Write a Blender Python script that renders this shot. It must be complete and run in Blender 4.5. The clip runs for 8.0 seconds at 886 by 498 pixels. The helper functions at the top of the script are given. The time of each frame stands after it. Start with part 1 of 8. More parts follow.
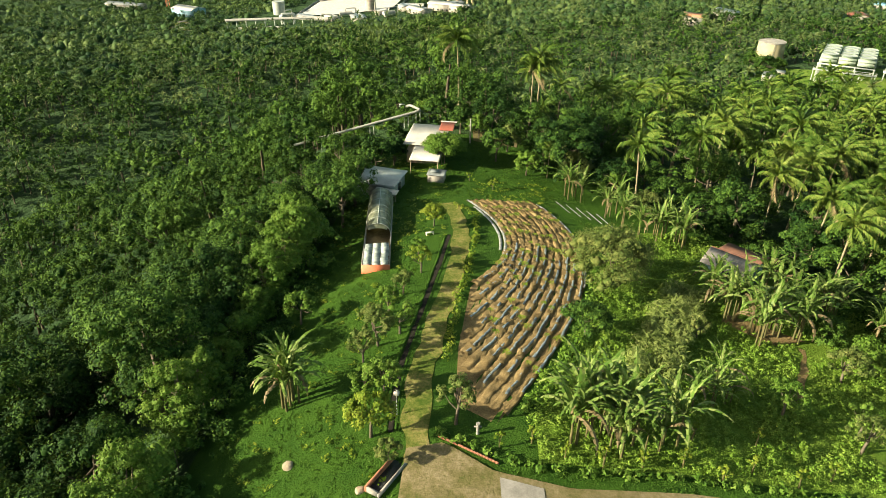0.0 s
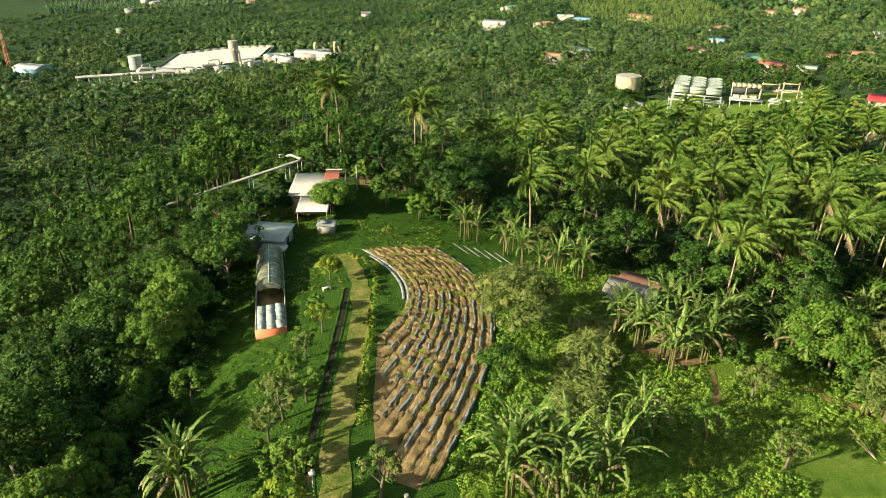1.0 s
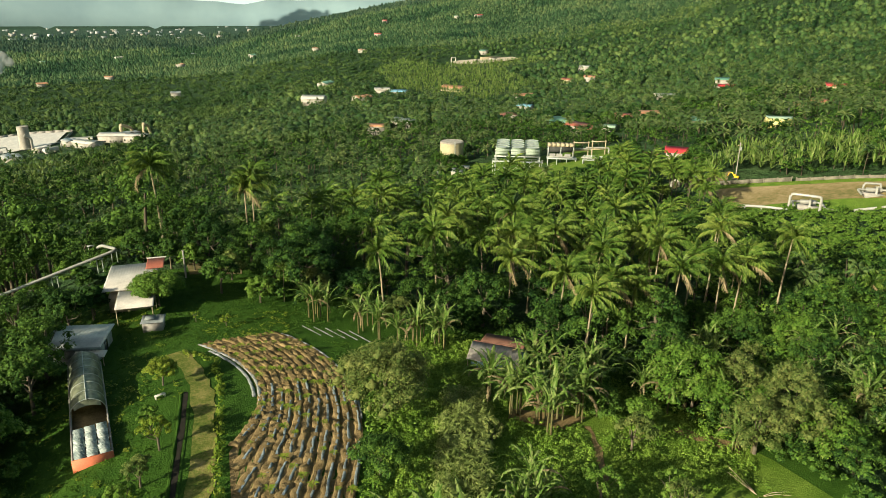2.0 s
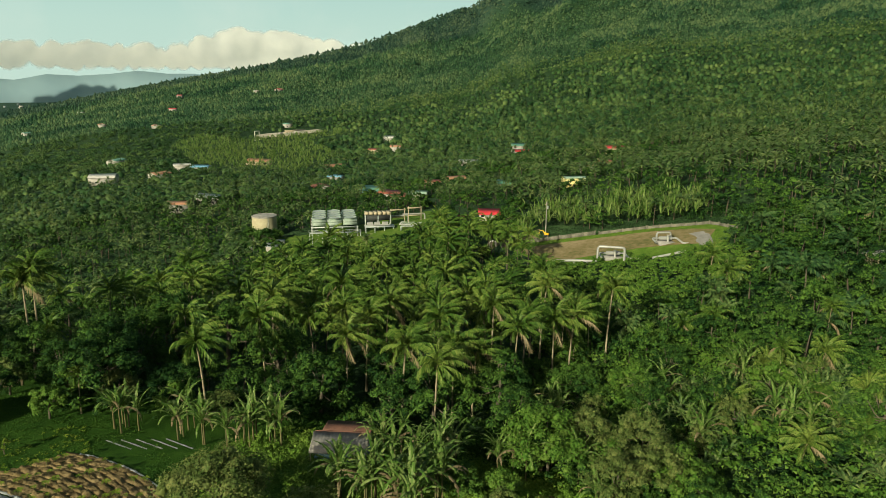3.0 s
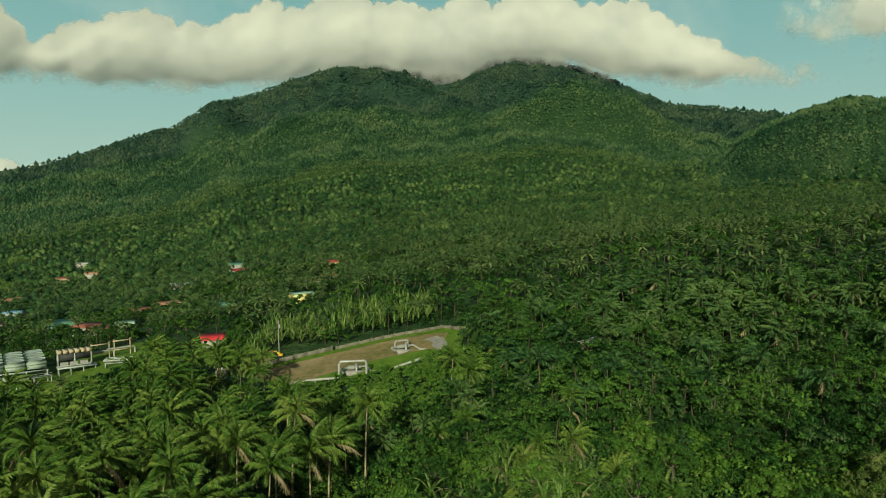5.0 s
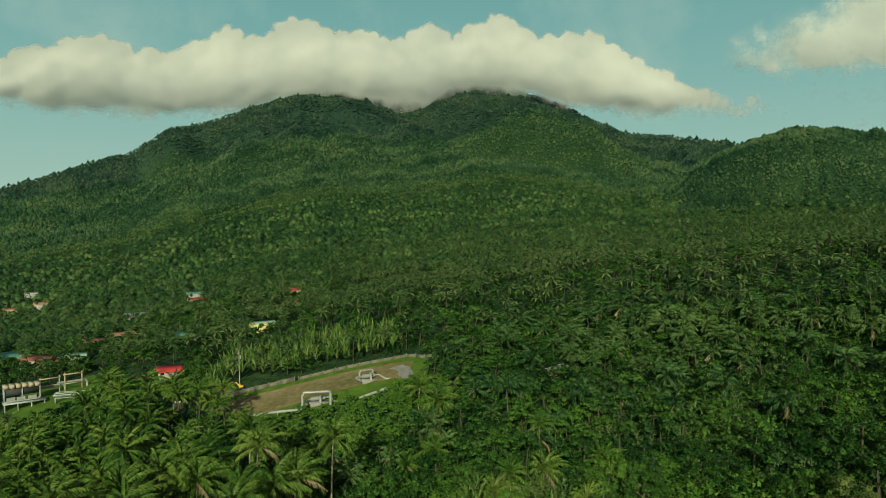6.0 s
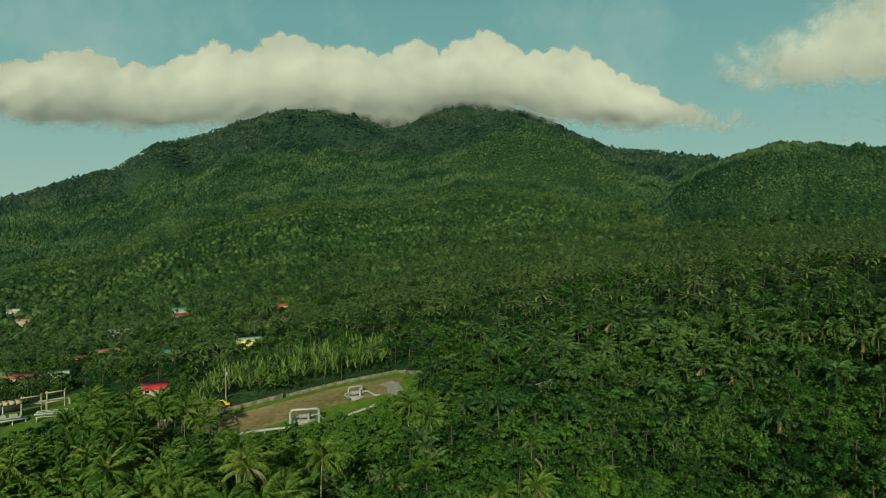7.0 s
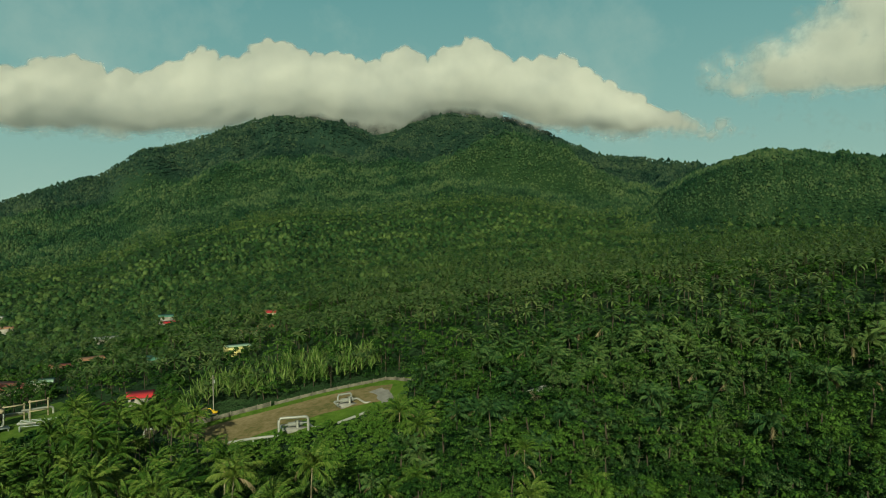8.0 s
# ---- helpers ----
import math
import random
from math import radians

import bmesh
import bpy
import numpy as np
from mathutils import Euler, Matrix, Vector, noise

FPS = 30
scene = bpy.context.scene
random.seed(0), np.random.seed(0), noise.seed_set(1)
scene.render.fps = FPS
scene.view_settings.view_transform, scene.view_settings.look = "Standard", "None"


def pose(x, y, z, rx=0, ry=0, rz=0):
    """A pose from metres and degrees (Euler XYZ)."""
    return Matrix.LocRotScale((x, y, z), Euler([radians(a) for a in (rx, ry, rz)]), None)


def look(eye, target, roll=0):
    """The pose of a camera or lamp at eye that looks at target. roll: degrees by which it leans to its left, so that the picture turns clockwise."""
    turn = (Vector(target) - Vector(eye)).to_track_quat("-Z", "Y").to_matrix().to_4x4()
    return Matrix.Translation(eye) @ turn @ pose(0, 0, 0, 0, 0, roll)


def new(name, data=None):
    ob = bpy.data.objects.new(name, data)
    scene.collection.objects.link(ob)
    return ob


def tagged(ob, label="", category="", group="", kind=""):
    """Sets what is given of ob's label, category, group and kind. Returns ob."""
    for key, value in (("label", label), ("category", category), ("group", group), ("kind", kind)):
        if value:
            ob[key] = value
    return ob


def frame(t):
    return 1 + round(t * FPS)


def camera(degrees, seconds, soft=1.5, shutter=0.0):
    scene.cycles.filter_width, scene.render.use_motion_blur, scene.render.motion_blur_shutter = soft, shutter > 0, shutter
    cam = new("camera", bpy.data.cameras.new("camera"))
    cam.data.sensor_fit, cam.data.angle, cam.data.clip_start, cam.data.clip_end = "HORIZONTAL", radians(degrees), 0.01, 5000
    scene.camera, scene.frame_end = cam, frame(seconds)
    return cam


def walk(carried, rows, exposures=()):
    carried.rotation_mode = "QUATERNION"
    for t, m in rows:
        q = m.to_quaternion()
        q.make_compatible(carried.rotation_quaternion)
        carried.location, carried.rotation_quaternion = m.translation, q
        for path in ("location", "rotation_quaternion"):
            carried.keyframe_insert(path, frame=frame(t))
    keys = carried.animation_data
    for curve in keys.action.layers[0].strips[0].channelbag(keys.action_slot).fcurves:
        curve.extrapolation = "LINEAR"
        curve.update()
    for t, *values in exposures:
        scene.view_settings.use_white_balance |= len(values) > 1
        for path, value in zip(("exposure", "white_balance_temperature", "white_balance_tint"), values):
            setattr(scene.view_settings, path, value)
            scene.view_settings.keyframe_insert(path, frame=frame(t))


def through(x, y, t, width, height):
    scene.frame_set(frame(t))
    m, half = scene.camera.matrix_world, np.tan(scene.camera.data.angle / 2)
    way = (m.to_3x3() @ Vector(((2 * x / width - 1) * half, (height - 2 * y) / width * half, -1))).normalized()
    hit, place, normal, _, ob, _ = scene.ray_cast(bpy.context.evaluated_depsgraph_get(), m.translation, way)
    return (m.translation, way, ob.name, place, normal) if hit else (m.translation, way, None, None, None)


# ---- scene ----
cam = camera(65.8, 8.0, soft=0.5)

PATH = [
    (0, (0.00, 0.00, 45.00), (-0.17, 43.65, 20.62), 0.80),
    (0.5, (-0.93, 1.89, 44.44), (2.53, 46.00, 21.16), 0.76),
    (1, (-1.82, 4.44, 43.65), (6.51, 48.80, 22.14), 0.68),
    (1.5, (-2.58, 7.55, 42.49), (11.60, 51.48, 23.27), 0.62),
    (3, (-1.60, 16.65, 40.53), (30.58, 53.08, 28.82), 0.49),
    (3.5, (-0.59, 19.33, 39.70), (36.78, 51.18, 30.27), 0.26),
    (4, (0.84, 21.61, 39.32), (42.13, 48.93, 32.38), -0.09),
    (4.5, (1.85, 23.29, 39.08), (45.53, 47.12, 34.24), -0.40),
    (5, (2.26, 24.48, 38.98), (47.44, 45.62, 35.65), -0.55),
    (6.5, (3.40, 26.29, 38.97), (49.99, 44.40, 38.18), -0.72),
    (7, (3.79, 26.66, 39.01), (50.54, 44.40, 38.67), -0.80),
    (7.5, (3.91, 26.95, 38.92), (50.79, 44.34, 38.90), -0.78),
    (8, (4.54, 27.50, 38.84), (51.59, 44.42, 38.97), -0.87),
]
walk(cam, [(t, look(eye, target, roll)) for t, eye, target, roll in PATH],
     exposures=[(0.0, 1.57, 7300, 6), (1.5, 1.27, 7150, 6), (3.0, 0.34, 6700, -1), (4.5, 0.0, 6550, -8), (6.5, -0.22, 6450, -14), (8.0, -0.27, 6450, -14)])

# ---- world and sun ----
SUN_TO = Vector((-0.96, -0.27, 0.0)).normalized()      # where the light comes from, on the plan
SUN_UP = radians(22.0)
sun_data = bpy.data.lights.new("sun", "SUN")
sun_data.energy, sun_data.angle, sun_data.color = 5.0, radians(0.55), (1.0, 0.9, 0.74)
sun = new("sun", sun_data)
sun_from = SUN_TO * math.cos(SUN_UP) + Vector((0, 0, math.sin(SUN_UP)))
sun.matrix_world = look(sun_from * 100, (0, 0, 0))

world = bpy.data.worlds.new("world")
scene.world = world
world.use_nodes = True
wn, wl = world.node_tree.nodes, world.node_tree.links
sky = wn.new("ShaderNodeTexSky")
sky.sky_type, sky.sun_disc = "NISHITA", False
sky.sun_elevation, sky.sun_rotation = SUN_UP, math.atan2(SUN_TO.x, SUN_TO.y)
sky.air_density, sky.dust_density, sky.ozone_density = 1.0, 4.0, 1.0
wn["Background"].inputs["Strength"].default_value = 0.05
wl.new(sky.outputs[0], wn["Background"].inputs["Color"])


# ---- small tools ----
def smooth(a, b, v):
    u = np.clip((np.asarray(v, float) - a) / (b - a), 0, 1)
    return u * u * (3 - 2 * u)


def lattice(i, j, seed):
    h = np.sin(i * 127.1 + j * 311.7 + seed * 74.7) * 43758.5453
    return h - np.floor(h)


def vnoise(x, y, seed=0):
    """Smooth noise between -1 and 1 on the plan."""
    x, y = np.asarray(x, float), np.asarray(y, float)
    i, j = np.floor(x), np.floor(y)
    u, v = x - i, y - j
    u, v = u * u * (3 - 2 * u), v * v * (3 - 2 * v)
    a, b = lattice(i, j, seed), lattice(i + 1, j, seed)
    c, d = lattice(i, j + 1, seed), lattice(i + 1, j + 1, seed)
    return 2 * (a + (b - a) * u + (c - a) * v + (a - b - c + d) * u * v) - 1


def gnoise(x, y, seed=0):
    """Gradient noise on the plan, about -1 to 1, with no lattice to be seen."""
    x, y = np.asarray(x, float), np.asarray(y, float)
    i, j = np.floor(x), np.floor(y)
    u, v = x - i, y - j

    def lean(di, dj):
        a = lattice(i + di, j + dj, seed) * 6.2832
        return np.cos(a) * (u - di) + np.sin(a) * (v - dj)
    su, sv = u ** 3 * (u * (u * 6 - 15) + 10), v ** 3 * (v * (v * 6 - 15) + 10)
    a, b, c, d = lean(0, 0), lean(1, 0), lean(0, 1), lean(1, 1)
    return 1.5 * (a + (b - a) * su + (c - a) * sv + (a - b - c + d) * su * sv)


# ---- the lie of the land ----
MID = (3.0, 26.0)
# bearing, rise of the skyline in degrees, distance of the skyline in metres
SKYLINE = np.array([
    (-180, -1.5, 4800), (6, -1.7, 4800), (9, -2.2, 2200), (11.7, -1.7, 2100), (20.6, 0.15, 1900),
    (26.4, 1.2, 1900), (33.9, 2.8, 2000), (36.6, 3.7, 2050), (43.8, 6.1, 2300), (46.5, 7.9, 2400),
    (50.6, 9.0, 2500), (53.2, 10.1, 2550), (57.2, 11.1, 2600), (59.9, 11.4, 2700), (62.7, 10.7, 2750),
    (66.4, 11.1, 2800), (70.7, 11.7, 2800), (73.5, 11.6, 2800), (77.7, 10.2, 2750), (82.7, 7.7, 2600),
    (90.9, 6.4, 2200), (103, 5.0, 2000), (125, 2.0, 2000), (150, -1.2, 4000), (180, -1.5, 4800)], float)
# bearing, its spread, distance, its spread, rise in degrees
HILLS = ((65.2, 1.7, 2450, 0.08, -1.5), (52.0, 3.5, 1500, 0.10, 0.7), (30.0, 5.0, 1400, 0.12, 0.5), (54.5, 1.6, 2050, 0.06, -1.1), (88.0, 3.0, 1250, 0.12, -0.5))
# spurs before the skyline: distance, its spread, the hollow behind, and bearing and rise along the crest
SPURS = ((1500, 0.16, 1.7, ((66, 4.2), (68, 5.3), (69.7, 6.5), (72, 8.2), (74, 9.15), (76.3, 9.55), (78, 9.2), (79.5, 8.5), (82.7, 6.5), (85, 5.2), (88, 3.5))),
         (2050, 0.06, 1.5, ((54, 5.5), (56.5, 7.8), (58.2, 9.3), (59.8, 10.6), (61.2, 10.7), (63.1, 10.0), (65.9, 8.0), (68, 6.7), (69.5, 5.2))),
         (1850, 0.08, 0.9, ((43, 4.6), (45, 6.4), (46.5, 7.6), (48, 7.5), (50, 6.5), (52, 5.4), (54, 4.5))),
         (1900, 0.07, 0.8, ((68, 5.0), (70, 8.0), (72, 9.6), (73.5, 10.0), (75, 9.0), (77, 7.0))),
         (1000, 0.26, 1.4, ((86, 3.2), (88, 4.5), (90.2, 5.6), (91.6, 6.2), (93, 6.75), (95.2, 7.05), (98, 6.95), (100.5, 6.5), (104, 5.9), (110, 4.4), (118, 2.0))))


def near_land(x, y):
    plane = -16 + 0.19 * x - 0.095 * y
    knoll = np.exp(-(x / np.where(x > 0, 75.0, 50.0)) ** 2) * (1 - smooth(130, 240, y))
    return plane * (1 - knoll) + 0.25 * vnoise(x / 14, y / 14, 1) * smooth(18, 45, np.abs(x - 3))


def ground(x, y):
    """The height of the land at a place on the plan."""
    x, y = np.asarray(x, float), np.asarray(y, float)
    dx, dy = x - MID[0], y - MID[1]
    r = np.maximum(np.hypot(dx, dy), 1e-3)
    az = np.degrees(np.arctan2(dx, dy))
    near = near_land(x, y)
    r0, eye = 220.0, 39.0
    edge = near_land(MID[0] + dx / r * r0, MID[1] + dy / r * r0)
    low = np.degrees(np.arctan2(edge - eye, r0))
    top, far = np.interp(az, SKYLINE[:, 0], SKYLINE[:, 1]), np.interp(az, SKYLINE[:, 0], SKYLINE[:, 2])
    u_log = np.clip(np.log(r / r0) / np.log(far / r0), 0, 1)
    u_flat = np.clip((1 / r0 - 1 / r) / (1 / r0 - 1 / far), 0, 1)
    k = smooth(8, 42, az) * (1 - smooth(120, 150, az))
    u = u_log * k + u_flat * (1 - k)
    rise = low + (top - low) * u
    for a, wa, d, wd, up in HILLS:
        rise = rise + up * np.exp(-((az - a) / wa) ** 2 - (np.log(r / d) / wd) ** 2)
    for d, wd, hollow, line in SPURS:
        a, h = np.array(line).T
        u = np.log(r / d) / wd
        crest = sum(np.interp(az + k, a, h) for k in (-0.9, -0.45, 0.0, 0.45, 0.9)) / 5 + 0.25 * gnoise(az / 0.8, np.log(r) * 6, 13)
        side = smooth(a[0], a[0] + 2.5, az) * (1 - smooth(a[-1] - 2.5, a[-1], az))
        rise = rise - side * hollow * np.exp(-((u - 1.5) / 0.7) ** 2)
        lift = crest - rise - 1.9 * u * u
        rise = rise + side * 0.5 * (lift + np.sqrt(lift * lift + 0.12))
    rough = smooth(400, 1500, r) * smooth(20, 45, az)
    rise = rise + rough * (0.40 * gnoise(az / 2.4, np.log(r) * 4, 3) + 0.30 * gnoise(az / 1.0, np.log(r) * 9, 4)) * (1 - 0.6 * smooth(0.93, 1.0, r / far))
    out = eye + r * np.tan(np.radians(rise))
    crest = eye + far * np.tan(np.radians(top))
    out = np.where(r > far, np.maximum(crest - (r - far) * 0.45, -86), out)
    b = smooth(180, 300, r)
    return near * (1 - b) + out * b
# ---- land ends ----


# ---- materials ----
def nodes_of(name):
    m = bpy.data.materials.new(name)
    m.use_nodes = True
    return m, m.node_tree.nodes, m.node_tree.links, m.node_tree.nodes["Principled BSDF"]


def noise_node(nt, ln, scale, detail=4.0, rough=0.55, vector=None):
    n = nt.new("ShaderNodeTexNoise")
    n.inputs["Scale"].default_value, n.inputs["Detail"].default_value, n.inputs["Roughness"].default_value = scale, detail, rough
    if vector is not None:
        ln.new(vector, n.inputs["Vector"])
    return n.outputs["Fac"]


def ramp_node(nt, ln, value, stops):
    r = nt.new("ShaderNodeValToRGB")
    while len(r.color_ramp.elements) < len(stops):
        r.color_ramp.elements.new(0.5)
    for e, (at, colour) in zip(r.color_ramp.elements, stops):
        e.position, e.color = at, (*colour, 1)
    ln.new(value, r.inputs["Fac"])
    return r.outputs["Color"]


def mix_node(nt, ln, factor, a, b, mode="MIX"):
    m = nt.new("ShaderNodeMix")
    m.data_type, m.blend_type = "RGBA", mode
    for socket, value in ((m.inputs[0], factor), (m.inputs[6], a), (m.inputs[7], b)):
        if isinstance(value, bpy.types.NodeSocket):
            ln.new(value, socket)
        else:
            socket.default_value = value if isinstance(value, float) else (*value, 1)
    return m.outputs[2]


def math_node(nt, ln, op, a, b=0.0, clamp=False):
    m = nt.new("ShaderNodeMath")
    m.operation, m.use_clamp = op, clamp
    for socket, value in ((m.inputs[0], a), (m.inputs[1], b)):
        if isinstance(value, bpy.types.NodeSocket):
            ln.new(value, socket)
        else:
            socket.default_value = value
    return m.outputs[0]


def bump_node(nt, ln, height, strength, distance):
    b = nt.new("ShaderNodeBump")
    b.inputs["Strength"].default_value, b.inputs["Distance"].default_value = strength, distance
    ln.new(height, b.inputs["Height"])
    return b.outputs["Normal"]


def position_of(nt):
    return nt.new("ShaderNodeNewGeometry").outputs["Position"]


def surface(name, dark, light, scale, rough=0.8, metal=0.0, fine=None, bump=0.3, depth=0.02, local=False, spec=0.3):
    """A plain weathered surface: two colours by noise at two scales, and relief."""
    m, nt, ln, bsdf = nodes_of(name)
    at = nt.new("ShaderNodeTexCoord").outputs["Object"] if local else position_of(nt)
    big, small = noise_node(nt, ln, scale, 3, vector=at), noise_node(nt, ln, fine or scale * 9, 5, 0.65, vector=at)
    both = math_node(nt, ln, "ADD", math_node(nt, ln, "MULTIPLY", big, 0.6), math_node(nt, ln, "MULTIPLY", small, 0.4))
    ln.new(ramp_node(nt, ln, both, ((0.34, dark), (0.66, light))), bsdf.inputs["Base Color"])
    bsdf.inputs["Roughness"].default_value, bsdf.inputs["Metallic"].default_value = rough, metal
    bsdf.inputs["Specular IOR Level"].default_value = spec
    ln.new(bump_node(nt, ln, small, bump, depth), bsdf.inputs["Normal"])
    return m


def leaf(name, dark, mid, light, through=0.16, gloss=0.55, patch=0.07, contrast=1.3):
    """Foliage: colour by tree-sized patches and leaf by leaf, some light coming through."""
    m, nt, ln, bsdf = nodes_of(name)
    at = position_of(nt)
    big = noise_node(nt, ln, patch, 5, 0.62, vector=at)
    big = math_node(nt, ln, "MULTIPLY_ADD", big, contrast)
    big.node.inputs[2].default_value = 0.5 - 0.5 * contrast
    each = nt.new("ShaderNodeNewGeometry").outputs["Random Per Island"]
    own = nt.new("ShaderNodeObjectInfo").outputs["Random"]
    both = math_node(nt, ln, "ADD", math_node(nt, ln, "MULTIPLY", big, 0.62), math_node(nt, ln, "MULTIPLY", each, 0.38))
    both = math_node(nt, ln, "ADD", both, math_node(nt, ln, "MULTIPLY", own, 0.08))
    colour = ramp_node(nt, ln, both, ((0.30, dark), (0.52, mid), (0.76, light)))
    ln.new(colour, bsdf.inputs["Base Color"])
    bsdf.inputs["Roughness"].default_value = gloss
    bsdf.inputs["Specular IOR Level"].default_value = 0.08
    soft = nt.new("ShaderNodeBsdfTranslucent")
    ln.new(mix_node(nt, ln, 0.5, colour, (0.16, 0.24, 0.03)), soft.inputs["Color"])
    blend = nt.new("ShaderNodeMixShader")
    blend.inputs[0].default_value = through
    ln.new(bsdf.outputs[0], blend.inputs[1])
    ln.new(soft.outputs[0], blend.inputs[2])
    ln.new(blend.outputs[0], nt["Material Output"].inputs["Surface"])
    return m


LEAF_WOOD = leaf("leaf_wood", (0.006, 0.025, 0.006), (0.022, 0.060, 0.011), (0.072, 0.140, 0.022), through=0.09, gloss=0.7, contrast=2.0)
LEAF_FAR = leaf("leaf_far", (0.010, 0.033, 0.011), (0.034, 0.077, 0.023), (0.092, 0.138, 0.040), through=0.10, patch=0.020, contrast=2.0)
# haze on the mountain, and cloud shade higher up, put into the leaf colour
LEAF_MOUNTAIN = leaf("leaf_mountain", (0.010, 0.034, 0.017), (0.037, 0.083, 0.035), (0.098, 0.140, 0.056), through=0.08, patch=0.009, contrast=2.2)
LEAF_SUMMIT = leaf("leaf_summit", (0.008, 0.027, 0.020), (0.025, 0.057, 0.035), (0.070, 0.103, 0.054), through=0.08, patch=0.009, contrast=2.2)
LEAF_PLANTATION = leaf("leaf_plantation", (0.028, 0.062, 0.018), (0.066, 0.118, 0.034), (0.165, 0.205, 0.072), through=0.12, gloss=0.4, patch=0.05)
LEAF_PALM = leaf("leaf_palm", (0.022, 0.058, 0.010), (0.058, 0.114, 0.017), (0.160, 0.208, 0.044), gloss=0.4, patch=0.12, contrast=1.7)
LEAF_BANANA = leaf("leaf_banana", (0.045, 0.100, 0.016), (0.085, 0.155, 0.030), (0.19, 0.24, 0.08), gloss=0.4, patch=0.5)
LEAF_SHRUB = leaf("leaf_shrub", (0.036, 0.092, 0.012), (0.070, 0.145, 0.02), (0.125, 0.20, 0.036), patch=0.25)
LEAF_BRIGHT = leaf("leaf_bright", (0.07, 0.13, 0.014), (0.12, 0.18, 0.02), (0.20, 0.24, 0.035), patch=0.4)
LEAF_OLIVE = leaf("leaf_olive", (0.045, 0.080, 0.018), (0.085, 0.125, 0.032), (0.16, 0.18, 0.055), patch=0.5)
LEAF_DRY = leaf("leaf_dry", (0.11, 0.085, 0.045), (0.18, 0.145, 0.08), (0.27, 0.225, 0.13), patch=0.5)
BARK = surface("bark", (0.05, 0.044, 0.03), (0.14, 0.12, 0.085), 1.2, 0.9, bump=0.6)
PALM_BARK = surface("palm_bark", (0.16, 0.13, 0.08), (0.34, 0.29, 0.19), 0.8, 0.85, bump=0.5)
# darker copy of the bark for distant trunks, with their shade in the colour
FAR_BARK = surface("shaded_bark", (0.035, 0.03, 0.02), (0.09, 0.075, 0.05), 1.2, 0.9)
STEM = surface("banana_stem", (0.045, 0.055, 0.018), (0.14, 0.12, 0.05), 1.5, 0.7)


def land_material():
    m, nt, ln, bsdf = nodes_of("land")
    at = position_of(nt)
    big, mid_, fine = noise_node(nt, ln, 0.012, 4, vector=at), noise_node(nt, ln, 0.11, 5, 0.65, vector=at), noise_node(nt, ln, 1.6, 5, 0.7, vector=at)
    tone = math_node(nt, ln, "ADD", math_node(nt, ln, "MULTIPLY", big, 0.35), math_node(nt, ln, "MULTIPLY", mid_, 0.4))
    tone = math_node(nt, ln, "ADD", tone, math_node(nt, ln, "MULTIPLY", fine, 0.25))
    wood = ramp_node(nt, ln, tone, ((0.32, (0.014, 0.034, 0.012)), (0.5, (0.026, 0.058, 0.020)), (0.68, (0.050, 0.086, 0.030))))
    # haze and cloud shade of the upper ridges, put into the base colour
    upper = ramp_node(nt, ln, tone, ((0.34, (0.010, 0.029, 0.020)), (0.5, (0.022, 0.051, 0.032)), (0.66, (0.050, 0.082, 0.046))))
    out = nt.new("ShaderNodeVectorMath")
    out.operation = "DISTANCE"
    ln.new(at, out.inputs[0])
    out.inputs[1].default_value = (MID[0], MID[1], 0)
    edge = nt.new("ShaderNodeMapRange")
    edge.inputs["From Min"].default_value, edge.inputs["From Max"].default_value = 1640.0, 1800.0
    ln.new(out.outputs["Value"], edge.inputs["Value"])
    wood = mix_node(nt, ln, edge.outputs[0], wood, upper)
    ln.new(wood, bsdf.inputs["Base Color"])
    bsdf.inputs["Roughness"].default_value, bsdf.inputs["Specular IOR Level"].default_value = 0.9, 0.1
    ln.new(bump_node(nt, ln, math_node(nt, ln, "ADD", mid_, math_node(nt, ln, "MULTIPLY", fine, 0.12)), 0.9, 4.0), bsdf.inputs["Normal"])
    return m


LAND = land_material()


# ---- mesh tools ----
def make_mesh(name, chunks, materials):
    """One mesh from chunks of (corners, faces, material number)."""
    me = bpy.data.meshes.new(name)
    verts = np.concatenate([np.asarray(v, np.float32).reshape(-1, 3) for v, _, _ in chunks])
    loops, starts, totals, which, base, at = [], [], [], [], 0, 0
    for v, f, k in chunks:
        f = np.asarray(f, np.int32)
        loops.append((f + base).ravel())
        starts.append(at + np.arange(len(f), dtype=np.int32) * f.shape[1])
        totals.append(np.full(len(f), f.shape[1], np.int32))
        which.append(np.full(len(f), k, np.int32))
        base += len(np.asarray(v).reshape(-1, 3))
        at += f.size
    loops, starts, totals, which = (np.concatenate(a) for a in (loops, starts, totals, which))
    me.vertices.add(len(verts))
    me.vertices.foreach_set("co", verts.ravel())
    me.loops.add(len(loops))
    me.loops.foreach_set("vertex_index", loops.astype(np.int32))
    me.polygons.add(len(starts))
    me.polygons.foreach_set("loop_start", starts.astype(np.int32))
    me.polygons.foreach_set("material_index", which.astype(np.int32))
    for mat in materials:
        me.materials.append(mat)
    me.update(calc_edges=True)
    me.validate()
    return me


def soften(me):
    me.polygons.foreach_set("use_smooth", np.ones(len(me.polygons), bool))
    return me


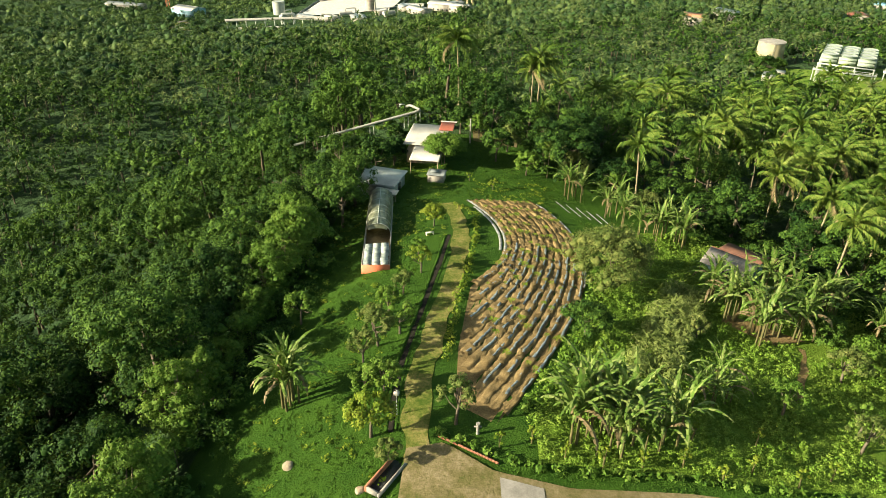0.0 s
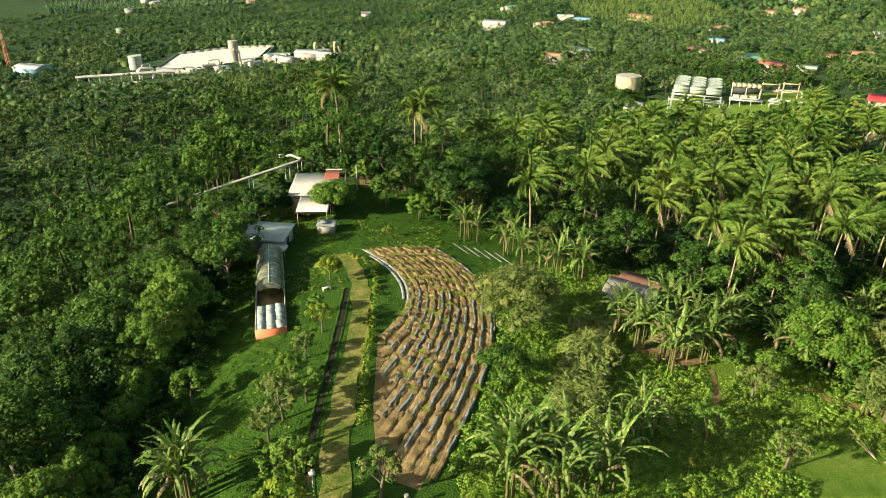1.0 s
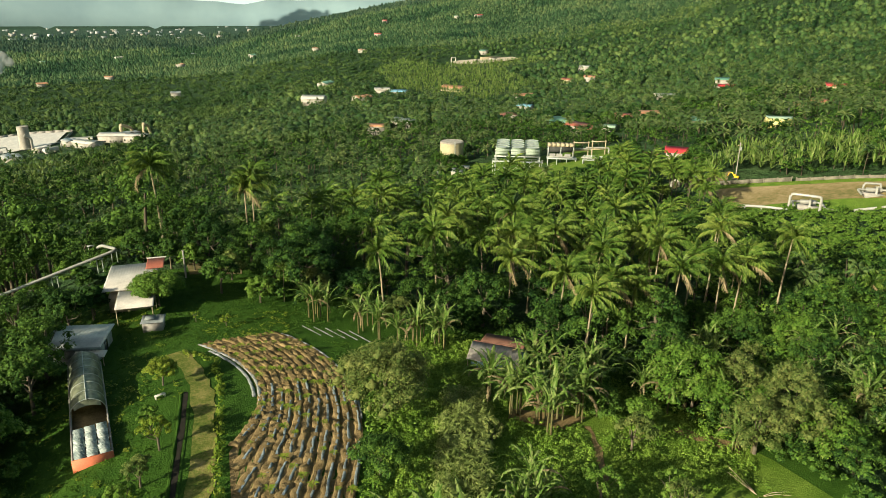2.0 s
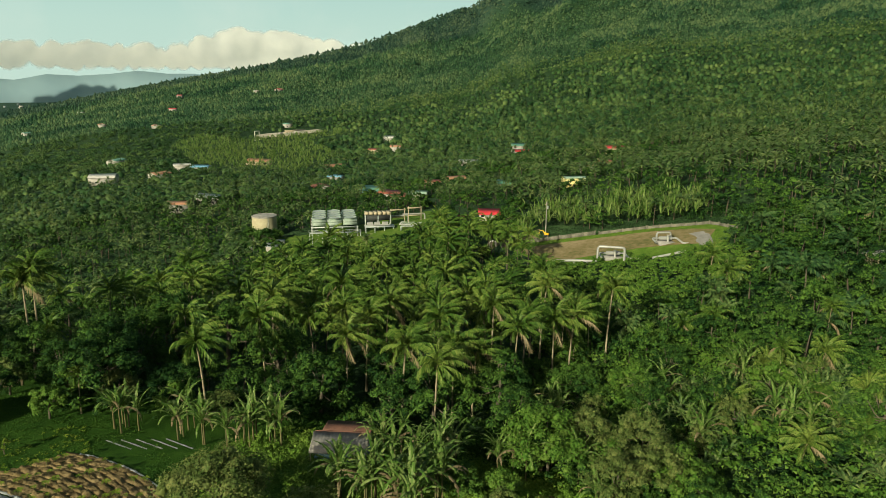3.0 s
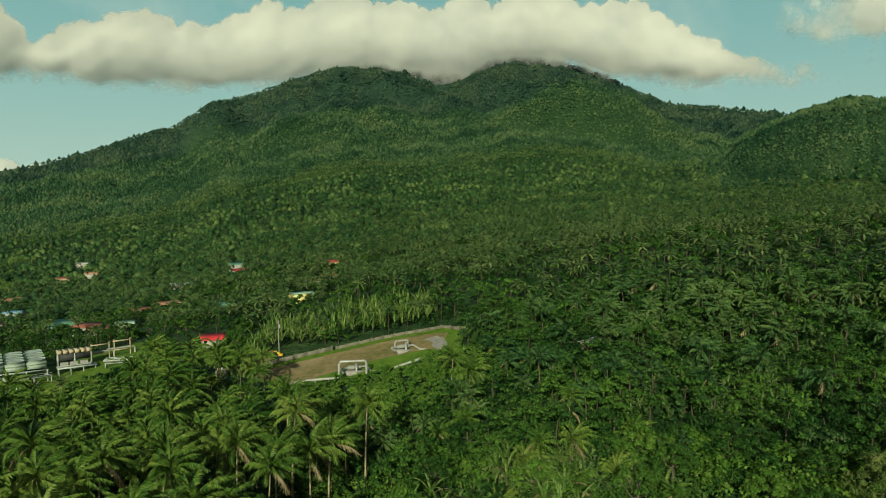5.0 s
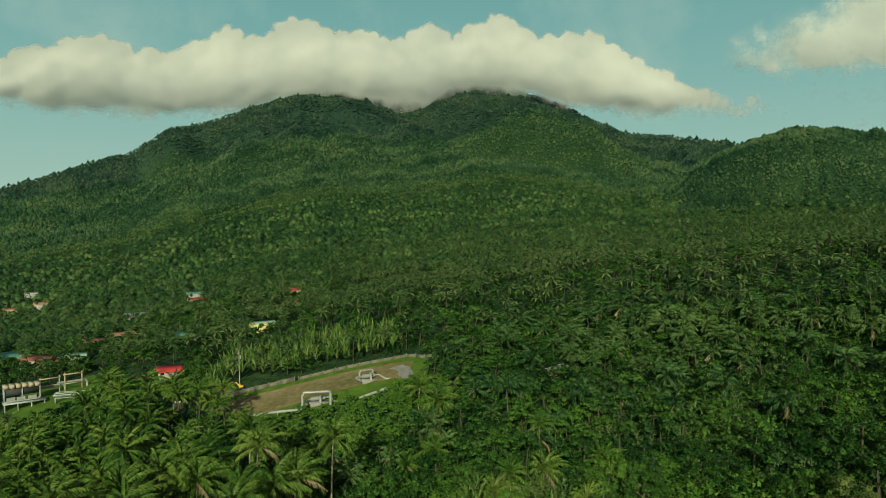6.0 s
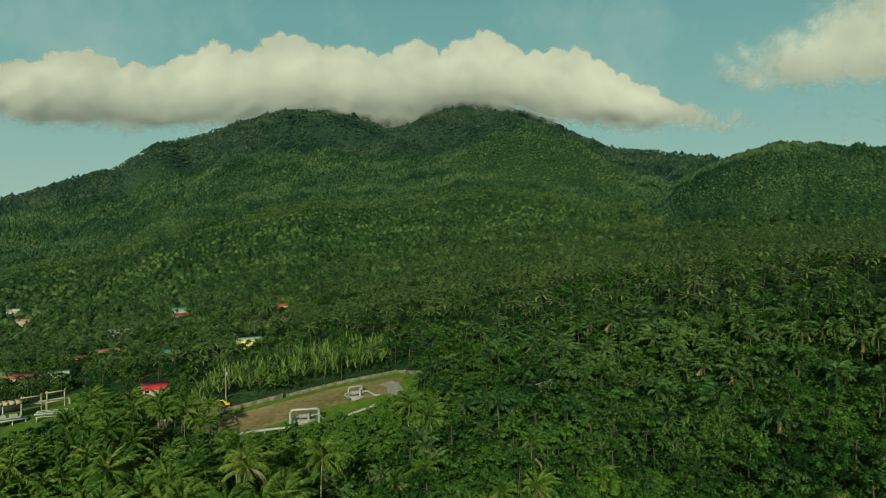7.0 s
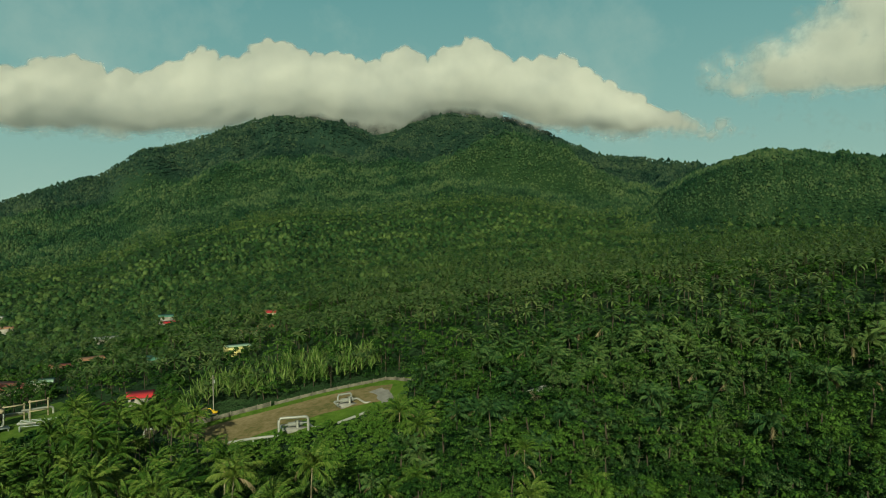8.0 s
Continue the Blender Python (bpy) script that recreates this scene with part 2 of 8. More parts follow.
def tube(points, radii, sides=6):
    """A tapered tube along points: corners and four-sided faces."""
    p = np.asarray(points, float)
    d = np.gradient(p, axis=0)
    d /= np.linalg.norm(d, axis=1, keepdims=True) + 1e-9
    ref = np.where(np.abs(d[:, 2:3]) > 0.9, np.array([[1.0, 0, 0]]), np.array([[0, 0, 1.0]]))
    a = np.cross(ref, d)
    a /= np.linalg.norm(a, axis=1, keepdims=True) + 1e-9
    b = np.cross(d, a)
    ang = np.arange(sides) / sides * 2 * np.pi
    v = p[:, None] + (a[:, None] * np.cos(ang)[None, :, None] + b[:, None] * np.sin(ang)[None, :, None]) * np.asarray(radii, float)[:, None, None]
    n = len(p)
    i, j = np.meshgrid(np.arange(n - 1), np.arange(sides), indexing="ij")
    k = (j + 1) % sides
    f = np.stack([i * sides + j, i * sides + k, (i + 1) * sides + k, (i + 1) * sides + j], -1).reshape(-1, 4)
    return v.reshape(-1, 3), f


def cards(rng, at, facing, length, width, tri=False):
    """Leaves at the places given, facing the ways given: pointed, a little folded."""
    n = len(at)
    nrm = facing + rng.normal(0, 0.33, (n, 3))
    nrm /= np.linalg.norm(nrm, axis=1, keepdims=True) + 1e-9
    t = np.cross(nrm, rng.normal(0, 1, (n, 3)))
    t /= np.linalg.norm(t, axis=1, keepdims=True) + 1e-9
    s = np.cross(nrm, t)
    ln_, wd = length * rng.uniform(0.7, 1.3, (n, 1)), width * rng.uniform(0.6, 1.4, (n, 1))
    if tri:
        v = np.stack([at + t * ln_ * 0.6, at - t * ln_ * 0.4 + s * wd * 0.6, at - t * ln_ * 0.4 - s * wd * 0.6], 1)
        return v.reshape(-1, 3), np.arange(3 * n).reshape(-1, 3)
    v = np.stack([at + t * ln_ * 0.55, at + s * wd * 0.5 - nrm * wd * 0.15, at - t * ln_ * 0.45, at - s * wd * 0.5 - nrm * wd * 0.15], 1)
    return v.reshape(-1, 3), np.arange(4 * n).reshape(-1, 4)


def on_balls(rng, centres, radii, each, low=-0.15):
    """Places over the upper skin of many small balls, with the way out of each."""
    c, r = np.repeat(centres, each, 0), np.repeat(radii, each)[:, None]
    d = rng.normal(0, 1, (len(c), 3))
    d /= np.linalg.norm(d, axis=1, keepdims=True)
    d[:, 2] = np.where(d[:, 2] < low, -d[:, 2] * 0.6, d[:, 2])
    return c + d * r * rng.uniform(0.82, 1.08, (len(c), 1)), d


def crown_balls(rng, height, spread, count, flat=0.62, base=0.42):
    """The clumps of a crown: uneven, with gaps, wider than high."""
    d = rng.normal(0, 1, (count, 3))
    d /= np.linalg.norm(d, axis=1, keepdims=True)
    d[:, 2] = np.abs(d[:, 2]) * 1.2 - 0.35
    reach = rng.uniform(0.45, 1.12, (count, 1)) ** 0.6
    mid_z = height * (base + (1 - base) * 0.42)
    c = d * reach * np.array([spread, spread, (height * (1 - base)) * 0.58])
    c[:, 2] += mid_z
    return c, spread * rng.uniform(0.13, 0.30, count)


def cores(centres, radii, full=True):
    """The dense inside of the clumps: small closed lumps."""
    if full:
        q = (1 + 5 ** 0.5) / 2
        v = np.array([(-1, q, 0), (1, q, 0), (-1, -q, 0), (1, -q, 0), (0, -1, q), (0, 1, q), (0, -1, -q), (0, 1, -q), (q, 0, -1), (q, 0, 1), (-q, 0, -1), (-q, 0, 1)], float) / 1.9
        f = np.array([(0, 11, 5), (0, 5, 1), (0, 1, 7), (0, 7, 10), (0, 10, 11), (1, 5, 9), (5, 11, 4), (11, 10, 2), (10, 7, 6), (7, 1, 8), (3, 9, 4), (3, 4, 2), (3, 2, 6), (3, 6, 8), (3, 8, 9), (4, 9, 5), (2, 4, 11), (6, 2, 10), (8, 6, 7), (9, 8, 1)])
    else:
        v = np.array([(1, 0, 0), (-1, 0, 0), (0, 1, 0), (0, -1, 0), (0, 0, 1), (0, 0, -1)], float)
        f = np.array([(0, 2, 4), (2, 1, 4), (1, 3, 4), (3, 0, 4), (2, 0, 5), (1, 2, 5), (3, 1, 5), (0, 3, 5)])
    w = centres[:, None] + v[None] * (radii * 0.5)[:, None, None]
    return w.reshape(-1, 3), (f[None] + (np.arange(len(centres)) * len(v))[:, None, None]).reshape(-1, 3)


def broadleaf(seed, height, spread, clumps, each, size, tri=False, sides=6, limbs=7, wide=0.62, base=0.42):
    """Trunk with limbs, and crown, as two lists of chunks."""
    rng = np.random.default_rng(seed)
    c, r = crown_balls(rng, height, spread, clumps, base=base)
    at, d = on_balls(rng, c, r, each)
    lv, lf = cards(rng, at, d + np.array([0, 0, 0.35]), size, size * wide, tri)
    lean = rng.normal(0, 0.05, 2) * height
    stem = np.array([[0, 0, -0.4], [lean[0] * 0.3, lean[1] * 0.3, height * 0.28], [lean[0], lean[1], height * 0.62]])
    w = height * 0.022 + 0.03
    wood = [(*tube(stem, [w * 1.25, w, w * 0.5], sides), 0)]
    for i in range(limbs):
        end = c[i % len(c)]
        start = stem[1] + (stem[2] - stem[1]) * rng.uniform(0.0, 0.8)
        bend = (start + end) / 2 + np.array([0, 0, -0.06 * height])
        wood.append((*tube([start, bend, end], [w * 0.55, w * 0.38, w * 0.12], max(3, sides - 2)), 0))
    return wood, [(lv, lf, 0), (*cores(c, r, False), 0)]


def dome(seed, height, spread, sides=6, levels=3):
    """A far tree: a closed, lumpy crown of a few faces."""
    rng = np.random.default_rng(seed)
    rings = ((0.12, 1.0),) if levels == 1 else ((0.15, 0.55), (0.5, 1.0), (0.85, 0.62)) if levels == 3 else ((0.12, 0.9), (0.62, 0.92))
    v = []
    for h, w in rings:
        ang = (np.arange(sides) + rng.uniform(0, 1)) / sides * 2 * np.pi
        k = spread * w * rng.uniform(0.72, 1.22, sides)
        v.append(np.stack([np.cos(ang) * k, np.sin(ang) * k, height * (h + rng.uniform(-0.1, 0.1, sides))], 1))
    v.append(np.array([[rng.normal(0, 0.1) * spread, rng.normal(0, 0.1) * spread, height * 0.96]]))
    f = []
    last = (len(rings) - 1) * sides
    for ring in range(len(rings) - 1):
        for j in range(sides):
            a, b = ring * sides + j, ring * sides + (j + 1) % sides
            f += [(a, b, b + sides), (a, b + sides, a + sides)]
    f += [(last + j, last + (j + 1) % sides, last + sides) for j in range(sides)]
    return np.concatenate(v), np.array(f)


def frond(rng, az, lift, length, droop, leaflets, width, wind=(0, 0), fill=1.0):
    """A palm leaf: rib and, on both sides, hanging leaflets."""
    s = np.linspace(0, 1, 7)
    out = np.array([math.cos(az), math.sin(az), 0])
    ang = lift - droop * s ** 1.4
    step = length / 6
    pts = [np.zeros(3)]
    for a in ang[:-1]:
        pts.append(pts[-1] + (out * math.cos(a) + np.array([0, 0, math.sin(a)])) * step)
    pts = np.array(pts)
    pts[:, 0] += wind[0] * s ** 2
    pts[:, 1] += wind[1] * s ** 2
    side = np.array([-out[1], out[0], 0])
    k = np.linspace(0.12, 0.99, leaflets)
    root = np.stack([np.interp(k, s, pts[:, i]) for i in range(3)], 1)
    along = np.stack([np.interp(k, s, np.gradient(pts[:, i], s)) for i in range(3)], 1)
    along /= np.linalg.norm(along, axis=1, keepdims=True)
    ll = width * (np.sin(np.clip(k * 0.9 + 0.12, 0, 1) * np.pi) ** 0.6)[:, None] * rng.uniform(0.85, 1.15, (leaflets, 1))
    v = []
    gap = length / leaflets * 0.62 * fill
    for sign in (-1, 1):
        tip = root + (side * sign * 0.50 + along * 0.66 + np.array([0, 0, -0.62])) * ll + rng.normal(0, 0.09, (leaflets, 3))
        v.append(np.stack([root + along * gap * 0.7, tip, root - along * gap * 0.5], 1))
    v = np.concatenate(v).reshape(-1, 3)
    return v, np.arange(len(v)).reshape(-1, 3), pts


def palm(seed, height, fronds, leaflets, length=4.9, sides=6, ribs=True, wind=(0.9, -0.45), fill=1.0):
    """A coconut palm: ringed leaning trunk, crown of arching leaves, a few dry ones and nuts."""
    rng = np.random.default_rng(seed)
    lean = rng.normal(0, 0.06, 2) * height
    s = np.linspace(0, 1, 7 if sides > 3 else 3)
    stem = np.stack([lean[0] * s ** 2, lean[1] * s ** 2, -0.4 + (height + 0.4) * s], 1)
    wood = [(*tube(stem, 0.17 - 0.06 * s + 0.12 * np.exp(-s * 14), sides), 0)]
    top = stem[-1]
    green, dry = [], []
    for i in range(fronds):
        age = i / fronds
        az = i * 2.4 + rng.normal(0, 0.2)
        v, f, pts = frond(rng, az, 1.5 - 1.75 * age ** 1.2 + rng.normal(0, 0.12), length * rng.uniform(0.75, 1.1),
                          1.3 + 0.8 * rng.uniform(0, 1), leaflets, 1.15, wind, fill)
        dead = age > 0.92 and rng.uniform() < 0.6
        (dry if dead else green).append((v + top, f, 1 if dead else 0))
        if ribs:
            rv, rf = tube(pts[::2] + top, [0.06, 0.045, 0.03, 0.01], 3)
            (dry if dead else green).append((rv, rf, 1 if dead else 0))
    nuts = []
    if ribs:
        for i in range(6):
            a = i * 1.05
            p = top + np.array([math.cos(a) * 0.32, math.sin(a) * 0.32, -0.35 - 0.12 * (i % 2)])
            nuts.append((*tube([p + [0, 0, 0.16], p + [0, 0, 0.05], p - [0, 0, 0.1], p - [0, 0, 0.17]], [0.02, 0.14, 0.12, 0.02], 5), 2))
    return wood, green + dry + nuts


def banana(seed, height, leaves, segments=9, torn=True, wide=0.0):
    """A banana plant: soft stem, long arching torn leaves."""
    rng = np.random.default_rng(seed)
    wood = [(*tube([[0, 0, -0.2], [0, 0, height * 0.3], [0.03, 0, height * 0.6]], [0.13, 0.11, 0.06], 5), 0)]
    out = []
    for i in range(leaves):
        az, age = i * 2.4 + rng.normal(0, 0.25), i / leaves
        lift, length = 1.52 - wide - 0.75 * age + rng.normal(0, 0.18), height * rng.uniform(0.55, 0.85)
        dirn = np.array([math.cos(az), math.sin(az), 0])
        side = np.array([-dirn[1], dirn[0], 0])
        p, rows = np.array([0.03, 0, height * 0.58]), []
        for k in range(segments + 1):
            s = k / segments
            w = 0.21 * math.sin(min(1, s * 0.93 + 0.06) * math.pi) ** 0.55 * rng.uniform(0.8, 1.1) if k < segments else 0.04
            rows.append((p, w))
            a = lift - 2.6 * s ** 1.6 * (0.4 + 0.75 * age)
            p = p + (dirn * math.cos(a) + np.array([0, 0, math.sin(a)])) * length / segments
        v, f = [], []
        for k in range(segments):
            (p0, w0), (p1, w1) = rows[k], rows[k + 1]
            for sign in (-1, 1):
                b = len(v)
                tear = rng.uniform(0.05, 0.6) if torn else 0
                drop = np.array([0, 0, -0.35])
                v += [p0, p0 + (side * sign + drop) * w0, p1 + (p0 - p1) * tear + (side * sign + drop) * w1, p1]
                f.append((b, b + 1, b + 2, b + 3))
        dead = age > 0.8
        out.append((np.array(v), np.array(f), 1 if dead else 0))
    return wood, out


def thing(name, place, label, category, group="", turn=0.0, scale=1.0):
    ob = new(name)
    ob.empty_display_size = 0.5
    ob.matrix_basis = pose(*place, 0, 0, turn) @ Matrix.Scale(scale, 4)
    return tagged(ob, label, category, group)


def mesh_part(name, me, parent, label=""):
    ob = new(name, me)
    ob.parent = parent
    if label:
        tagged(ob, label)
    return ob


def plant(x, y, sink=0.0):
    return (float(x), float(y), float(ground(x, y)) - sink)


def scatter(name, templates, materials, spots, label, category):
    """Very many plants joined into one object: rows of x, y, scale, turn, template."""
    chunks = []
    x, y, s, a, k = (np.asarray(c, float) for c in spots)
    z = ground(x, y)
    for i, parts in enumerate(templates):
        m = k.astype(int) == i
        if not m.any():
            continue
        c, sn = np.cos(a[m]), np.sin(a[m])
        for v, f, mat in parts:
            v, f = np.asarray(v, float), np.asarray(f)
            w = np.empty((m.sum(), len(v), 3))
            w[..., 0] = (v[:, 0] * c[:, None] - v[:, 1] * sn[:, None]) * s[m][:, None] + x[m][:, None]
            w[..., 1] = (v[:, 0] * sn[:, None] + v[:, 1] * c[:, None]) * s[m][:, None] + y[m][:, None]
            w[..., 2] = v[:, 2] * s[m][:, None] + z[m][:, None]
            ff = f[None] + (np.arange(m.sum()) * len(v))[:, None, None]
            chunks.append((w.reshape(-1, 3), ff.reshape(-1, f.shape[1]), mat))
    return tagged(new(name, make_mesh(name, chunks, materials)), label, category, kind="stuff")


def inside(x, y, ring):
    """Which places lie inside a closed ring on the plan."""
    x, y = np.asarray(x, float), np.asarray(y, float)
    hit = np.zeros(x.shape, bool)
    for (ax, ay), (bx, by) in zip(ring, ring[1:] + ring[:1]):
        cross = (ay > y) != (by > y)
        hit ^= cross & (x < (bx - ax) * (y - ay) / ((by - ay) or 1e-9) + ax)
    return hit


# ---- the land ----
def build_land():
    az = np.radians(np.concatenate([np.arange(-45, 120, 0.5), np.arange(120, 315, 3.0)]))
    r = np.concatenate([[0.0], np.exp(np.linspace(np.log(8.0), np.log(4800.0), 240))])
    a, d = np.meshgrid(az, r, indexing="ij")
    x, y = MID[0] + d * np.sin(a), MID[1] + d * np.cos(a)
    v = np.stack([x, y, ground(x, y)], -1).reshape(-1, 3)
    n, m = len(az), len(r)
    i, j = np.meshgrid(np.arange(n), np.arange(m - 1), indexing="ij")
    k = (i + 1) % n
    f = np.stack([i * m + j, i * m + j + 1, k * m + j + 1, k * m + j], -1).reshape(-1, 4)
    me = soften(make_mesh("ground", [(v, f, 0)], [LAND]))
    return tagged(new("ground", me), "green tropical land rising to a forested volcano", "ground", kind="structure")


build_land()

# ---- woods ----
FARM = [(-21, 12), (-20.5, 46), (-17, 76), (-14, 95), (-14, 122), (0, 128), (12, 122), (16, 107), (26, 101), (34, 95), (46, 89), (53, 70), (57, 50), (57, 15)]
TOWER_YARD = [(103, 209), (113, 190), (150, 182), (168, 196), (166, 216), (132, 238), (124, 266), (112, 266), (104, 250)]
PAD = [(126, 121), (128, 150), (142, 156), (152, 146), (153, 129), (161, 116), (169, 101), (166, 91), (150, 88), (134, 104)]
SCRUB = [(126, 121), (134, 104), (150, 90), (148, 80), (130, 78), (112, 82), (104, 96), (112, 112)]
YARD = [(140, 157), (150, 148), (162, 158), (168, 178), (150, 184), (143, 172)]
CLEARING = [(292, 78), (304, 82), (322, 60), (305, 54)]
QUARRY = [(290, 606), (345, 596), (404, 616), (414, 696), (316, 700)]
BANANAS = [(192, 500), (225, 420), (300, 480), (335, 590), (285, 640), (285, 720), (225, 640)]
PLANT_SITE = [(-150, 462), (-140, 448), (-80, 447), (-6, 462), (18, 470), (20, 500), (-22, 506), (-30, 552), (-60, 564), (-104, 552), (-128, 512)]
FAR_FIELD = [(112, 480), (140, 478), (150, 508), (128, 522), (108, 510)]
PIPE_WAY = [(-25, 118), (-18, 118), (-3, 122), (-2, 136), (-11, 140), (-25, 135)]
TOWER_VIEW = [(96, 196), (108, 178), (146, 172), (150, 184), (103, 210)]
LOW_TREES = [(84, 90), (104, 78), (112, 84), (126, 121), (118, 138), (100, 128)]
OPEN = [BANANAS, PIPE_WAY, TOWER_VIEW, FARM, TOWER_YARD, PAD, SCRUB, YARD, CLEARING, QUARRY, PLANT_SITE, FAR_FIELD]
# houses on the slope: x, y, and the clear space round them
HOMES = [(155, 175), (196, 272), (190, 262), (206, 308), (303, 293), (243, 195), (251, 195), (290, 218), (204, 176), (207, 213), 
         (233, 384), (213, 322), (237, 497), (341, 464), (330, 478), (382, 526), (191, 495), (230, 287), (236, 276), (182, 238), (190, 246), (200, 255)]


def is_open(x, y, margin=0.0):
    hit = np.zeros(np.shape(x), bool)
    for ring in OPEN:
        hit |= inside(x, y, ring)
    for hx, hy in HOMES:
        hit |= np.hypot(x - hx, y - hy) < 6.0
        back = np.hypot(hx - MID[0], hy - MID[1])
        for step in (8.0, 15.0):          # low growth before the house
            hit |= np.hypot(x - hx + (hx - MID[0]) / back * step, y - hy + (hy - MID[1]) / back * step) < 4.5
    return hit


def spread_out(r0, r1, gap, az0, az1, seed, grow=False):
    """Jittered places between two distances, the gap fixed or growing with distance."""
    rng = np.random.default_rng(seed)
    r, xs, ys = r0, [], []
    while r < r1:
        g = gap * r if grow else gap
        n = max(1, int(radians(az1 - az0) * r / g))
        a = np.radians(az0) + (np.arange(n) + rng.uniform(0, 1, n)) / n * radians(az1 - az0)
        d = r + rng.uniform(-0.85, 0.85, n) * g
        xs.append(MID[0] + d * np.sin(a))
        ys.append(MID[1] + d * np.cos(a))
        r += g
    return np.concatenate(xs), np.concatenate(ys)


def palm_share(x, y):
    """How much of the wood is coconut palm."""
    dx, dy = x - MID[0], y - MID[1]
    r, az = np.hypot(dx, dy), np.degrees(np.arctan2(dx, dy))
    grove = np.exp(-((x - 92) / 42) ** 2 - ((y - 128) / 42) ** 2) * 1.5
    slope = smooth(240, 420, r) * (1 - smooth(780, 1080, r)) * smooth(22, 40, az) * (0.80 + 0.35 * vnoise(x / 90, y / 90, 9))
    west = 0.55 * smooth(120, 170, r) * (1 - smooth(420, 700, r)) * (1 - smooth(30, 60, az)) * np.maximum(smooth(-9, 3, az), smooth(190, 220, r) * 0.95) * (0.8 + vnoise(x / 60, y / 60, 5))
    east = 0.72 * smooth(110, 180, r) * (1 - smooth(380, 480, r)) * smooth(36, 52, az) * (0.9 + 0.8 * vnoise(x / 45, y / 45, 12))
    return np.clip(np.maximum(np.maximum(np.maximum(grove, slope), west), east) * (1 - 0.8 * smooth(20, -10, x) * (r < 170)) * (1 - smooth(560, 680, r) * smooth(82, 88, az)), 0, 0.95)


def under(seed, height, spread, clumps, each, size):
    """The bushes that stand below a palm."""
    w, c = broadleaf(seed, height, spread, clumps, each, size, tri=True, sides=3, limbs=0, wide=0.9, base=0.05)
    return [(v, f, 3) for v, f, _ in c]


def star_palm(seed, height, fronds, fine=True, steps=2, thin=0.0):
    """A palm far off: a star of arching folded leaves."""
    rg = np.random.default_rng(seed)
    v, f = [], []
    for j in range(fronds):
        a, up = j * 2.4 + rg.normal(0, 0.2), 1.45 - 1.5 * (j / fronds) ** 1.3 + rg.normal(0, 0.12)
        o, s = np.array([math.cos(a), math.sin(a), 0]), np.array([-math.sin(a), math.cos(a), 0])
        p, length = np.array([0, 0, height]), 3.15 * rg.uniform(0.8, 1.1)
        b = len(v)
        v.append(p)
        for k in range(1, steps + 1):
            p = p + (o * math.cos(up) + np.array([0, 0, math.sin(up)])) * length / steps
            up -= 1.9 / steps
            if k < steps:
                w = (0.68 - thin) * rg.uniform(0.8, 1.2)
                v += [p + s * w - [0, 0, w * 0.7], p, p - s * w - [0, 0, w * 0.7]]
                if k == 1:
                    f += [(b, b + 1, b + 2), (b, b + 2, b + 3)] if fine else [(b, b + 1, b + 3)]
                else:
                    q = len(v) - 6
                    f += [(q, q + 3, q + 4), (q, q + 4, q + 1), (q + 1, q + 4, q + 5), (q + 1, q + 5, q + 2)]
        v.append(p)
        q = len(v) - 4
        f += [(q, q + 3, q + 1), (q + 1, q + 3, q + 2)] if fine else [(q, q + 3, q + 2)]
    return [(np.array(v), np.array(f), 0)]


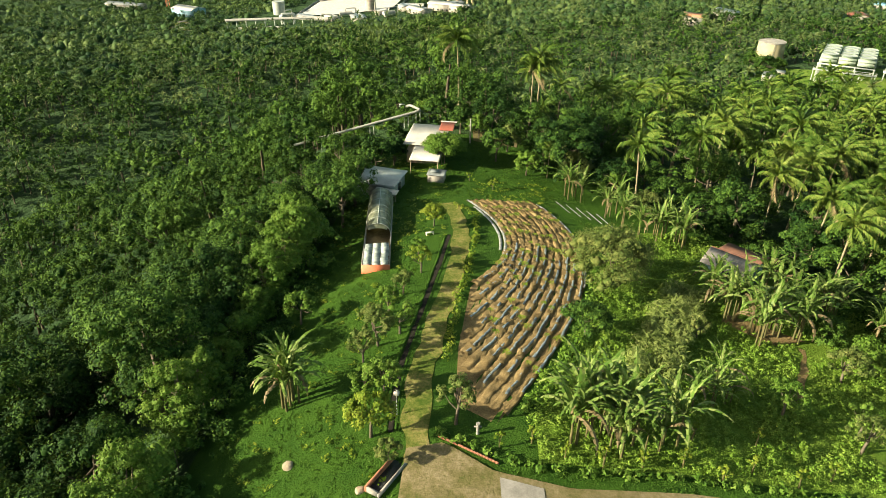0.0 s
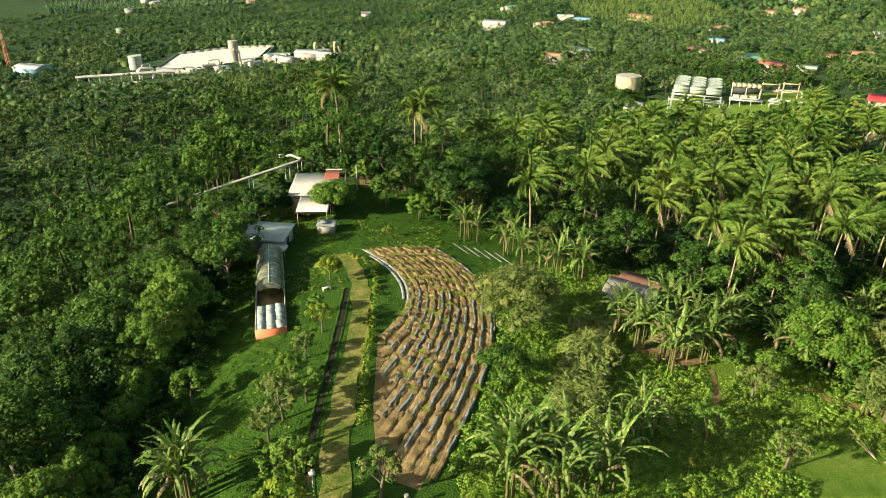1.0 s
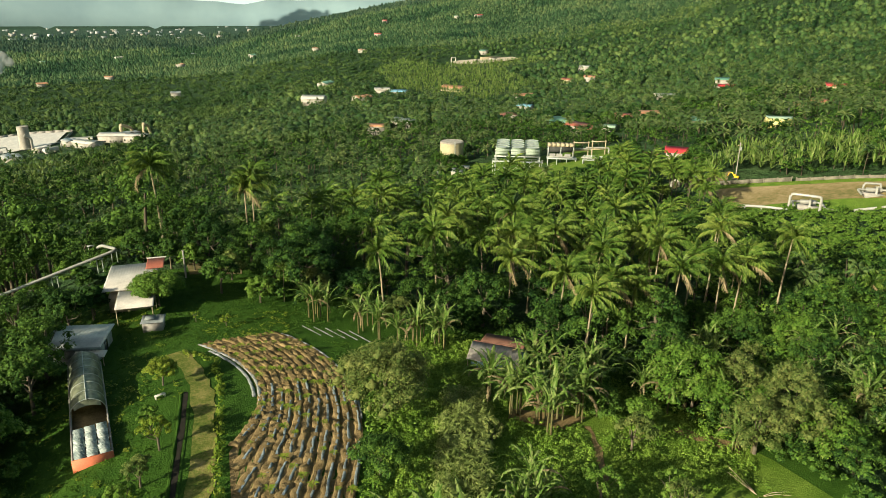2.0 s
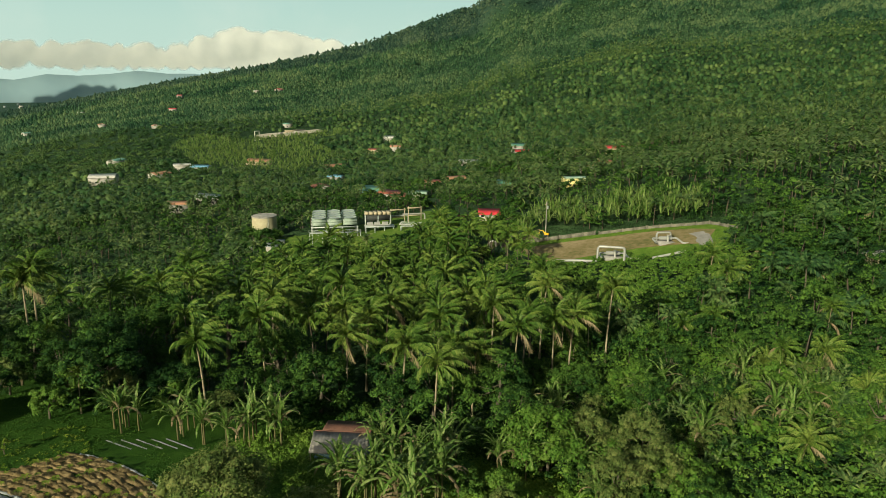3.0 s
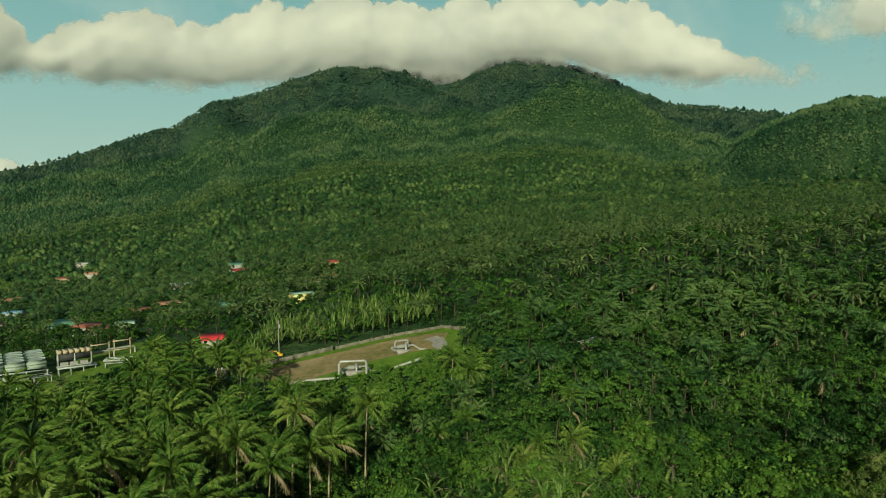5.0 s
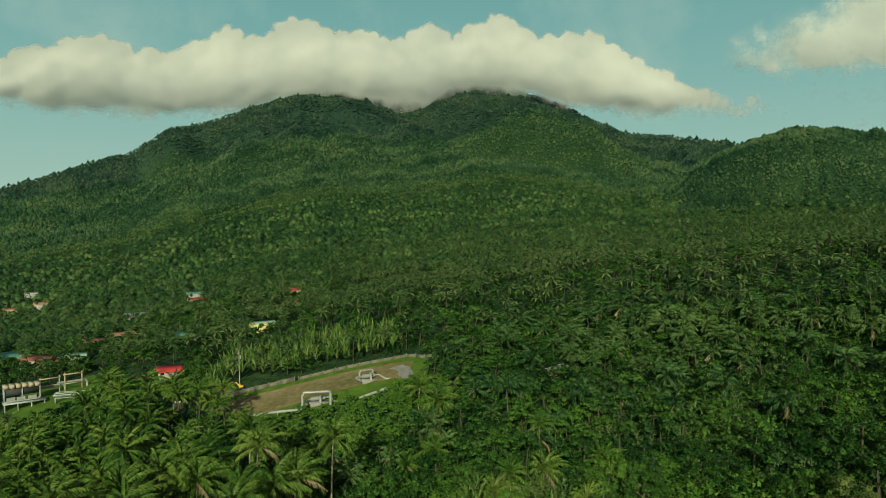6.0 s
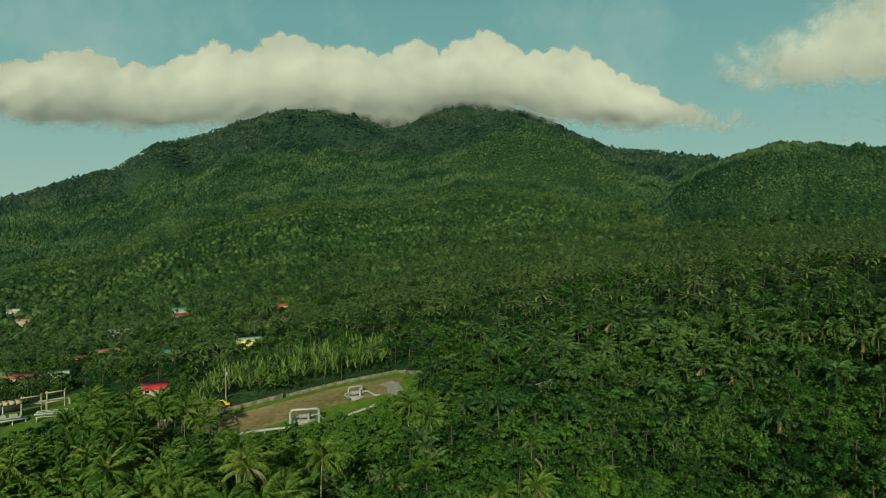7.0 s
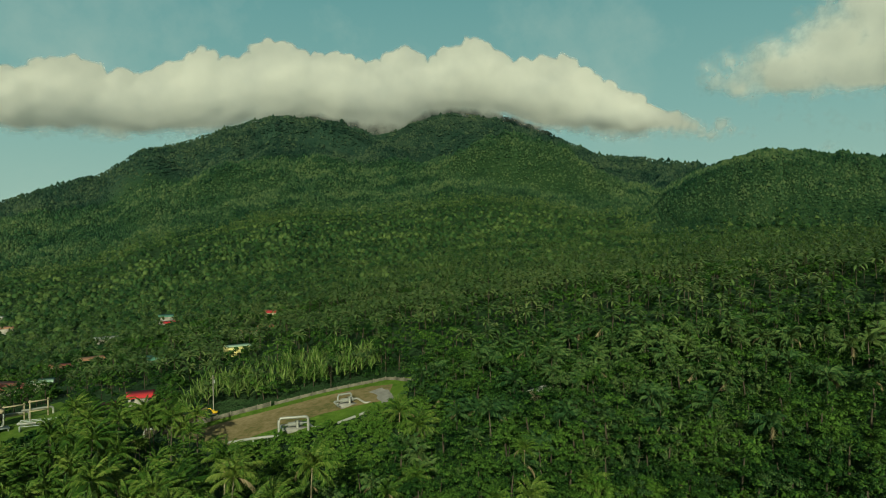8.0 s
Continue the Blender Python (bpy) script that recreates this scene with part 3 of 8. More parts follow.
def woods():
    rng = np.random.default_rng(11)

    def sow(x, y, lo, hi, kinds):
        low = np.where(inside(x, y, LOW_TREES), 0.6, 1.0)
        return x, y, rng.uniform(lo, hi, len(x)) * low, rng.uniform(0, 6.28, len(x)), rng.integers(0, kinds, len(x))

    def split(r0, r1, gap, seed, grow=False, az=(-40, 108)):
        x, y = spread_out(r0, r1, gap, az[0], az[1], seed, grow)
        keep = ~is_open(x, y)
        x, y = x[keep], y[keep]
        p = rng.uniform(0, 1, len(x)) < palm_share(x, y)
        return x, y, p

    # middle distance
    def big_trees(name, r0, r1, gap, clumps, each, size, seed, az, label):
        x, y, p = split(r0, r1, gap, seed, az=az)
        kinds = []
        for i in range(5):
            w, c = broadleaf(seed + 5 + i, 10.5 + 1.5 * (i % 3), 5.4, clumps, each, size, tri=True, sides=3, limbs=0, wide=0.8, base=0.25)
            kinds.append([(v, f, 1) for v, f, _ in w] + c)
        spots = sow(x[~p], y[~p], 0.5, 1.45, 5)
        hollow = np.where(vnoise(spots[0] / 13, spots[1] / 13, 31) > 0.34, 0.5, 1.0)          # lower growth in the hollows
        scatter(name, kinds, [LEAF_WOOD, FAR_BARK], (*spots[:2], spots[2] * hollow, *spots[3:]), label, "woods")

    big_trees("western_woods", 104, 190, 7.4, 22, 70, 0.32, 150, (-54, 3), "large dark green trees with deep gaps below the farm")
    big_trees("outer_woods", 190, 380, 8.6, 16, 24, 0.72, 160, (-52, 2), "large dark green trees on the low land")
    x, y, p = split(104, 185, 4.9, 21, az=(0, 114))
    kinds = []
    for i in range(5):
        w, c = broadleaf(50 + i, 5.2 + 1.2 * (i % 3), 3.3, 18, 46, 0.25, tri=True, sides=3, limbs=0, wide=0.8, base=0.0)
        kinds.append([(v, f, 1) for v, f, _ in w] + ([(v, f, 2) for v, f, _ in c] if i == 4 else c))
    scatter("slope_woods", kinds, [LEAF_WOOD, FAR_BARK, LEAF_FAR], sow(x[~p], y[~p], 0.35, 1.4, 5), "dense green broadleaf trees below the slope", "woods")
    kinds = []
    for i in range(4):
        w, c = palm(65 + i, 7.4 + i, 22, 22, 4.8, 3, ribs=False, fill=2.0)
        kinds.append([(v, f, 2) for v, f, _ in w] + c + under(65 + i, 4.4, 3.0, 8, 14, 0.55))
    low = p & (np.degrees(np.arctan2(x - MID[0], y - MID[1])) > 57)
    p = p & ~low
    spots = sow(x[p], y[p], 0.65, 1.08, 4)
    scatter("grove_palms", kinds, [LEAF_PALM, LEAF_DRY, BARK, LEAF_WOOD], (*spots[:3], (spots[3] - 3.14) * 0.2, spots[4]), "coconut palms of the dense grove", "palms")
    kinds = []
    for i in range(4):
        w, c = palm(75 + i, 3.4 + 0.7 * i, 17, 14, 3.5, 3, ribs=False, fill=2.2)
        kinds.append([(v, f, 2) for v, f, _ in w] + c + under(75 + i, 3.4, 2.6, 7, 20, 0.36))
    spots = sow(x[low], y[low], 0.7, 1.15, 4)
    # darker leaf than the grove palms: the dim slope's shade put into the colour
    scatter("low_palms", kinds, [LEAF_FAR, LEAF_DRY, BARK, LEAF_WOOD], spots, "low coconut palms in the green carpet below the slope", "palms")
    x, y, p = split(185, 360, 5.2, 24, az=(-46, 110))
    keep = p | (np.degrees(np.arctan2(x - MID[0], y - MID[1])) > 1)
    x, y, p = x[keep], y[keep], p[keep]
    kinds = []
    for i in range(5):
        w, c = broadleaf(40 + i, 6.2 + 1.2 * (i % 3), 3.5, 9, 22, 0.5, tri=True, sides=3, limbs=0, wide=0.9, base=0.2)
        kinds.append([(v, f, 1) for v, f, _ in w] + c)
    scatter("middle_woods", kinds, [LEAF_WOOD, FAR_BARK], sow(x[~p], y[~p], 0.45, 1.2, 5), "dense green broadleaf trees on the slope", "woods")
    kinds = []
    for i in range(4):
        stem = tube([(0, 0, -0.4), (0.2, 0, 4.6 + 0.7 * i)], [0.14, 0.1], 3)
        kinds.append(star_palm(60 + i, 4.6 + 0.7 * i, 20, True, 3, 0.42) + [(*stem, 2)] + under(60 + i, 4.2, 3.2, 6, 9, 0.55))
    scatter("middle_palms", kinds, [LEAF_PLANTATION, LEAF_DRY, FAR_BARK, LEAF_WOOD], sow(x[p], y[p], 0.8, 1.15, 4), "tall coconut palms among the trees", "palms")
    # far
    x, y, p = split(360, 900, 0.0120, 22, True)
    out, side = np.hypot(x - MID[0], y - MID[1]), np.degrees(np.arctan2(x - MID[0], y - MID[1]))
    keep = (out < 640) | (side < 85)
    x, y, p = x[keep], y[keep], p[keep]
    kinds = []
    for i in range(6):
        balls, radii = np.array([[0, 0, 3.2], [1.5, 0.8, 2.4], [-1.3, -1.2, 2.6]]), np.array([2.5, 1.9, 2.1])
        at, way = on_balls(np.random.default_rng(i), balls, radii, 20, -0.1)
        kinds.append([(*cores(balls, radii, False), 0), (*cards(np.random.default_rng(i), at, way, 0.8, 0.65, True), 0)])
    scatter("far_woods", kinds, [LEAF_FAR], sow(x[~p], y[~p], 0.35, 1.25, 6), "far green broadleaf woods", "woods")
    kinds = []
    for i in range(4):
        kinds.append(star_palm(90 + i, 5.6 + 0.6 * i, 12, False, 2, 0.34) + [(*dome(310 + i, 4.6, 3.0, 4, 2), 1)])
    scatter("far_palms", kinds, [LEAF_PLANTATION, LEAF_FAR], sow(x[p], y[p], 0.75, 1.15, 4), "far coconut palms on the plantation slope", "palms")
    # the mountain
    x, y, p = split(640, 2850, 0.0042, 23, True, (-19, 106))
    out, side = np.hypot(x - MID[0], y - MID[1]), np.degrees(np.arctan2(x - MID[0], y - MID[1]))
    keep = (out > 900) | (side > 85)
    x, y, p = x[keep], y[keep], p[keep]
    crest = np.interp(np.degrees(np.arctan2(x - MID[0], y - MID[1])), SKYLINE[:, 0], SKYLINE[:, 2])
    seen = np.hypot(x - MID[0], y - MID[1]) < crest + 25
    x, y, p = x[seen], y[seen], p[seen]
    kinds = [[(*dome(100 + i, 3.4 + 0.9 * (i % 3), 2.5, 4, 1), 0)] for i in range(6)]
    spots = sow(x[~p], y[~p], 0.5, 1.2, 6)
    tall = rng.uniform(0, 1, len(spots[0])) < 0.10
    spots = (*spots[:2], spots[2] * np.where(tall, 1.7, 1.0), *spots[3:])
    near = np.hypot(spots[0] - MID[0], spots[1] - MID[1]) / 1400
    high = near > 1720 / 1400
    for name, which, mat, label in (("mountain_woods", ~high, LEAF_MOUNTAIN, "dark green forest on the volcano's flank"), ("summit_woods", high, LEAF_SUMMIT, "forest on the volcano's upper ridges, haze and cloud shade in its colour")):
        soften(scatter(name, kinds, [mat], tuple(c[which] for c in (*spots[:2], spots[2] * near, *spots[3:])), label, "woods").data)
    kinds = []
    for i in range(3):
        kinds.append(star_palm(200 + i, 4.6, 4, False) + [(*dome(300 + i, 3.8, 2.7, 4, 1), 1)])
    scatter("mountain_palms", kinds, [LEAF_PLANTATION, LEAF_FAR], sow(x[p], y[p], 0.8, 1.3, 3), "coconut palms far up the slope", "palms")


woods()


# ---- near trees ----
def tree_kinds():
    kinds = []
    for i in range(4):
        wood, crown = broadleaf(i + 11, 8.5 + 0.8 * i, 4.2 + 0.4 * (i % 3), 64, 130, 0.20, tri=True, wide=0.8, base=0.22)
        kinds.append((make_mesh("trunk", wood, [BARK]), make_mesh("crown", crown, [LEAF_WOOD])))
    for i in range(5):
        wood, crown = broadleaf(i + 1, 8.5 + 0.8 * i, 4.2 + 0.4 * (i % 3), 46, 92, 0.26, tri=True, wide=0.8, base=0.15)
        kinds.append((make_mesh("trunk", wood, [BARK]), make_mesh("crown", crown, [LEAF_WOOD])))
    for i in range(3):
        wood, crown = broadleaf(i + 31, 5.2 + 0.8 * i, 3.2 + 0.3 * i, 44, 80, 0.20, tri=True, wide=0.8, base=0.0)
        kinds.append((make_mesh("trunk", wood, [BARK]), make_mesh("crown", crown, [(LEAF_SHRUB, LEAF_WOOD, LEAF_OLIVE)[i]])))
    return kinds


def near_woods():
    rng = np.random.default_rng(5)
    kinds = tree_kinds()
    palms = []
    for i in range(6):
        wood, crown = palm(20 + i, 9.5 + 0.8 * i, 28, 38, 4.9, fill=1.9)
        palms.append((make_mesh("trunk", wood, [PALM_BARK]), make_mesh("crown", crown, [LEAF_PALM, LEAF_DRY, STEM])))
    x, y = spread_out(24, 106, 6.7, -80, 118, 31)
    keep = ~is_open(x, y) & (np.hypot(x - MID[0], y - MID[1]) > 20) & ~((np.degrees(np.arctan2(x - MID[0], y - MID[1])) < -62) & (np.hypot(x - MID[0], y - MID[1]) > 55))
    bearing, far = np.degrees(np.arctan2(x - MID[0], y - MID[1])), np.hypot(x - MID[0], y - MID[1])
    keep &= ~((bearing > 74) & (far < 82)) & ~((bearing > 60) & (far < 58))
    hedge_x = np.interp(y, [36, 44, 50, 56, 62, 70, 79, 88], [-27.5, -26.0, -25.6, -25.2, -24.0, -22.4, -20.8, -20.4])
    keep &= ~((x > hedge_x - 6.0) & (x < 0) & (y < 92))
    x, y = x[keep], y[keep]
    p = rng.uniform(0, 1, len(x)) < palm_share(x, y)
    # the edge of the wood along the lawn
    rim = np.r_[34.0, 44.0, 58.0, 64.0, 71.0, 76.5, 82.5, 89.0, 94.0]
    x, y = np.r_[x, np.interp(rim, [12, 46, 76, 98], [-33.5, -32.0, -29.5, -24.5]) + rng.normal(0, 0.7, len(rim))], np.r_[y, rim]
    p = np.r_[p, np.zeros(len(rim), bool)]
    for px, py, is_palm in zip(x, y, p):
        east = px > 50 and py < 0.9 * px + 10
        s = rng.uniform(0.5, 1.5) * ((1.25 if px < -26 else 0.95) if px < -12 else 0.8) * (0.6 if inside(px, py, LOW_TREES) else 1.0)
        s = s * 0.5 if px < -28 and vnoise(px / 9.5, py / 9.5, 32) > 0.22 else s          # hollows
        k = int(rng.integers(0, 5))
        if px < -14 and py < 76:          # the steep wood stays below the lawn's edge
            room = -2.0 + 0.36 * max(0.0, -24.0 - px) - float(ground(px, py))
            s = min(s, max(0.4, room / 9.0 * (1.4 if rng.uniform() < 0.15 else 1.0)))
        elif -50 < px < -12 and py < 135:
            s = min(s, 0.85)
        if py in rim:          # tall trees behind the hedge
            s = 1.1 if py < 46 else 1.5 if py < 76 else 1.2
        if is_palm:
            s = min(s, 0.6) if px > 80 and py < 0.66 * px else s          # low palms of the eastern slope
            ob = thing("coconut_palm", plant(px, py), "coconut palm with arching yellow-green leaves among other trees", "palm", "coconut palms", rng.uniform(-25, 25), s)
            mesh_part("trunk", palms[k][0], ob)
            mesh_part("crown", palms[k][1], ob)
        else:
            k = 9 + k % 3 if east else k % 4 if math.hypot(px, py - 8) < 78 else 4 + k
            ob = thing("broadleaf_tree", plant(px, py), "dense dark green broadleaf tree in the wood", "tree", "woodland trees", rng.uniform(0, 360), s)
            mesh_part("trunk", kinds[k][0], ob)
            mesh_part("crown", kinds[k][1], ob)


near_woods()


# ---- materials of made things ----
GRASS = surface("grass", (0.019, 0.058, 0.006), (0.044, 0.104, 0.012), 0.35, 0.9, fine=5.0, bump=1.0, depth=0.25, spec=0.1)


def worn(name, stops, scale, fine):
    """Trodden ground: grass thinning to bare earth in patches."""
    m, nt, ln, bsdf = nodes_of(name)
    at = position_of(nt)
    big, small = noise_node(nt, ln, scale, 4, 0.6, vector=at), noise_node(nt, ln, fine, 6, 0.7, vector=at)
    both = math_node(nt, ln, "ADD", math_node(nt, ln, "MULTIPLY", big, 0.55), math_node(nt, ln, "MULTIPLY", small, 0.45))
    ln.new(ramp_node(nt, ln, both, stops), bsdf.inputs["Base Color"])
    bsdf.inputs["Roughness"].default_value, bsdf.inputs["Specular IOR Level"].default_value = 0.95, 0.1
    ln.new(bump_node(nt, ln, small, 0.8, 0.12), bsdf.inputs["Normal"])
    return m


GRASS_DRY = worn("dry_grass", ((0.36, (0.045, 0.085, 0.012)), (0.46, (0.10, 0.125, 0.026)), (0.54, (0.17, 0.165, 0.05)), (0.66, (0.27, 0.225, 0.10))), 0.35, 3.0)
SOIL = surface("soil", (0.100, 0.072, 0.031), (0.285, 0.212, 0.100), 0.6, 0.95, fine=6.0, bump=0.9, depth=0.1, spec=0.1)
DIRT = worn("dirt_road", ((0.34, (0.06, 0.085, 0.018)), (0.44, (0.125, 0.115, 0.045)), (0.54, (0.19, 0.16, 0.085)), (0.68, (0.29, 0.245, 0.155))), 0.3, 2.6)
GRAVEL = worn("gravel", ((0.34, (0.09, 0.105, 0.030)), (0.45, (0.19, 0.155, 0.07)), (0.56, (0.27, 0.215, 0.115)), (0.70, (0.35, 0.29, 0.17))), 0.06, 0.7)
FILM = surface("mulch_film", (0.07, 0.08, 0.075), (0.22, 0.29, 0.33), 2.6, 0.45, fine=7.0, bump=0.6, depth=0.05)
FILM_WHITE = surface("white_film", (0.09, 0.11, 0.10), (0.36, 0.38, 0.37), 1.6, 0.5, fine=7.0, bump=0.6, depth=0.05)
WALL_OLD = surface("weathered_wall", (0.07, 0.07, 0.05), (0.19, 0.175, 0.135), 0.6, 0.9, fine=3.0)
CONCRETE = surface("concrete", (0.17, 0.165, 0.145), (0.32, 0.31, 0.28), 0.5, 0.85, fine=5.0)
BRICK = surface("red_brick", (0.17, 0.075, 0.045), (0.32, 0.14, 0.08), 2.0, 0.85, fine=14.0)
ORANGE_WALL = surface("orange_paint", (0.46, 0.12, 0.06), (0.66, 0.20, 0.10), 0.9, 0.7)
ZINC = surface("zinc_roof", (0.20, 0.22, 0.22), (0.42, 0.44, 0.43), 0.5, 0.45, 0.35, fine=4.0, local=True)
ZINC_DULL = surface("dull_zinc_roof", (0.12, 0.145, 0.145), (0.28, 0.31, 0.30), 0.6, 0.55, 0.2, fine=4.0, local=True)
OLD_SHEET = surface("old_sheet", (0.15, 0.14, 0.115), (0.40, 0.38, 0.335), 0.7, 0.6, fine=4.0, local=True)
RUST = surface("rusty_roof", (0.065, 0.034, 0.025), (0.17, 0.083, 0.055), 0.7, 0.8, fine=5.0, local=True)
WHITE_ROOF = surface("white_roof", (0.36, 0.35, 0.31), (0.60, 0.58, 0.52), 0.4, 0.55, fine=4.0, local=True)
RED_ROOF = surface("red_roof", (0.40, 0.03, 0.035), (0.60, 0.05, 0.06), 0.4, 0.5, fine=3.0, local=True)
BRICK_ROOF = surface("faded_red_roof", (0.22, 0.070, 0.045), (0.36, 0.125, 0.085), 0.4, 0.6, fine=3.0, local=True)
ORANGE_ROOF = surface("orange_roof", (0.34, 0.16, 0.085), (0.50, 0.27, 0.16), 0.4, 0.6, fine=3.0, local=True)
GREEN_ROOF = surface("green_roof", (0.06, 0.17, 0.12), (0.13, 0.28, 0.20), 0.4, 0.5, fine=3.0, local=True)
PALE_GREEN_ROOF = surface("pale_green_roof", (0.26, 0.40, 0.28), (0.42, 0.54, 0.40), 0.4, 0.5, fine=3.0, local=True)
BLUE_ROOF = surface("blue_roof", (0.12, 0.30, 0.42), (0.22, 0.44, 0.56), 0.4, 0.5, fine=3.0, local=True)
WALL_WHITE = surface("white_wall", (0.20, 0.19, 0.16), (0.40, 0.38, 0.33), 0.5, 0.8, fine=4.0, local=True)
WALL_TAN = surface("tan_wall", (0.30, 0.25, 0.16), (0.46, 0.39, 0.26), 0.5, 0.8, fine=4.0, local=True)
WALL_YELLOW = surface("yellow_wall", (0.58, 0.50, 0.18), (0.76, 0.68, 0.30), 0.5, 0.8, fine=4.0, local=True)
SILVER = surface("silver_sheet", (0.30, 0.34, 0.32), (0.50, 0.54, 0.50), 0.5, 0.5, fine=4.0, local=True)
PALE_EARTH = surface("pale_earth", (0.30, 0.26, 0.19), (0.50, 0.45, 0.35), 0.05, 0.95, fine=0.6, bump=0.4, depth=0.2)
WALL_BLUE = surface("blue_board", (0.10, 0.22, 0.28), (0.25, 0.42, 0.48), 0.8, 0.7, fine=4.0, local=True)
GLASS_DARK = surface("dark_window", (0.015, 0.018, 0.02), (0.03, 0.035, 0.04), 1.0, 0.15, spec=0.5)
STEEL = surface("pale_steel", (0.26, 0.30, 0.27), (0.42, 0.46, 0.42), 0.5, 0.5, 0.1, fine=4.0, local=True)
STEEL_GREEN = surface("pale_green_steel", (0.17, 0.23, 0.18), (0.32, 0.38, 0.31), 0.5, 0.55, fine=4.0, local=True)
PIPE = surface("pipe_cladding", (0.26, 0.27, 0.24), (0.44, 0.44, 0.40), 0.4, 0.45, 0.3, fine=4.0, local=True)
TANK_PAINT = surface("tank_paint", (0.27, 0.24, 0.14), (0.46, 0.42, 0.27), 0.3, 0.6, fine=3.0, local=True)
DARK = surface("dark_louvre", (0.02, 0.022, 0.02), (0.05, 0.055, 0.05), 0.8, 0.8)
YELLOW_PAINT = surface("yellow_paint", (0.60, 0.36, 0.02), (0.78, 0.50, 0.04), 0.9, 0.5, local=True)
ROCK = surface("rock", (0.22, 0.18, 0.12), (0.42, 0.36, 0.26), 1.2, 0.9, fine=6.0, bump=0.8)
CRATE = surface("crate", (0.09, 0.14, 0.14), (0.48, 0.54, 0.50), 1.2, 0.6, fine=6.0)
# near-black colour that stands for the shade inside the ditch
DITCH_SHADE = surface("ditch_shade", (0.012, 0.012, 0.010), (0.030, 0.028, 0.020), 1.5, 0.95, spec=0.1)
WOOD = surface("weathered_wood", (0.22, 0.17, 0.11), (0.44, 0.36, 0.25), 1.4, 0.85, fine=8.0)


def cover_material():
    """Thin greenish-grey sheeting that lets some light through."""
    m, nt, ln, bsdf = nodes_of("tunnel_cover")
    at = position_of(nt)
    colour = ramp_node(nt, ln, noise_node(nt, ln, 0.9, 5, 0.65, vector=at), ((0.34, (0.06, 0.08, 0.045)), (0.66, (0.27, 0.30, 0.20))))
    ln.new(colour, bsdf.inputs["Base Color"])
    bsdf.inputs["Roughness"].default_value = 0.35
    soft, blend = nt.new("ShaderNodeBsdfTranslucent"), nt.new("ShaderNodeMixShader")
    ln.new(colour, soft.inputs["Color"])
    blend.inputs[0].default_value = 0.35
    ln.new(bsdf.outputs[0], blend.inputs[1])
    ln.new(soft.outputs[0], blend.inputs[2])
    ln.new(blend.outputs[0], nt["Material Output"].inputs["Surface"])
    return m


COVER = cover_material()


LEAF_GRASS = leaf("leaf_grass", (0.022, 0.064, 0.009), (0.040, 0.098, 0.013), (0.066, 0.13, 0.020), patch=0.3)
LEAF_BANK = leaf("leaf_bank", (0.065, 0.145, 0.016), (0.120, 0.225, 0.030), (0.195, 0.290, 0.050), patch=0.25)
LEAF_CROP = leaf("leaf_crop", (0.12, 0.17, 0.045), (0.19, 0.25, 0.07), (0.27, 0.33, 0.11), through=0.3, patch=0.4)


# ---- shapes ----
def box(x0, x1, y0, y1, z0, z1):
    v = np.array([(x, y, z) for z in (z0, z1) for x, y in ((x0, y0), (x1, y0), (x1, y1), (x0, y1))], float)
    return v, np.array([(3, 2, 1, 0), (4, 5, 6, 7), (0, 1, 5, 4), (1, 2, 6, 5), (2, 3, 7, 6), (3, 0, 4, 7)])


def part(name, chunks, material, parent, label="", smooth_faces=False):
    """One mesh under a thing. Chunks are (corners, faces) or (corners, faces, material number)."""
    mats = material if isinstance(material, (list, tuple)) else [material]
    me = make_mesh(name, [c if len(c) == 3 else (*c, 0) for c in chunks], mats)
    if smooth_faces:
        soften(me)
    return mesh_part(name, me, parent, label)


def rod(a, b, r=0.05, sides=6):
    v, f = tube([a, b], [r, r], sides)
    return v, f


def pipe_run(points, r, sides=10, bend=0.9):
    """A pipe through the points with rounded elbows."""
    p = [np.asarray(q, float) for q in points]
    out = [p[0]]
    for a, b, c in zip(p, p[1:], p[2:]):
        la, lc = np.linalg.norm(a - b), np.linalg.norm(c - b)
        k = min(bend, la * 0.45, lc * 0.45)
        s, e = b + (a - b) / la * k, b + (c - b) / lc * k
        out += [(1 - t) ** 2 * s + 2 * t * (1 - t) * b + t * t * e for t in (0, 0.25, 0.5, 0.75, 1)]
    out.append(p[-1])
    v, f = tube(out, [r] * len(out), sides)
    n = len(out)
    cap0 = np.vstack([v[:sides], out[0]])
    cap1 = np.vstack([v[-sides:], out[-1]])
    fan = np.array([(i, (i + 1) % sides, sides) for i in range(sides)])
    return [(v, f), (cap0, fan), (cap1, fan)]


def drum(x, y, z0, z1, r, sides=28, r1=None):
    """An upright drum with a closed, slightly domed top."""
    r1 = r if r1 is None else r1
    v, f = tube([(x, y, z0), (x, y, z1)], [r, r1], sides)
    top = np.vstack([v[-sides:], [(x, y, z1 + 0.06 * r)]])
    return [(v, f), (top, np.array([(i, (i + 1) % sides, sides) for i in range(sides)]))]


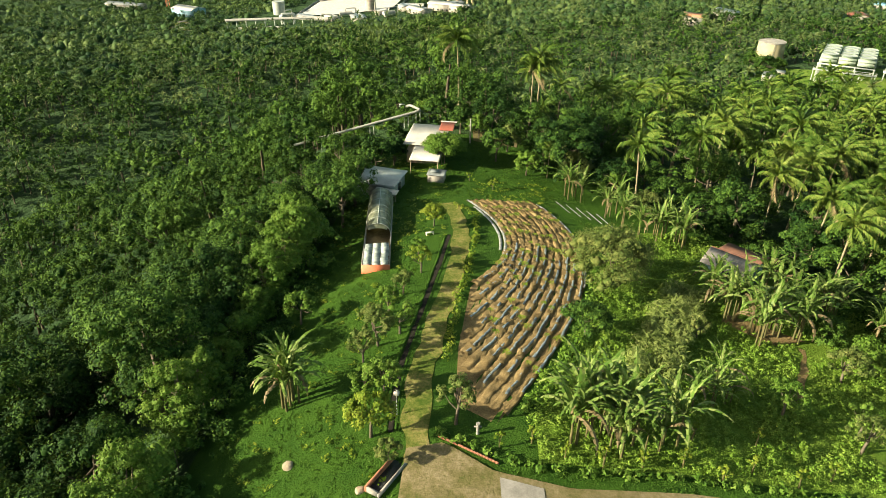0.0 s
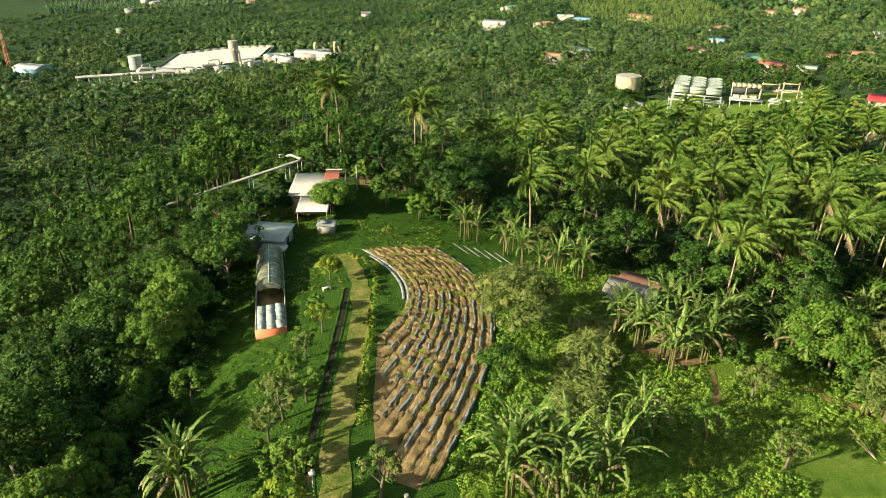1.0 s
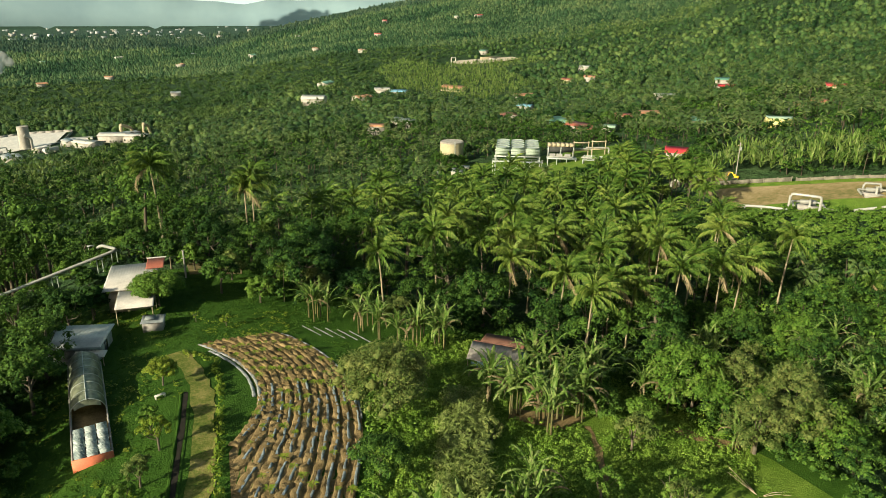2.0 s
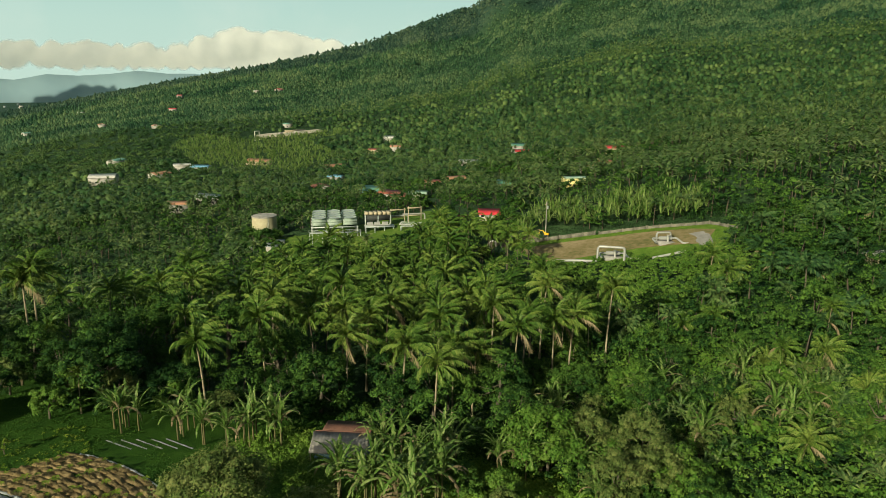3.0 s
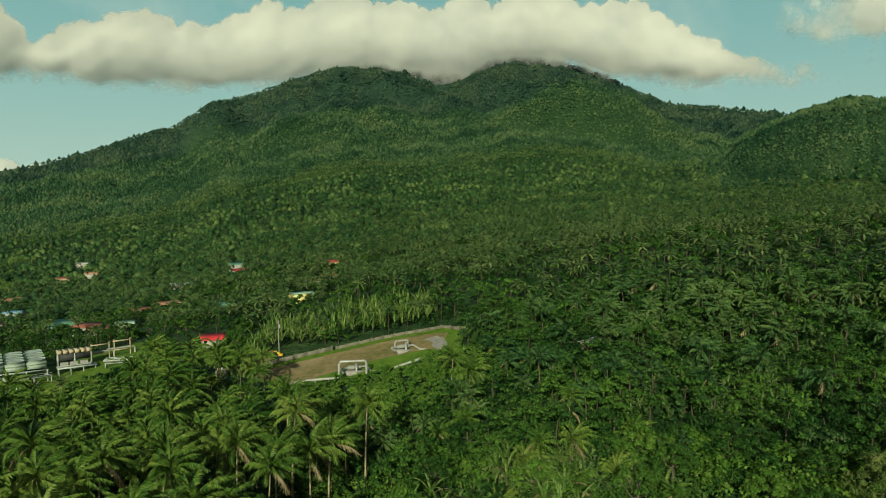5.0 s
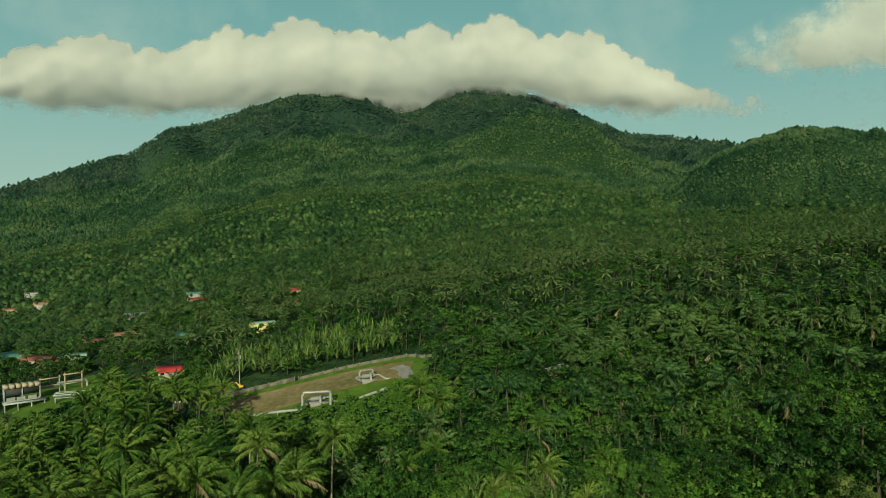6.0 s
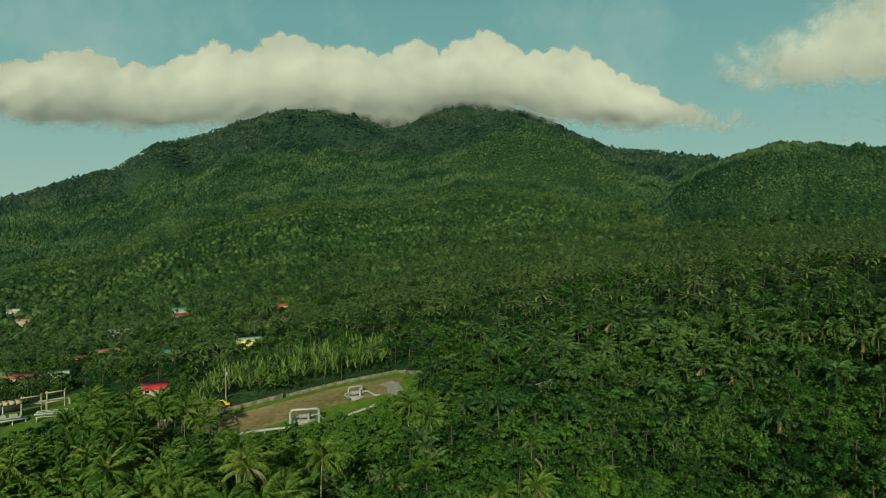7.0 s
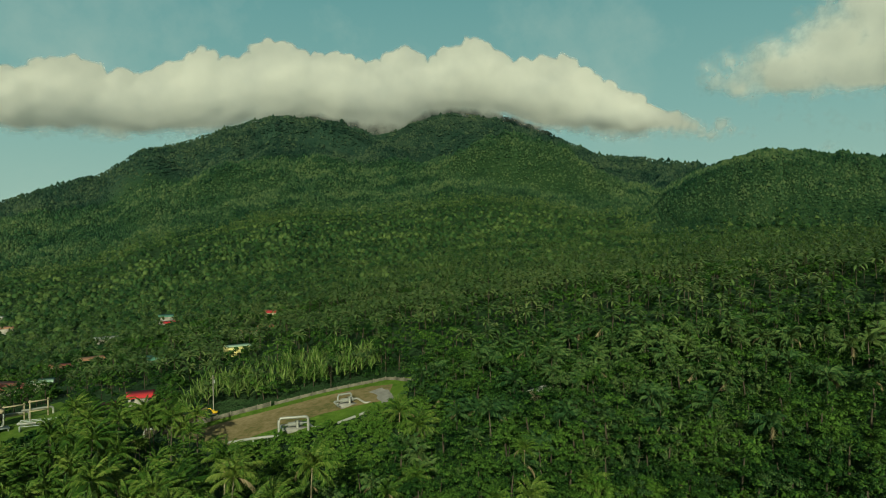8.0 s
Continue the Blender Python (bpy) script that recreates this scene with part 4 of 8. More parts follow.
def ribbed(x0, x1, y0, y1, za, zb, ribs, depth=0.05, thick=0.05):
    """A corrugated sheet falling from za at y0 to zb at y1, with thickness."""
    n = ribs * 2 + 1
    x = np.linspace(x0, x1, n)
    bump = np.where(np.arange(n) % 2, depth, 0.0)
    top = np.concatenate([np.stack([x, np.full(n, y0), za + bump], 1), np.stack([x, np.full(n, y1), zb + bump], 1)])
    low = top - [0, 0, thick]
    v = np.concatenate([top, low])
    f = []
    for i in range(n - 1):
        f += [(i, i + 1, n + i + 1, n + i), (2 * n + i + 1, 2 * n + i, 3 * n + i, 3 * n + i + 1)]
        f += [(i, 2 * n + i, 2 * n + i + 1, i + 1), (n + i, n + i + 1, 3 * n + i + 1, 3 * n + i)]
    f += [(0, n, 3 * n, 2 * n), (n - 1, 3 * n - 1, 4 * n - 1, 2 * n - 1)]
    return v, np.array(f)


def ruled(a, b, n, m, up):
    """A sheet draped on the land between two edges on the plan."""
    def walk_along(line, k):
        line = np.asarray(line, float)
        d = np.r_[0, np.cumsum(np.hypot(*np.diff(line, axis=0).T))]
        s = np.linspace(0, d[-1], k)
        return np.stack([np.interp(s, d, line[:, 0]), np.interp(s, d, line[:, 1])], 1)
    pa, pb = walk_along(a, n), walk_along(b, n)
    t = np.linspace(0, 1, m)[None, :, None]
    p = pa[:, None] * (1 - t) + pb[:, None] * t
    v = np.concatenate([p, (ground(p[..., 0], p[..., 1]) + up)[..., None]], -1).reshape(-1, 3)
    i, j = np.meshgrid(np.arange(n - 1), np.arange(m - 1), indexing="ij")
    f = np.stack([i * m + j, (i + 1) * m + j, (i + 1) * m + j + 1, i * m + j + 1], -1).reshape(-1, 4)
    return v, f


def strip(line, width, up, n=40, m=4, wobble=0.0, seed=0):
    """A path of some width along a line on the plan, with uneven edges."""
    line = np.asarray(line, float)
    d = np.r_[0, np.cumsum(np.hypot(*np.diff(line, axis=0).T))]
    s = np.linspace(0, d[-1], n)
    p = np.stack([np.interp(s, d, line[:, 0]), np.interp(s, d, line[:, 1])], 1)
    k = np.ones(5) / 5
    for c in range(2):
        p[:, c] = np.convolve(np.pad(p[:, c], 2, mode="reflect", reflect_type="odd"), k, "valid")
    t = np.gradient(p, axis=0)
    t /= np.linalg.norm(t, axis=1, keepdims=True)
    nrm = np.stack([-t[:, 1], t[:, 0]], 1)
    w0 = width / 2 + wobble * vnoise(s / 1.5, s * 0 + 3, seed)
    w1 = width / 2 + wobble * vnoise(s / 1.5, s * 0 + 9, seed)
    return ruled(p + nrm * w0[:, None], p - nrm * w1[:, None], n, m, up)


def sheet(name, chunk, material, label, category):
    me = soften(make_mesh(name, [(*chunk, 0)], [material]))
    return tagged(new(name, me), label, category, kind="structure")


# ---- the farm: lawn, paths, field ----
sheet("lawn", ruled([(-27, 14), (-24, 46), (-20, 76), (-17, 95), (-17, 126)], [(62, 14), (62, 50), (56, 72), (46, 92), (14, 126)], 180, 110, 0.05), GRASS, "bright green mown grass of the farm knoll", "grass")
GRASS_MOWN = worn("mown_grass", ((0.36, (0.05, 0.11, 0.012)), (0.5, (0.088, 0.155, 0.020)), (0.66, (0.15, 0.19, 0.04))), 0.4, 3.5)
BANK_GRASS = surface("bank_grass", (0.065, 0.135, 0.013), (0.145, 0.230, 0.034), 0.4, 0.9, fine=5.0, bump=1.0, depth=0.25, spec=0.1)
sheet("bank", ruled([(8.5, 43), (8.6, 49), (13.5, 57), (19.5, 70), (22, 80), (26, 90)], [(57, 41.5), (57, 52), (54, 64), (50, 74), (44, 84), (36, 93)], 90, 60, 0.09), BANK_GRASS, "bright green herbs and creepers covering the bank", "grass")
PATHWAY = [(0.6, 95.0), (1.8, 90), (2.3, 83.5), (1.2, 74), (-0.9, 63), (-2.2, 54), (-2.6, 47.5), (-1.9, 42.5)]
sheet("footpath", strip(PATHWAY, 2.5, 0.11, 60, 5, 0.35, 2), GRASS_DRY, "worn grassy footpath with bare earth", "path")
sheet("dirt_road", ruled([(-3.2, 44.2), (0.2, 44.9), (4.5, 41.7), (11, 40.2), (21, 40.6), (34, 40.0), (48, 39)], [(-3.8, 34), (1, 34), (5, 34), (11, 35.0), (21, 36.4), (34, 36), (48, 35)], 50, 10, 0.22), DIRT, "tan dirt road with thin grass", "road")
sheet("concrete_slab", ruled([(4.9, 41.0), (8.5, 40.0)], [(4.9, 37), (8.5, 36.5)], 6, 6, 0.27), CONCRETE, "pale worn concrete slab in the road", "road")
sheet("dirt_patch", strip([(41.9, 64.2), (40.9, 61.8), (39.0, 58.2), (37.3, 55.0)], 0.8, 0.14, 20, 3, 0.3, 5), SOIL, "bare earth footpath through the shrubs", "path")
sheet("bare_slope", strip([(51.5, 60.6), (53.3, 57.4), (55.6, 54.8)], 2.2, 0.14, 16, 5, 0.5, 9), SOIL, "bare brown earth with dry stems below the trees", "ground")
sheet("mown_grass", ruled([(40.0, 44.0), (41.0, 48.0)], [(52, 43.0), (50.6, 50)], 30, 20, 0.16), GRASS_MOWN, "short yellow-green grass at the foot of the bank", "grass")
sheet("bare_earth", ruled([(33.5, 68.4), (38.5, 64.5)], [(35.2, 70.3), (42.9, 66.0)], 12, 6, 0.12), SOIL, "bare earth under the banana plants", "ground")


def row_curve(u, n=44):
    """One curving bed of the field: u runs from its west edge to its east edge."""
    top = np.array([3.7, 96.2]) * (1 - u) + np.array([12.9, 97.1]) * u
    mid = np.array([8.7, 83.4]) * (1 - u) + np.array([17.8, 77.3]) * u
    low = np.array([np.interp(u, [0, 0.33, 0.66, 1], [3.6, 2.2, 2.1, 5.8]), np.interp(u, [0, 0.33, 0.66, 1], [71.8, 59.6, 51.4, 48.8])])
    ctl = 2 * mid - (top + low) / 2
    t = np.linspace(0, 1, n)[:, None]
    return (1 - t) ** 2 * top + 2 * t * (1 - t) * ctl + t * t * low


def ridge(line, half, high, up=0.1, seed=0, lift=0.0, cuts=0.0):
    """A heaped bed along a line: rounded top, uneven sides."""
    t = np.gradient(line, axis=0)
    t /= np.linalg.norm(t, axis=1, keepdims=True)
    nrm = np.stack([-t[:, 1], t[:, 0]], 1)
    s = np.r_[0, np.cumsum(np.hypot(*np.diff(line, axis=0).T))]
    w = half * (1 + 0.2 * vnoise(s / 0.7, s * 0, seed))
    h = high * (1 + 0.55 * vnoise(s / 0.6, s * 0 + 5, seed))
    if cuts:
        at = np.cumsum(np.random.default_rng(seed).uniform(0.6, 1.7, 80)) * cuts
        near = np.abs(s[:, None] - at[None]).min(1)
        part_way = 1 - smooth(0.45, 0.6, s / s[-1])
        h, w = h * (1 - part_way * np.clip(0.75 - near / 0.3, 0, 1)), w * (1 - part_way * np.clip(0.35 - near / 0.5, 0, 1))
    prof = ((-1, 0), (-0.86, 0.55), (-0.6, 0.9), (-0.2, 0.95), (0.2, 1.0), (0.6, 0.9), (0.86, 0.55), (1, 0))
    v = []
    for k, z in prof:
        p = line + nrm * (w * k)[:, None]
        v.append(np.concatenate([p, (ground(p[:, 0], p[:, 1]) + up + lift + h * z + 0.6 * high * z * vnoise(p[:, 0] * 3.1, p[:, 1] * 3.1, seed) + 0.5 * high * vnoise(p[:, 0] * 7.3, p[:, 1] * 7.3, seed + 4))[:, None]], 1))
    v = np.stack(v, 1)
    n, m = v.shape[:2]
    i, j = np.meshgrid(np.arange(n - 1), np.arange(m - 1), indexing="ij")
    f = np.stack([i * m + j, i * m + j + 1, (i + 1) * m + j + 1, (i + 1) * m + j], -1).reshape(-1, 4)
    return v.reshape(-1, 3), f


def field():
    rng = np.random.default_rng(3)
    lines = np.stack([row_curve(u, 60) for u in np.linspace(-0.07, 1.06, 27)], 1)
    lines[-1] += (lines[-1] - lines[-2]) * 1.2
    v = np.concatenate([lines, (ground(lines[..., 0], lines[..., 1]) + 0.06 + 0.03 * vnoise(lines[..., 0] * 2, lines[..., 1] * 2, 8))[..., None]], -1).reshape(-1, 3)
    i, j = np.meshgrid(np.arange(59), np.arange(26), indexing="ij")
    soil = sheet("vegetable_field", (v, np.stack([i * 27 + j, (i + 1) * 27 + j, (i + 1) * 27 + j + 1, i * 27 + j + 1], -1).reshape(-1, 4)), SOIL, "ploughed brown vegetable field with curving beds", "field")
    spots = []
    for k in range(11):
        u = k / 10
        line, fine = row_curve(u, 60), row_curve(u, 170)
        fine = fine + np.stack([vnoise(fine[:, 0] * 0.8, fine[:, 1] * 0.8, 60 + k), vnoise(fine[:, 0] * 0.8, fine[:, 1] * 0.8, 80 + k)], 1) * 0.12
        apart = np.hypot(*(row_curve(u + 0.1, 170) - row_curve(u, 170)).T)
        bed = part("planting_bed", [ridge(fine, np.clip(apart * 0.42, 0.32, 0.70), 0.19, 0.02, k, cuts=2.2)], SOIL, soil, smooth_faces=True)
        start = 96 - int(26 * u) + int(rng.integers(-10, 11))
        while start < 162:
            stop = min(169, start + int(rng.integers(5, 22)))
            part("mulch_film", [ridge(fine[start:stop + 1] + [0.20, 0.09], 0.14, 0.09, 0.13, k + 20, 0.08)], FILM, bed, "worn blue-grey plastic mulch film", True)
            start = stop + int(rng.integers(2, 7))
        for i in range(3, 58, 5):
            p = line[i] + rng.normal(0, 0.12, 2)
            if rng.uniform() < 0.72:
                spots.append((p[0], p[1], 0.32))
    for u, a, b in ((-0.045, 0, 120), (-0.12, 16, 110), (1.06, 4, 100)):
        part("edge_film", [ridge(row_curve(u, 170)[a:b], 0.2 if u < 0 else 0.13, 0.1, 0.08, 3, cuts=0.9)], FILM_WHITE, soil, "white plastic strip along the field edge", True)
    # thin beds under film north-east of the field
    for k in range(5):
        x = 17.4 + k * 1.5
        line = np.stack([np.linspace(x, x + 1.7, 12), np.linspace(98.5 - k * 0.7, 94.8 - k * 0.8, 12)], 1)
        part("film_bed", [ridge(line, 0.10, 0.05, 0.06, k, cuts=0.9)], FILM_WHITE, soil, "narrow bed under pale film in the grass", True)
    # seedlings
    kinds = []
    for i in range(3):
        r = np.random.default_rng(70 + i)
        at = np.array([[0, 0, 0.32]]) + r.normal(0, 0.02, (9, 3))
        a = np.arange(9) * 2.4
        v, f = [], []
        for j, t in enumerate(a):
            o, s = np.array([math.cos(t), math.sin(t), 0]), np.array([-math.sin(t), math.cos(t), 0])
            b, top, l = len(v), at[j], r.uniform(0.4, 0.62)
            v += [top, top + o * l * 0.5 + s * 0.1 + [0, 0, 0.2], top + o * l + [0, 0, 0.08], top + o * l * 0.5 - s * 0.1 + [0, 0, 0.2]]
            f.append((b, b + 1, b + 2, b + 3))
        stem = tube([(0, 0, -0.1), (0, 0, 0.34)], [0.03, 0.02], 4)
        kinds.append((make_mesh("stem", [(*stem, 0)], [STEM]), make_mesh("leaves", [(np.array(v), np.array(f), 0)], [LEAF_BRIGHT])))
    for x, y, up in spots:
        k = int(rng.integers(0, 3))
        px, py, pz = plant(x, y)
        ob = thing("seedling", (px, py, pz + up), "young yellow-green plant in the ploughed field", "seedling", "field seedlings", rng.uniform(0, 360), rng.uniform(0.7, 1.35))
        mesh_part("stem", kinds[k][0], ob)
        mesh_part("leaves", kinds[k][1], ob)


field()


def ditch():
    """The drain between the lawn and the footpath, its shade a near-black strip, with its raised lips."""
    line = np.array([(0.5, 84.5), (-0.4, 78.5), (-2.4, 67.0), (-4.2, 57.5), (-4.75, 51), (-4.7, 46.3)])
    drain = sheet("ditch", strip(line, 0.55, 0.135, 60, 3, 0.12, 6), DITCH_SHADE, "narrow ditch along the footpath, its shade painted near-black", "ditch")
    d = np.r_[0, np.cumsum(np.hypot(*np.diff(line, axis=0).T))]
    s = np.linspace(0, d[-1], 70)
    p = np.stack([np.interp(s, d, line[:, 0]), np.interp(s, d, line[:, 1])], 1)
    for k, (off, h) in enumerate(((-0.46, 0.12), (0.42, 0.03))):
        part("ditch_lip", [ridge(p + [off, 0.1], 0.16, h, 0.08, 40 + k)], GRASS, drain, "grassy lip of the ditch", True)


ditch()


# ---- hedges and ground plants ----
def hedge(line, width, height, each, size, material, label, seed, length=5.0):
    """A row of shrubs grown together: foliage in lengths, with the woody stems below."""
    rng = np.random.default_rng(seed)
    line = np.asarray(line, float)
    d = np.r_[0, np.cumsum(np.hypot(*np.diff(line, axis=0).T))]
    ob = thing("hedge", plant(line[0][0], line[0][1]), label, "hedge")
    o = np.array(ob.location)
    pieces = max(2, round(d[-1] / length))
    for k in range(pieces):
        n = max(3, int(d[-1] / pieces / 0.35))
        s = (k + rng.uniform(0, 1, n)) * d[-1] / pieces
        x, y = np.interp(s, d, line[:, 0]) + rng.normal(0, width * 0.22, n), np.interp(s, d, line[:, 1]) + rng.normal(0, width * 0.22, n)
        tall = height * (1 + 0.35 * vnoise(s / 3.1, s * 0, seed))
        z = ground(x, y) + tall * rng.uniform(0.2, 0.8, n)
        balls = np.stack([x, y, z], 1)
        radii = min(width * 0.5, 1.3) * rng.uniform(0.6, 1.2, n)
        at, way = on_balls(rng, balls, radii, each)
        v, f = cards(rng, at, way + [0, 0, 0.4], size, size * 0.6, True)
        part("foliage", [(v - o, f), *([(cores(balls - o, radii, False))] if height > 2 else [])], material, ob)
        for i in range(0, n, 6):
            part("stem", [tube([(x[i] - o[0], y[i] - o[1], float(ground(x[i], y[i])) - o[2] - 0.2), balls[i] - o], [0.03 + 0.012 * height, 0.02], 4)], BARK, ob)
    return ob


hedge([(4.6, 90), (4.2, 84), (3.4, 79), (2.6, 73), (1.6, 68), (0.9, 62), (0.2, 57)], 0.9, 0.8, 14, 0.3, LEAF_BRIGHT, "bright yellow-green clipped hedge beside the footpath", 1)
hedge([(1.2, 94), (2.9, 92.5), (4.6, 90.5)], 0.8, 0.7, 14, 0.3, LEAF_BRIGHT, "bright yellow-green hedge at the field corner", 2)
hedge([(-0.6, 46.2), (2, 45.0), (4.8, 43.3), (10.8, 42.0), (21, 42.2), (33, 41.6), (47, 40.5)], 0.9, 0.6, 16, 0.34, LEAF_SHRUB, "low leafy green hedge along the dirt road", 3)
hedge([(-27.5, 36), (-26.0, 44), (-25.6, 50), (-25.2, 56), (-24.0, 62), (-22.4, 70), (-20.8, 79), (-20.4, 88)], 3.4, 5.0, 130, 0.26, LEAF_SHRUB, "tall hedge overgrown with green creepers", 4)
hedge([(15.0, 66.6), (17.6, 69.2), (19.4, 73.6), (20.3, 79.1)], 1.2, 0.5, 14, 0.42, LEAF_SHRUB, "weedy green bank beside the field", 5)
hedge([(8.2, 49.6), (11.4, 54.0), (14.6, 60.4), (17.4, 66.0)], 1.3, 0.6, 14, 0.42, LEAF_SHRUB, "weedy green bank below the field", 6)


MOWN = [(40.2, 47.8), (45.0, 50.0), (50.8, 50.0), (52.0, 45.0), (44.0, 41.5), (39.5, 44.0)]


def ground_plants():
    rng = np.random.default_rng(8)
    kinds, bushes, herbs = [], [], []
    for i in range(5):
        r = np.random.default_rng(400 + i)
        c, rad = crown_balls(r, 1.3, 0.9, 6, base=0.1)
        at, way = on_balls(r, c, rad * 1.2, 11)
        kinds.append([(*cards(r, at, way + [0, 0, 0.3], 0.34, 0.25, True), 0)])
        at, way = on_balls(r, c * [1, 1, 0.6], rad * 1.2, 6)
        herbs.append([(*cards(r, at, way + [0, 0, 0.8], 0.24, 0.18, True), 0)])
        at, way = on_balls(r, c, rad * 1.2, 26)
        bushes.append([(*cards(r, at, way + [0, 0, 0.3], 0.15, 0.11, True), 0), (*cores(c, rad * 1.2, False), 0)])
    # shrubs on the eastern bank
    x, y = rng.uniform(8, 57, 9500), rng.uniform(40, 92, 9500)
    keep = inside(x, y, [(9, 43), (20, 43.5), (50, 42), (57, 60), (50, 80), (36, 93), (26, 88), (21, 80), (18, 70), (12, 58), (7, 49)])
    keep &= ~inside(x, y, [(33.5, 68.4), (38.5, 64.5), (42.9, 66.0), (35.2, 70.3)]) & (np.hypot(x - 43, y - 64) > 2.0) & ~inside(x, y, MOWN) & (np.abs(x - 37.3 - (y - 55.0) * 0.5) > np.where((y > 54) & (y < 65), 0.7, 0.0)) & ~inside(x, y, [(18.1, 55.8), (28.6, 74.7), (32.7, 72.9), (23.9, 54.7)])
    low = (y < 50) & (rng.uniform(0, 1, len(x)) < 0.3)
    keep &= ~low
    x, y = x[keep], y[keep]
    scatter("bank_shrubs", [[(v[:90], f[:30], 0) for v, f, _ in q] for q in herbs], [LEAF_BANK], (x, y, rng.uniform(0.3, 0.75, len(x)) * rng.uniform(0.7, 1.4, len(x)), rng.uniform(0, 6.28, len(x)), rng.integers(0, 5, len(x))), "green creepers and shrubs covering the bank", "shrubs")
    pick = rng.uniform(0, 1, len(x)) < 0.10
    scatter("bank_herbs", bushes, [LEAF_BANK], (x[pick], y[pick], rng.uniform(0.5, 1.0, pick.sum()), rng.uniform(0, 6.28, pick.sum()), rng.integers(0, 5, pick.sum())), "taller leafy herbs standing in clumps on the bank", "shrubs")
    # scrub below the well pad
    x, y = rng.uniform(95, 160, 1600), rng.uniform(72, 128, 1600)
    keep = inside(x, y, SCRUB)
    x, y = x[keep], y[keep]
    scatter("pad_scrub", bushes, [LEAF_SHRUB], (x, y, rng.uniform(0.9, 2.2, len(x)), rng.uniform(0, 6.28, len(x)), rng.integers(0, 5, len(x))), "low bright green scrub beside the well pad", "shrubs")
    # undergrowth along the edge of the woods and under the first palms
    x, y = rng.uniform(-40, 112, 4200), rng.uniform(20, 132, 4200)
    edge = np.zeros(len(x), bool)
    for k in range(24):
        edge |= inside(x + 6.5 * math.cos(k * 0.2618), y + 6.5 * math.sin(k * 0.2618), FARM)
    wild = inside(x, y, [(56, 20), (112, 20), (112, 80), (60, 88)]) & (rng.uniform(0, 1, len(x)) < 0.7)
    keep = (edge | wild) & ~is_open(x, y)
    x, y = x[keep], y[keep]
    scatter("undergrowth", bushes, [LEAF_WOOD], (x, y, rng.uniform(1.2, 2.6, len(x)), rng.uniform(0, 6.28, len(x)), rng.integers(0, 5, len(x))), "thick green undergrowth at the edge of the wood", "shrubs")
    carpet = []
    for i in range(4):
        r = np.random.default_rng(480 + i)
        c, rad = crown_balls(r, 1.6, 1.4, 6, base=0.0)
        at, way = on_balls(r, c, rad * 1.6, 12)
        carpet.append([(*cards(r, at, way + [0, 0, 0.5], 0.26, 0.20, True), 0)])
    x, y = rng.uniform(55, 200, 4600), rng.uniform(-40, 110, 4600)
    far, bearing = np.hypot(x - MID[0], y - MID[1]), np.degrees(np.arctan2(x - MID[0], y - MID[1]))
    keep = (far > 66) & (far < 190) & (bearing > 52) & (bearing < 106) & ~is_open(x, y)
    x, y = x[keep], y[keep]
    for name, which, mat, label in (("carpet", far[keep] > 108, LEAF_WOOD, "carpet of low dark green growth between the trees"), ("shrub_carpet", far[keep] <= 108, LEAF_SHRUB, "carpet of light green shrubs below the bank")):
        n = int(which.sum())
        scatter(name, carpet, [mat], (x[which], y[which], rng.uniform(0.9, 2.0, n), rng.uniform(0, 6.28, n), rng.integers(0, 4, n)), label, "shrubs")
    # low growth before the houses and round the yards
    x, y = rng.uniform(90, 330, 15000), rng.uniform(90, 330, 15000)
    near_home = is_open(x, y) & ~inside(x, y, PAD) & ~inside(x, y, TOWER_YARD) & ~inside(x, y, YARD) & ~inside(x, y, SCRUB) & ~inside(x, y, CLEARING)
    for hx, hy in HOMES:
        near_home &= np.hypot(x - hx, y - hy) > 7.0
    x, y = x[near_home], y[near_home]
    scatter("house_shrubs", [[(v[:108], f[:36], 0) for v, f, _ in kinds[i]] for i in range(5)], [LEAF_WOOD], (x, y, rng.uniform(1.5, 3.0, len(x)), rng.uniform(0, 6.28, len(x)), rng.integers(0, 5, len(x))), "low green growth between the houses", "shrubs")
    # feathery root crop
    kinds = []
    for i in range(3):
        r = np.random.default_rng(420 + i)
        at, way = on_balls(r, np.array([[0, 0, 1.0]]), np.array([0.75]), 46, -0.8)
        kinds.append([(*cards(r, at, way + [0, 0, 0.6], 0.5, 0.1), 0), (*tube([(0, 0, -0.1), (0, 0, 1.2)], [0.03, 0.02], 3), 1)])
    x, y = rng.uniform(18, 36, 900), rng.uniform(54, 78, 900)
    keep = inside(x, y, [(18.1, 55.8), (28.6, 74.7), (32.7, 72.9), (27.5, 62.0), (23.9, 54.7)])
    x, y = x[keep], y[keep]
    scatter("root_crop", kinds, [LEAF_CROP, STEM], (x, y, rng.uniform(0.8, 1.4, len(x)), rng.uniform(0, 6.28, len(x)), rng.integers(0, 3, len(x))), "feathery grey-green crop plants", "crop")
    # grass tufts
    kinds = []
    for i in range(4):
        r = np.random.default_rng(460 + i)
        kinds.append([(*cards(r, r.normal(0, 0.28, (9, 3)) * [1, 1, 0.1] + [0, 0, 0.13], r.normal(0, 1, (9, 3)) * [1, 1, 0.25], 0.34, 0.16, True), 0)])
    x, y = rng.uniform(-21, 22, 9000), rng.uniform(38, 122, 9000)
    keep = inside(x, y, FARM) & ~((x > -3) & (x < 19) & (y > 42) & (y < 96))
    x, y = x[keep], y[keep]
    scatter("grass_tufts", kinds, [LEAF_GRASS], (x, y, rng.uniform(0.3, 0.75, len(x)), rng.uniform(0, 6.28, len(x)), rng.integers(0, 4, len(x))), "uneven tufts of green grass on the lawn", "grass")
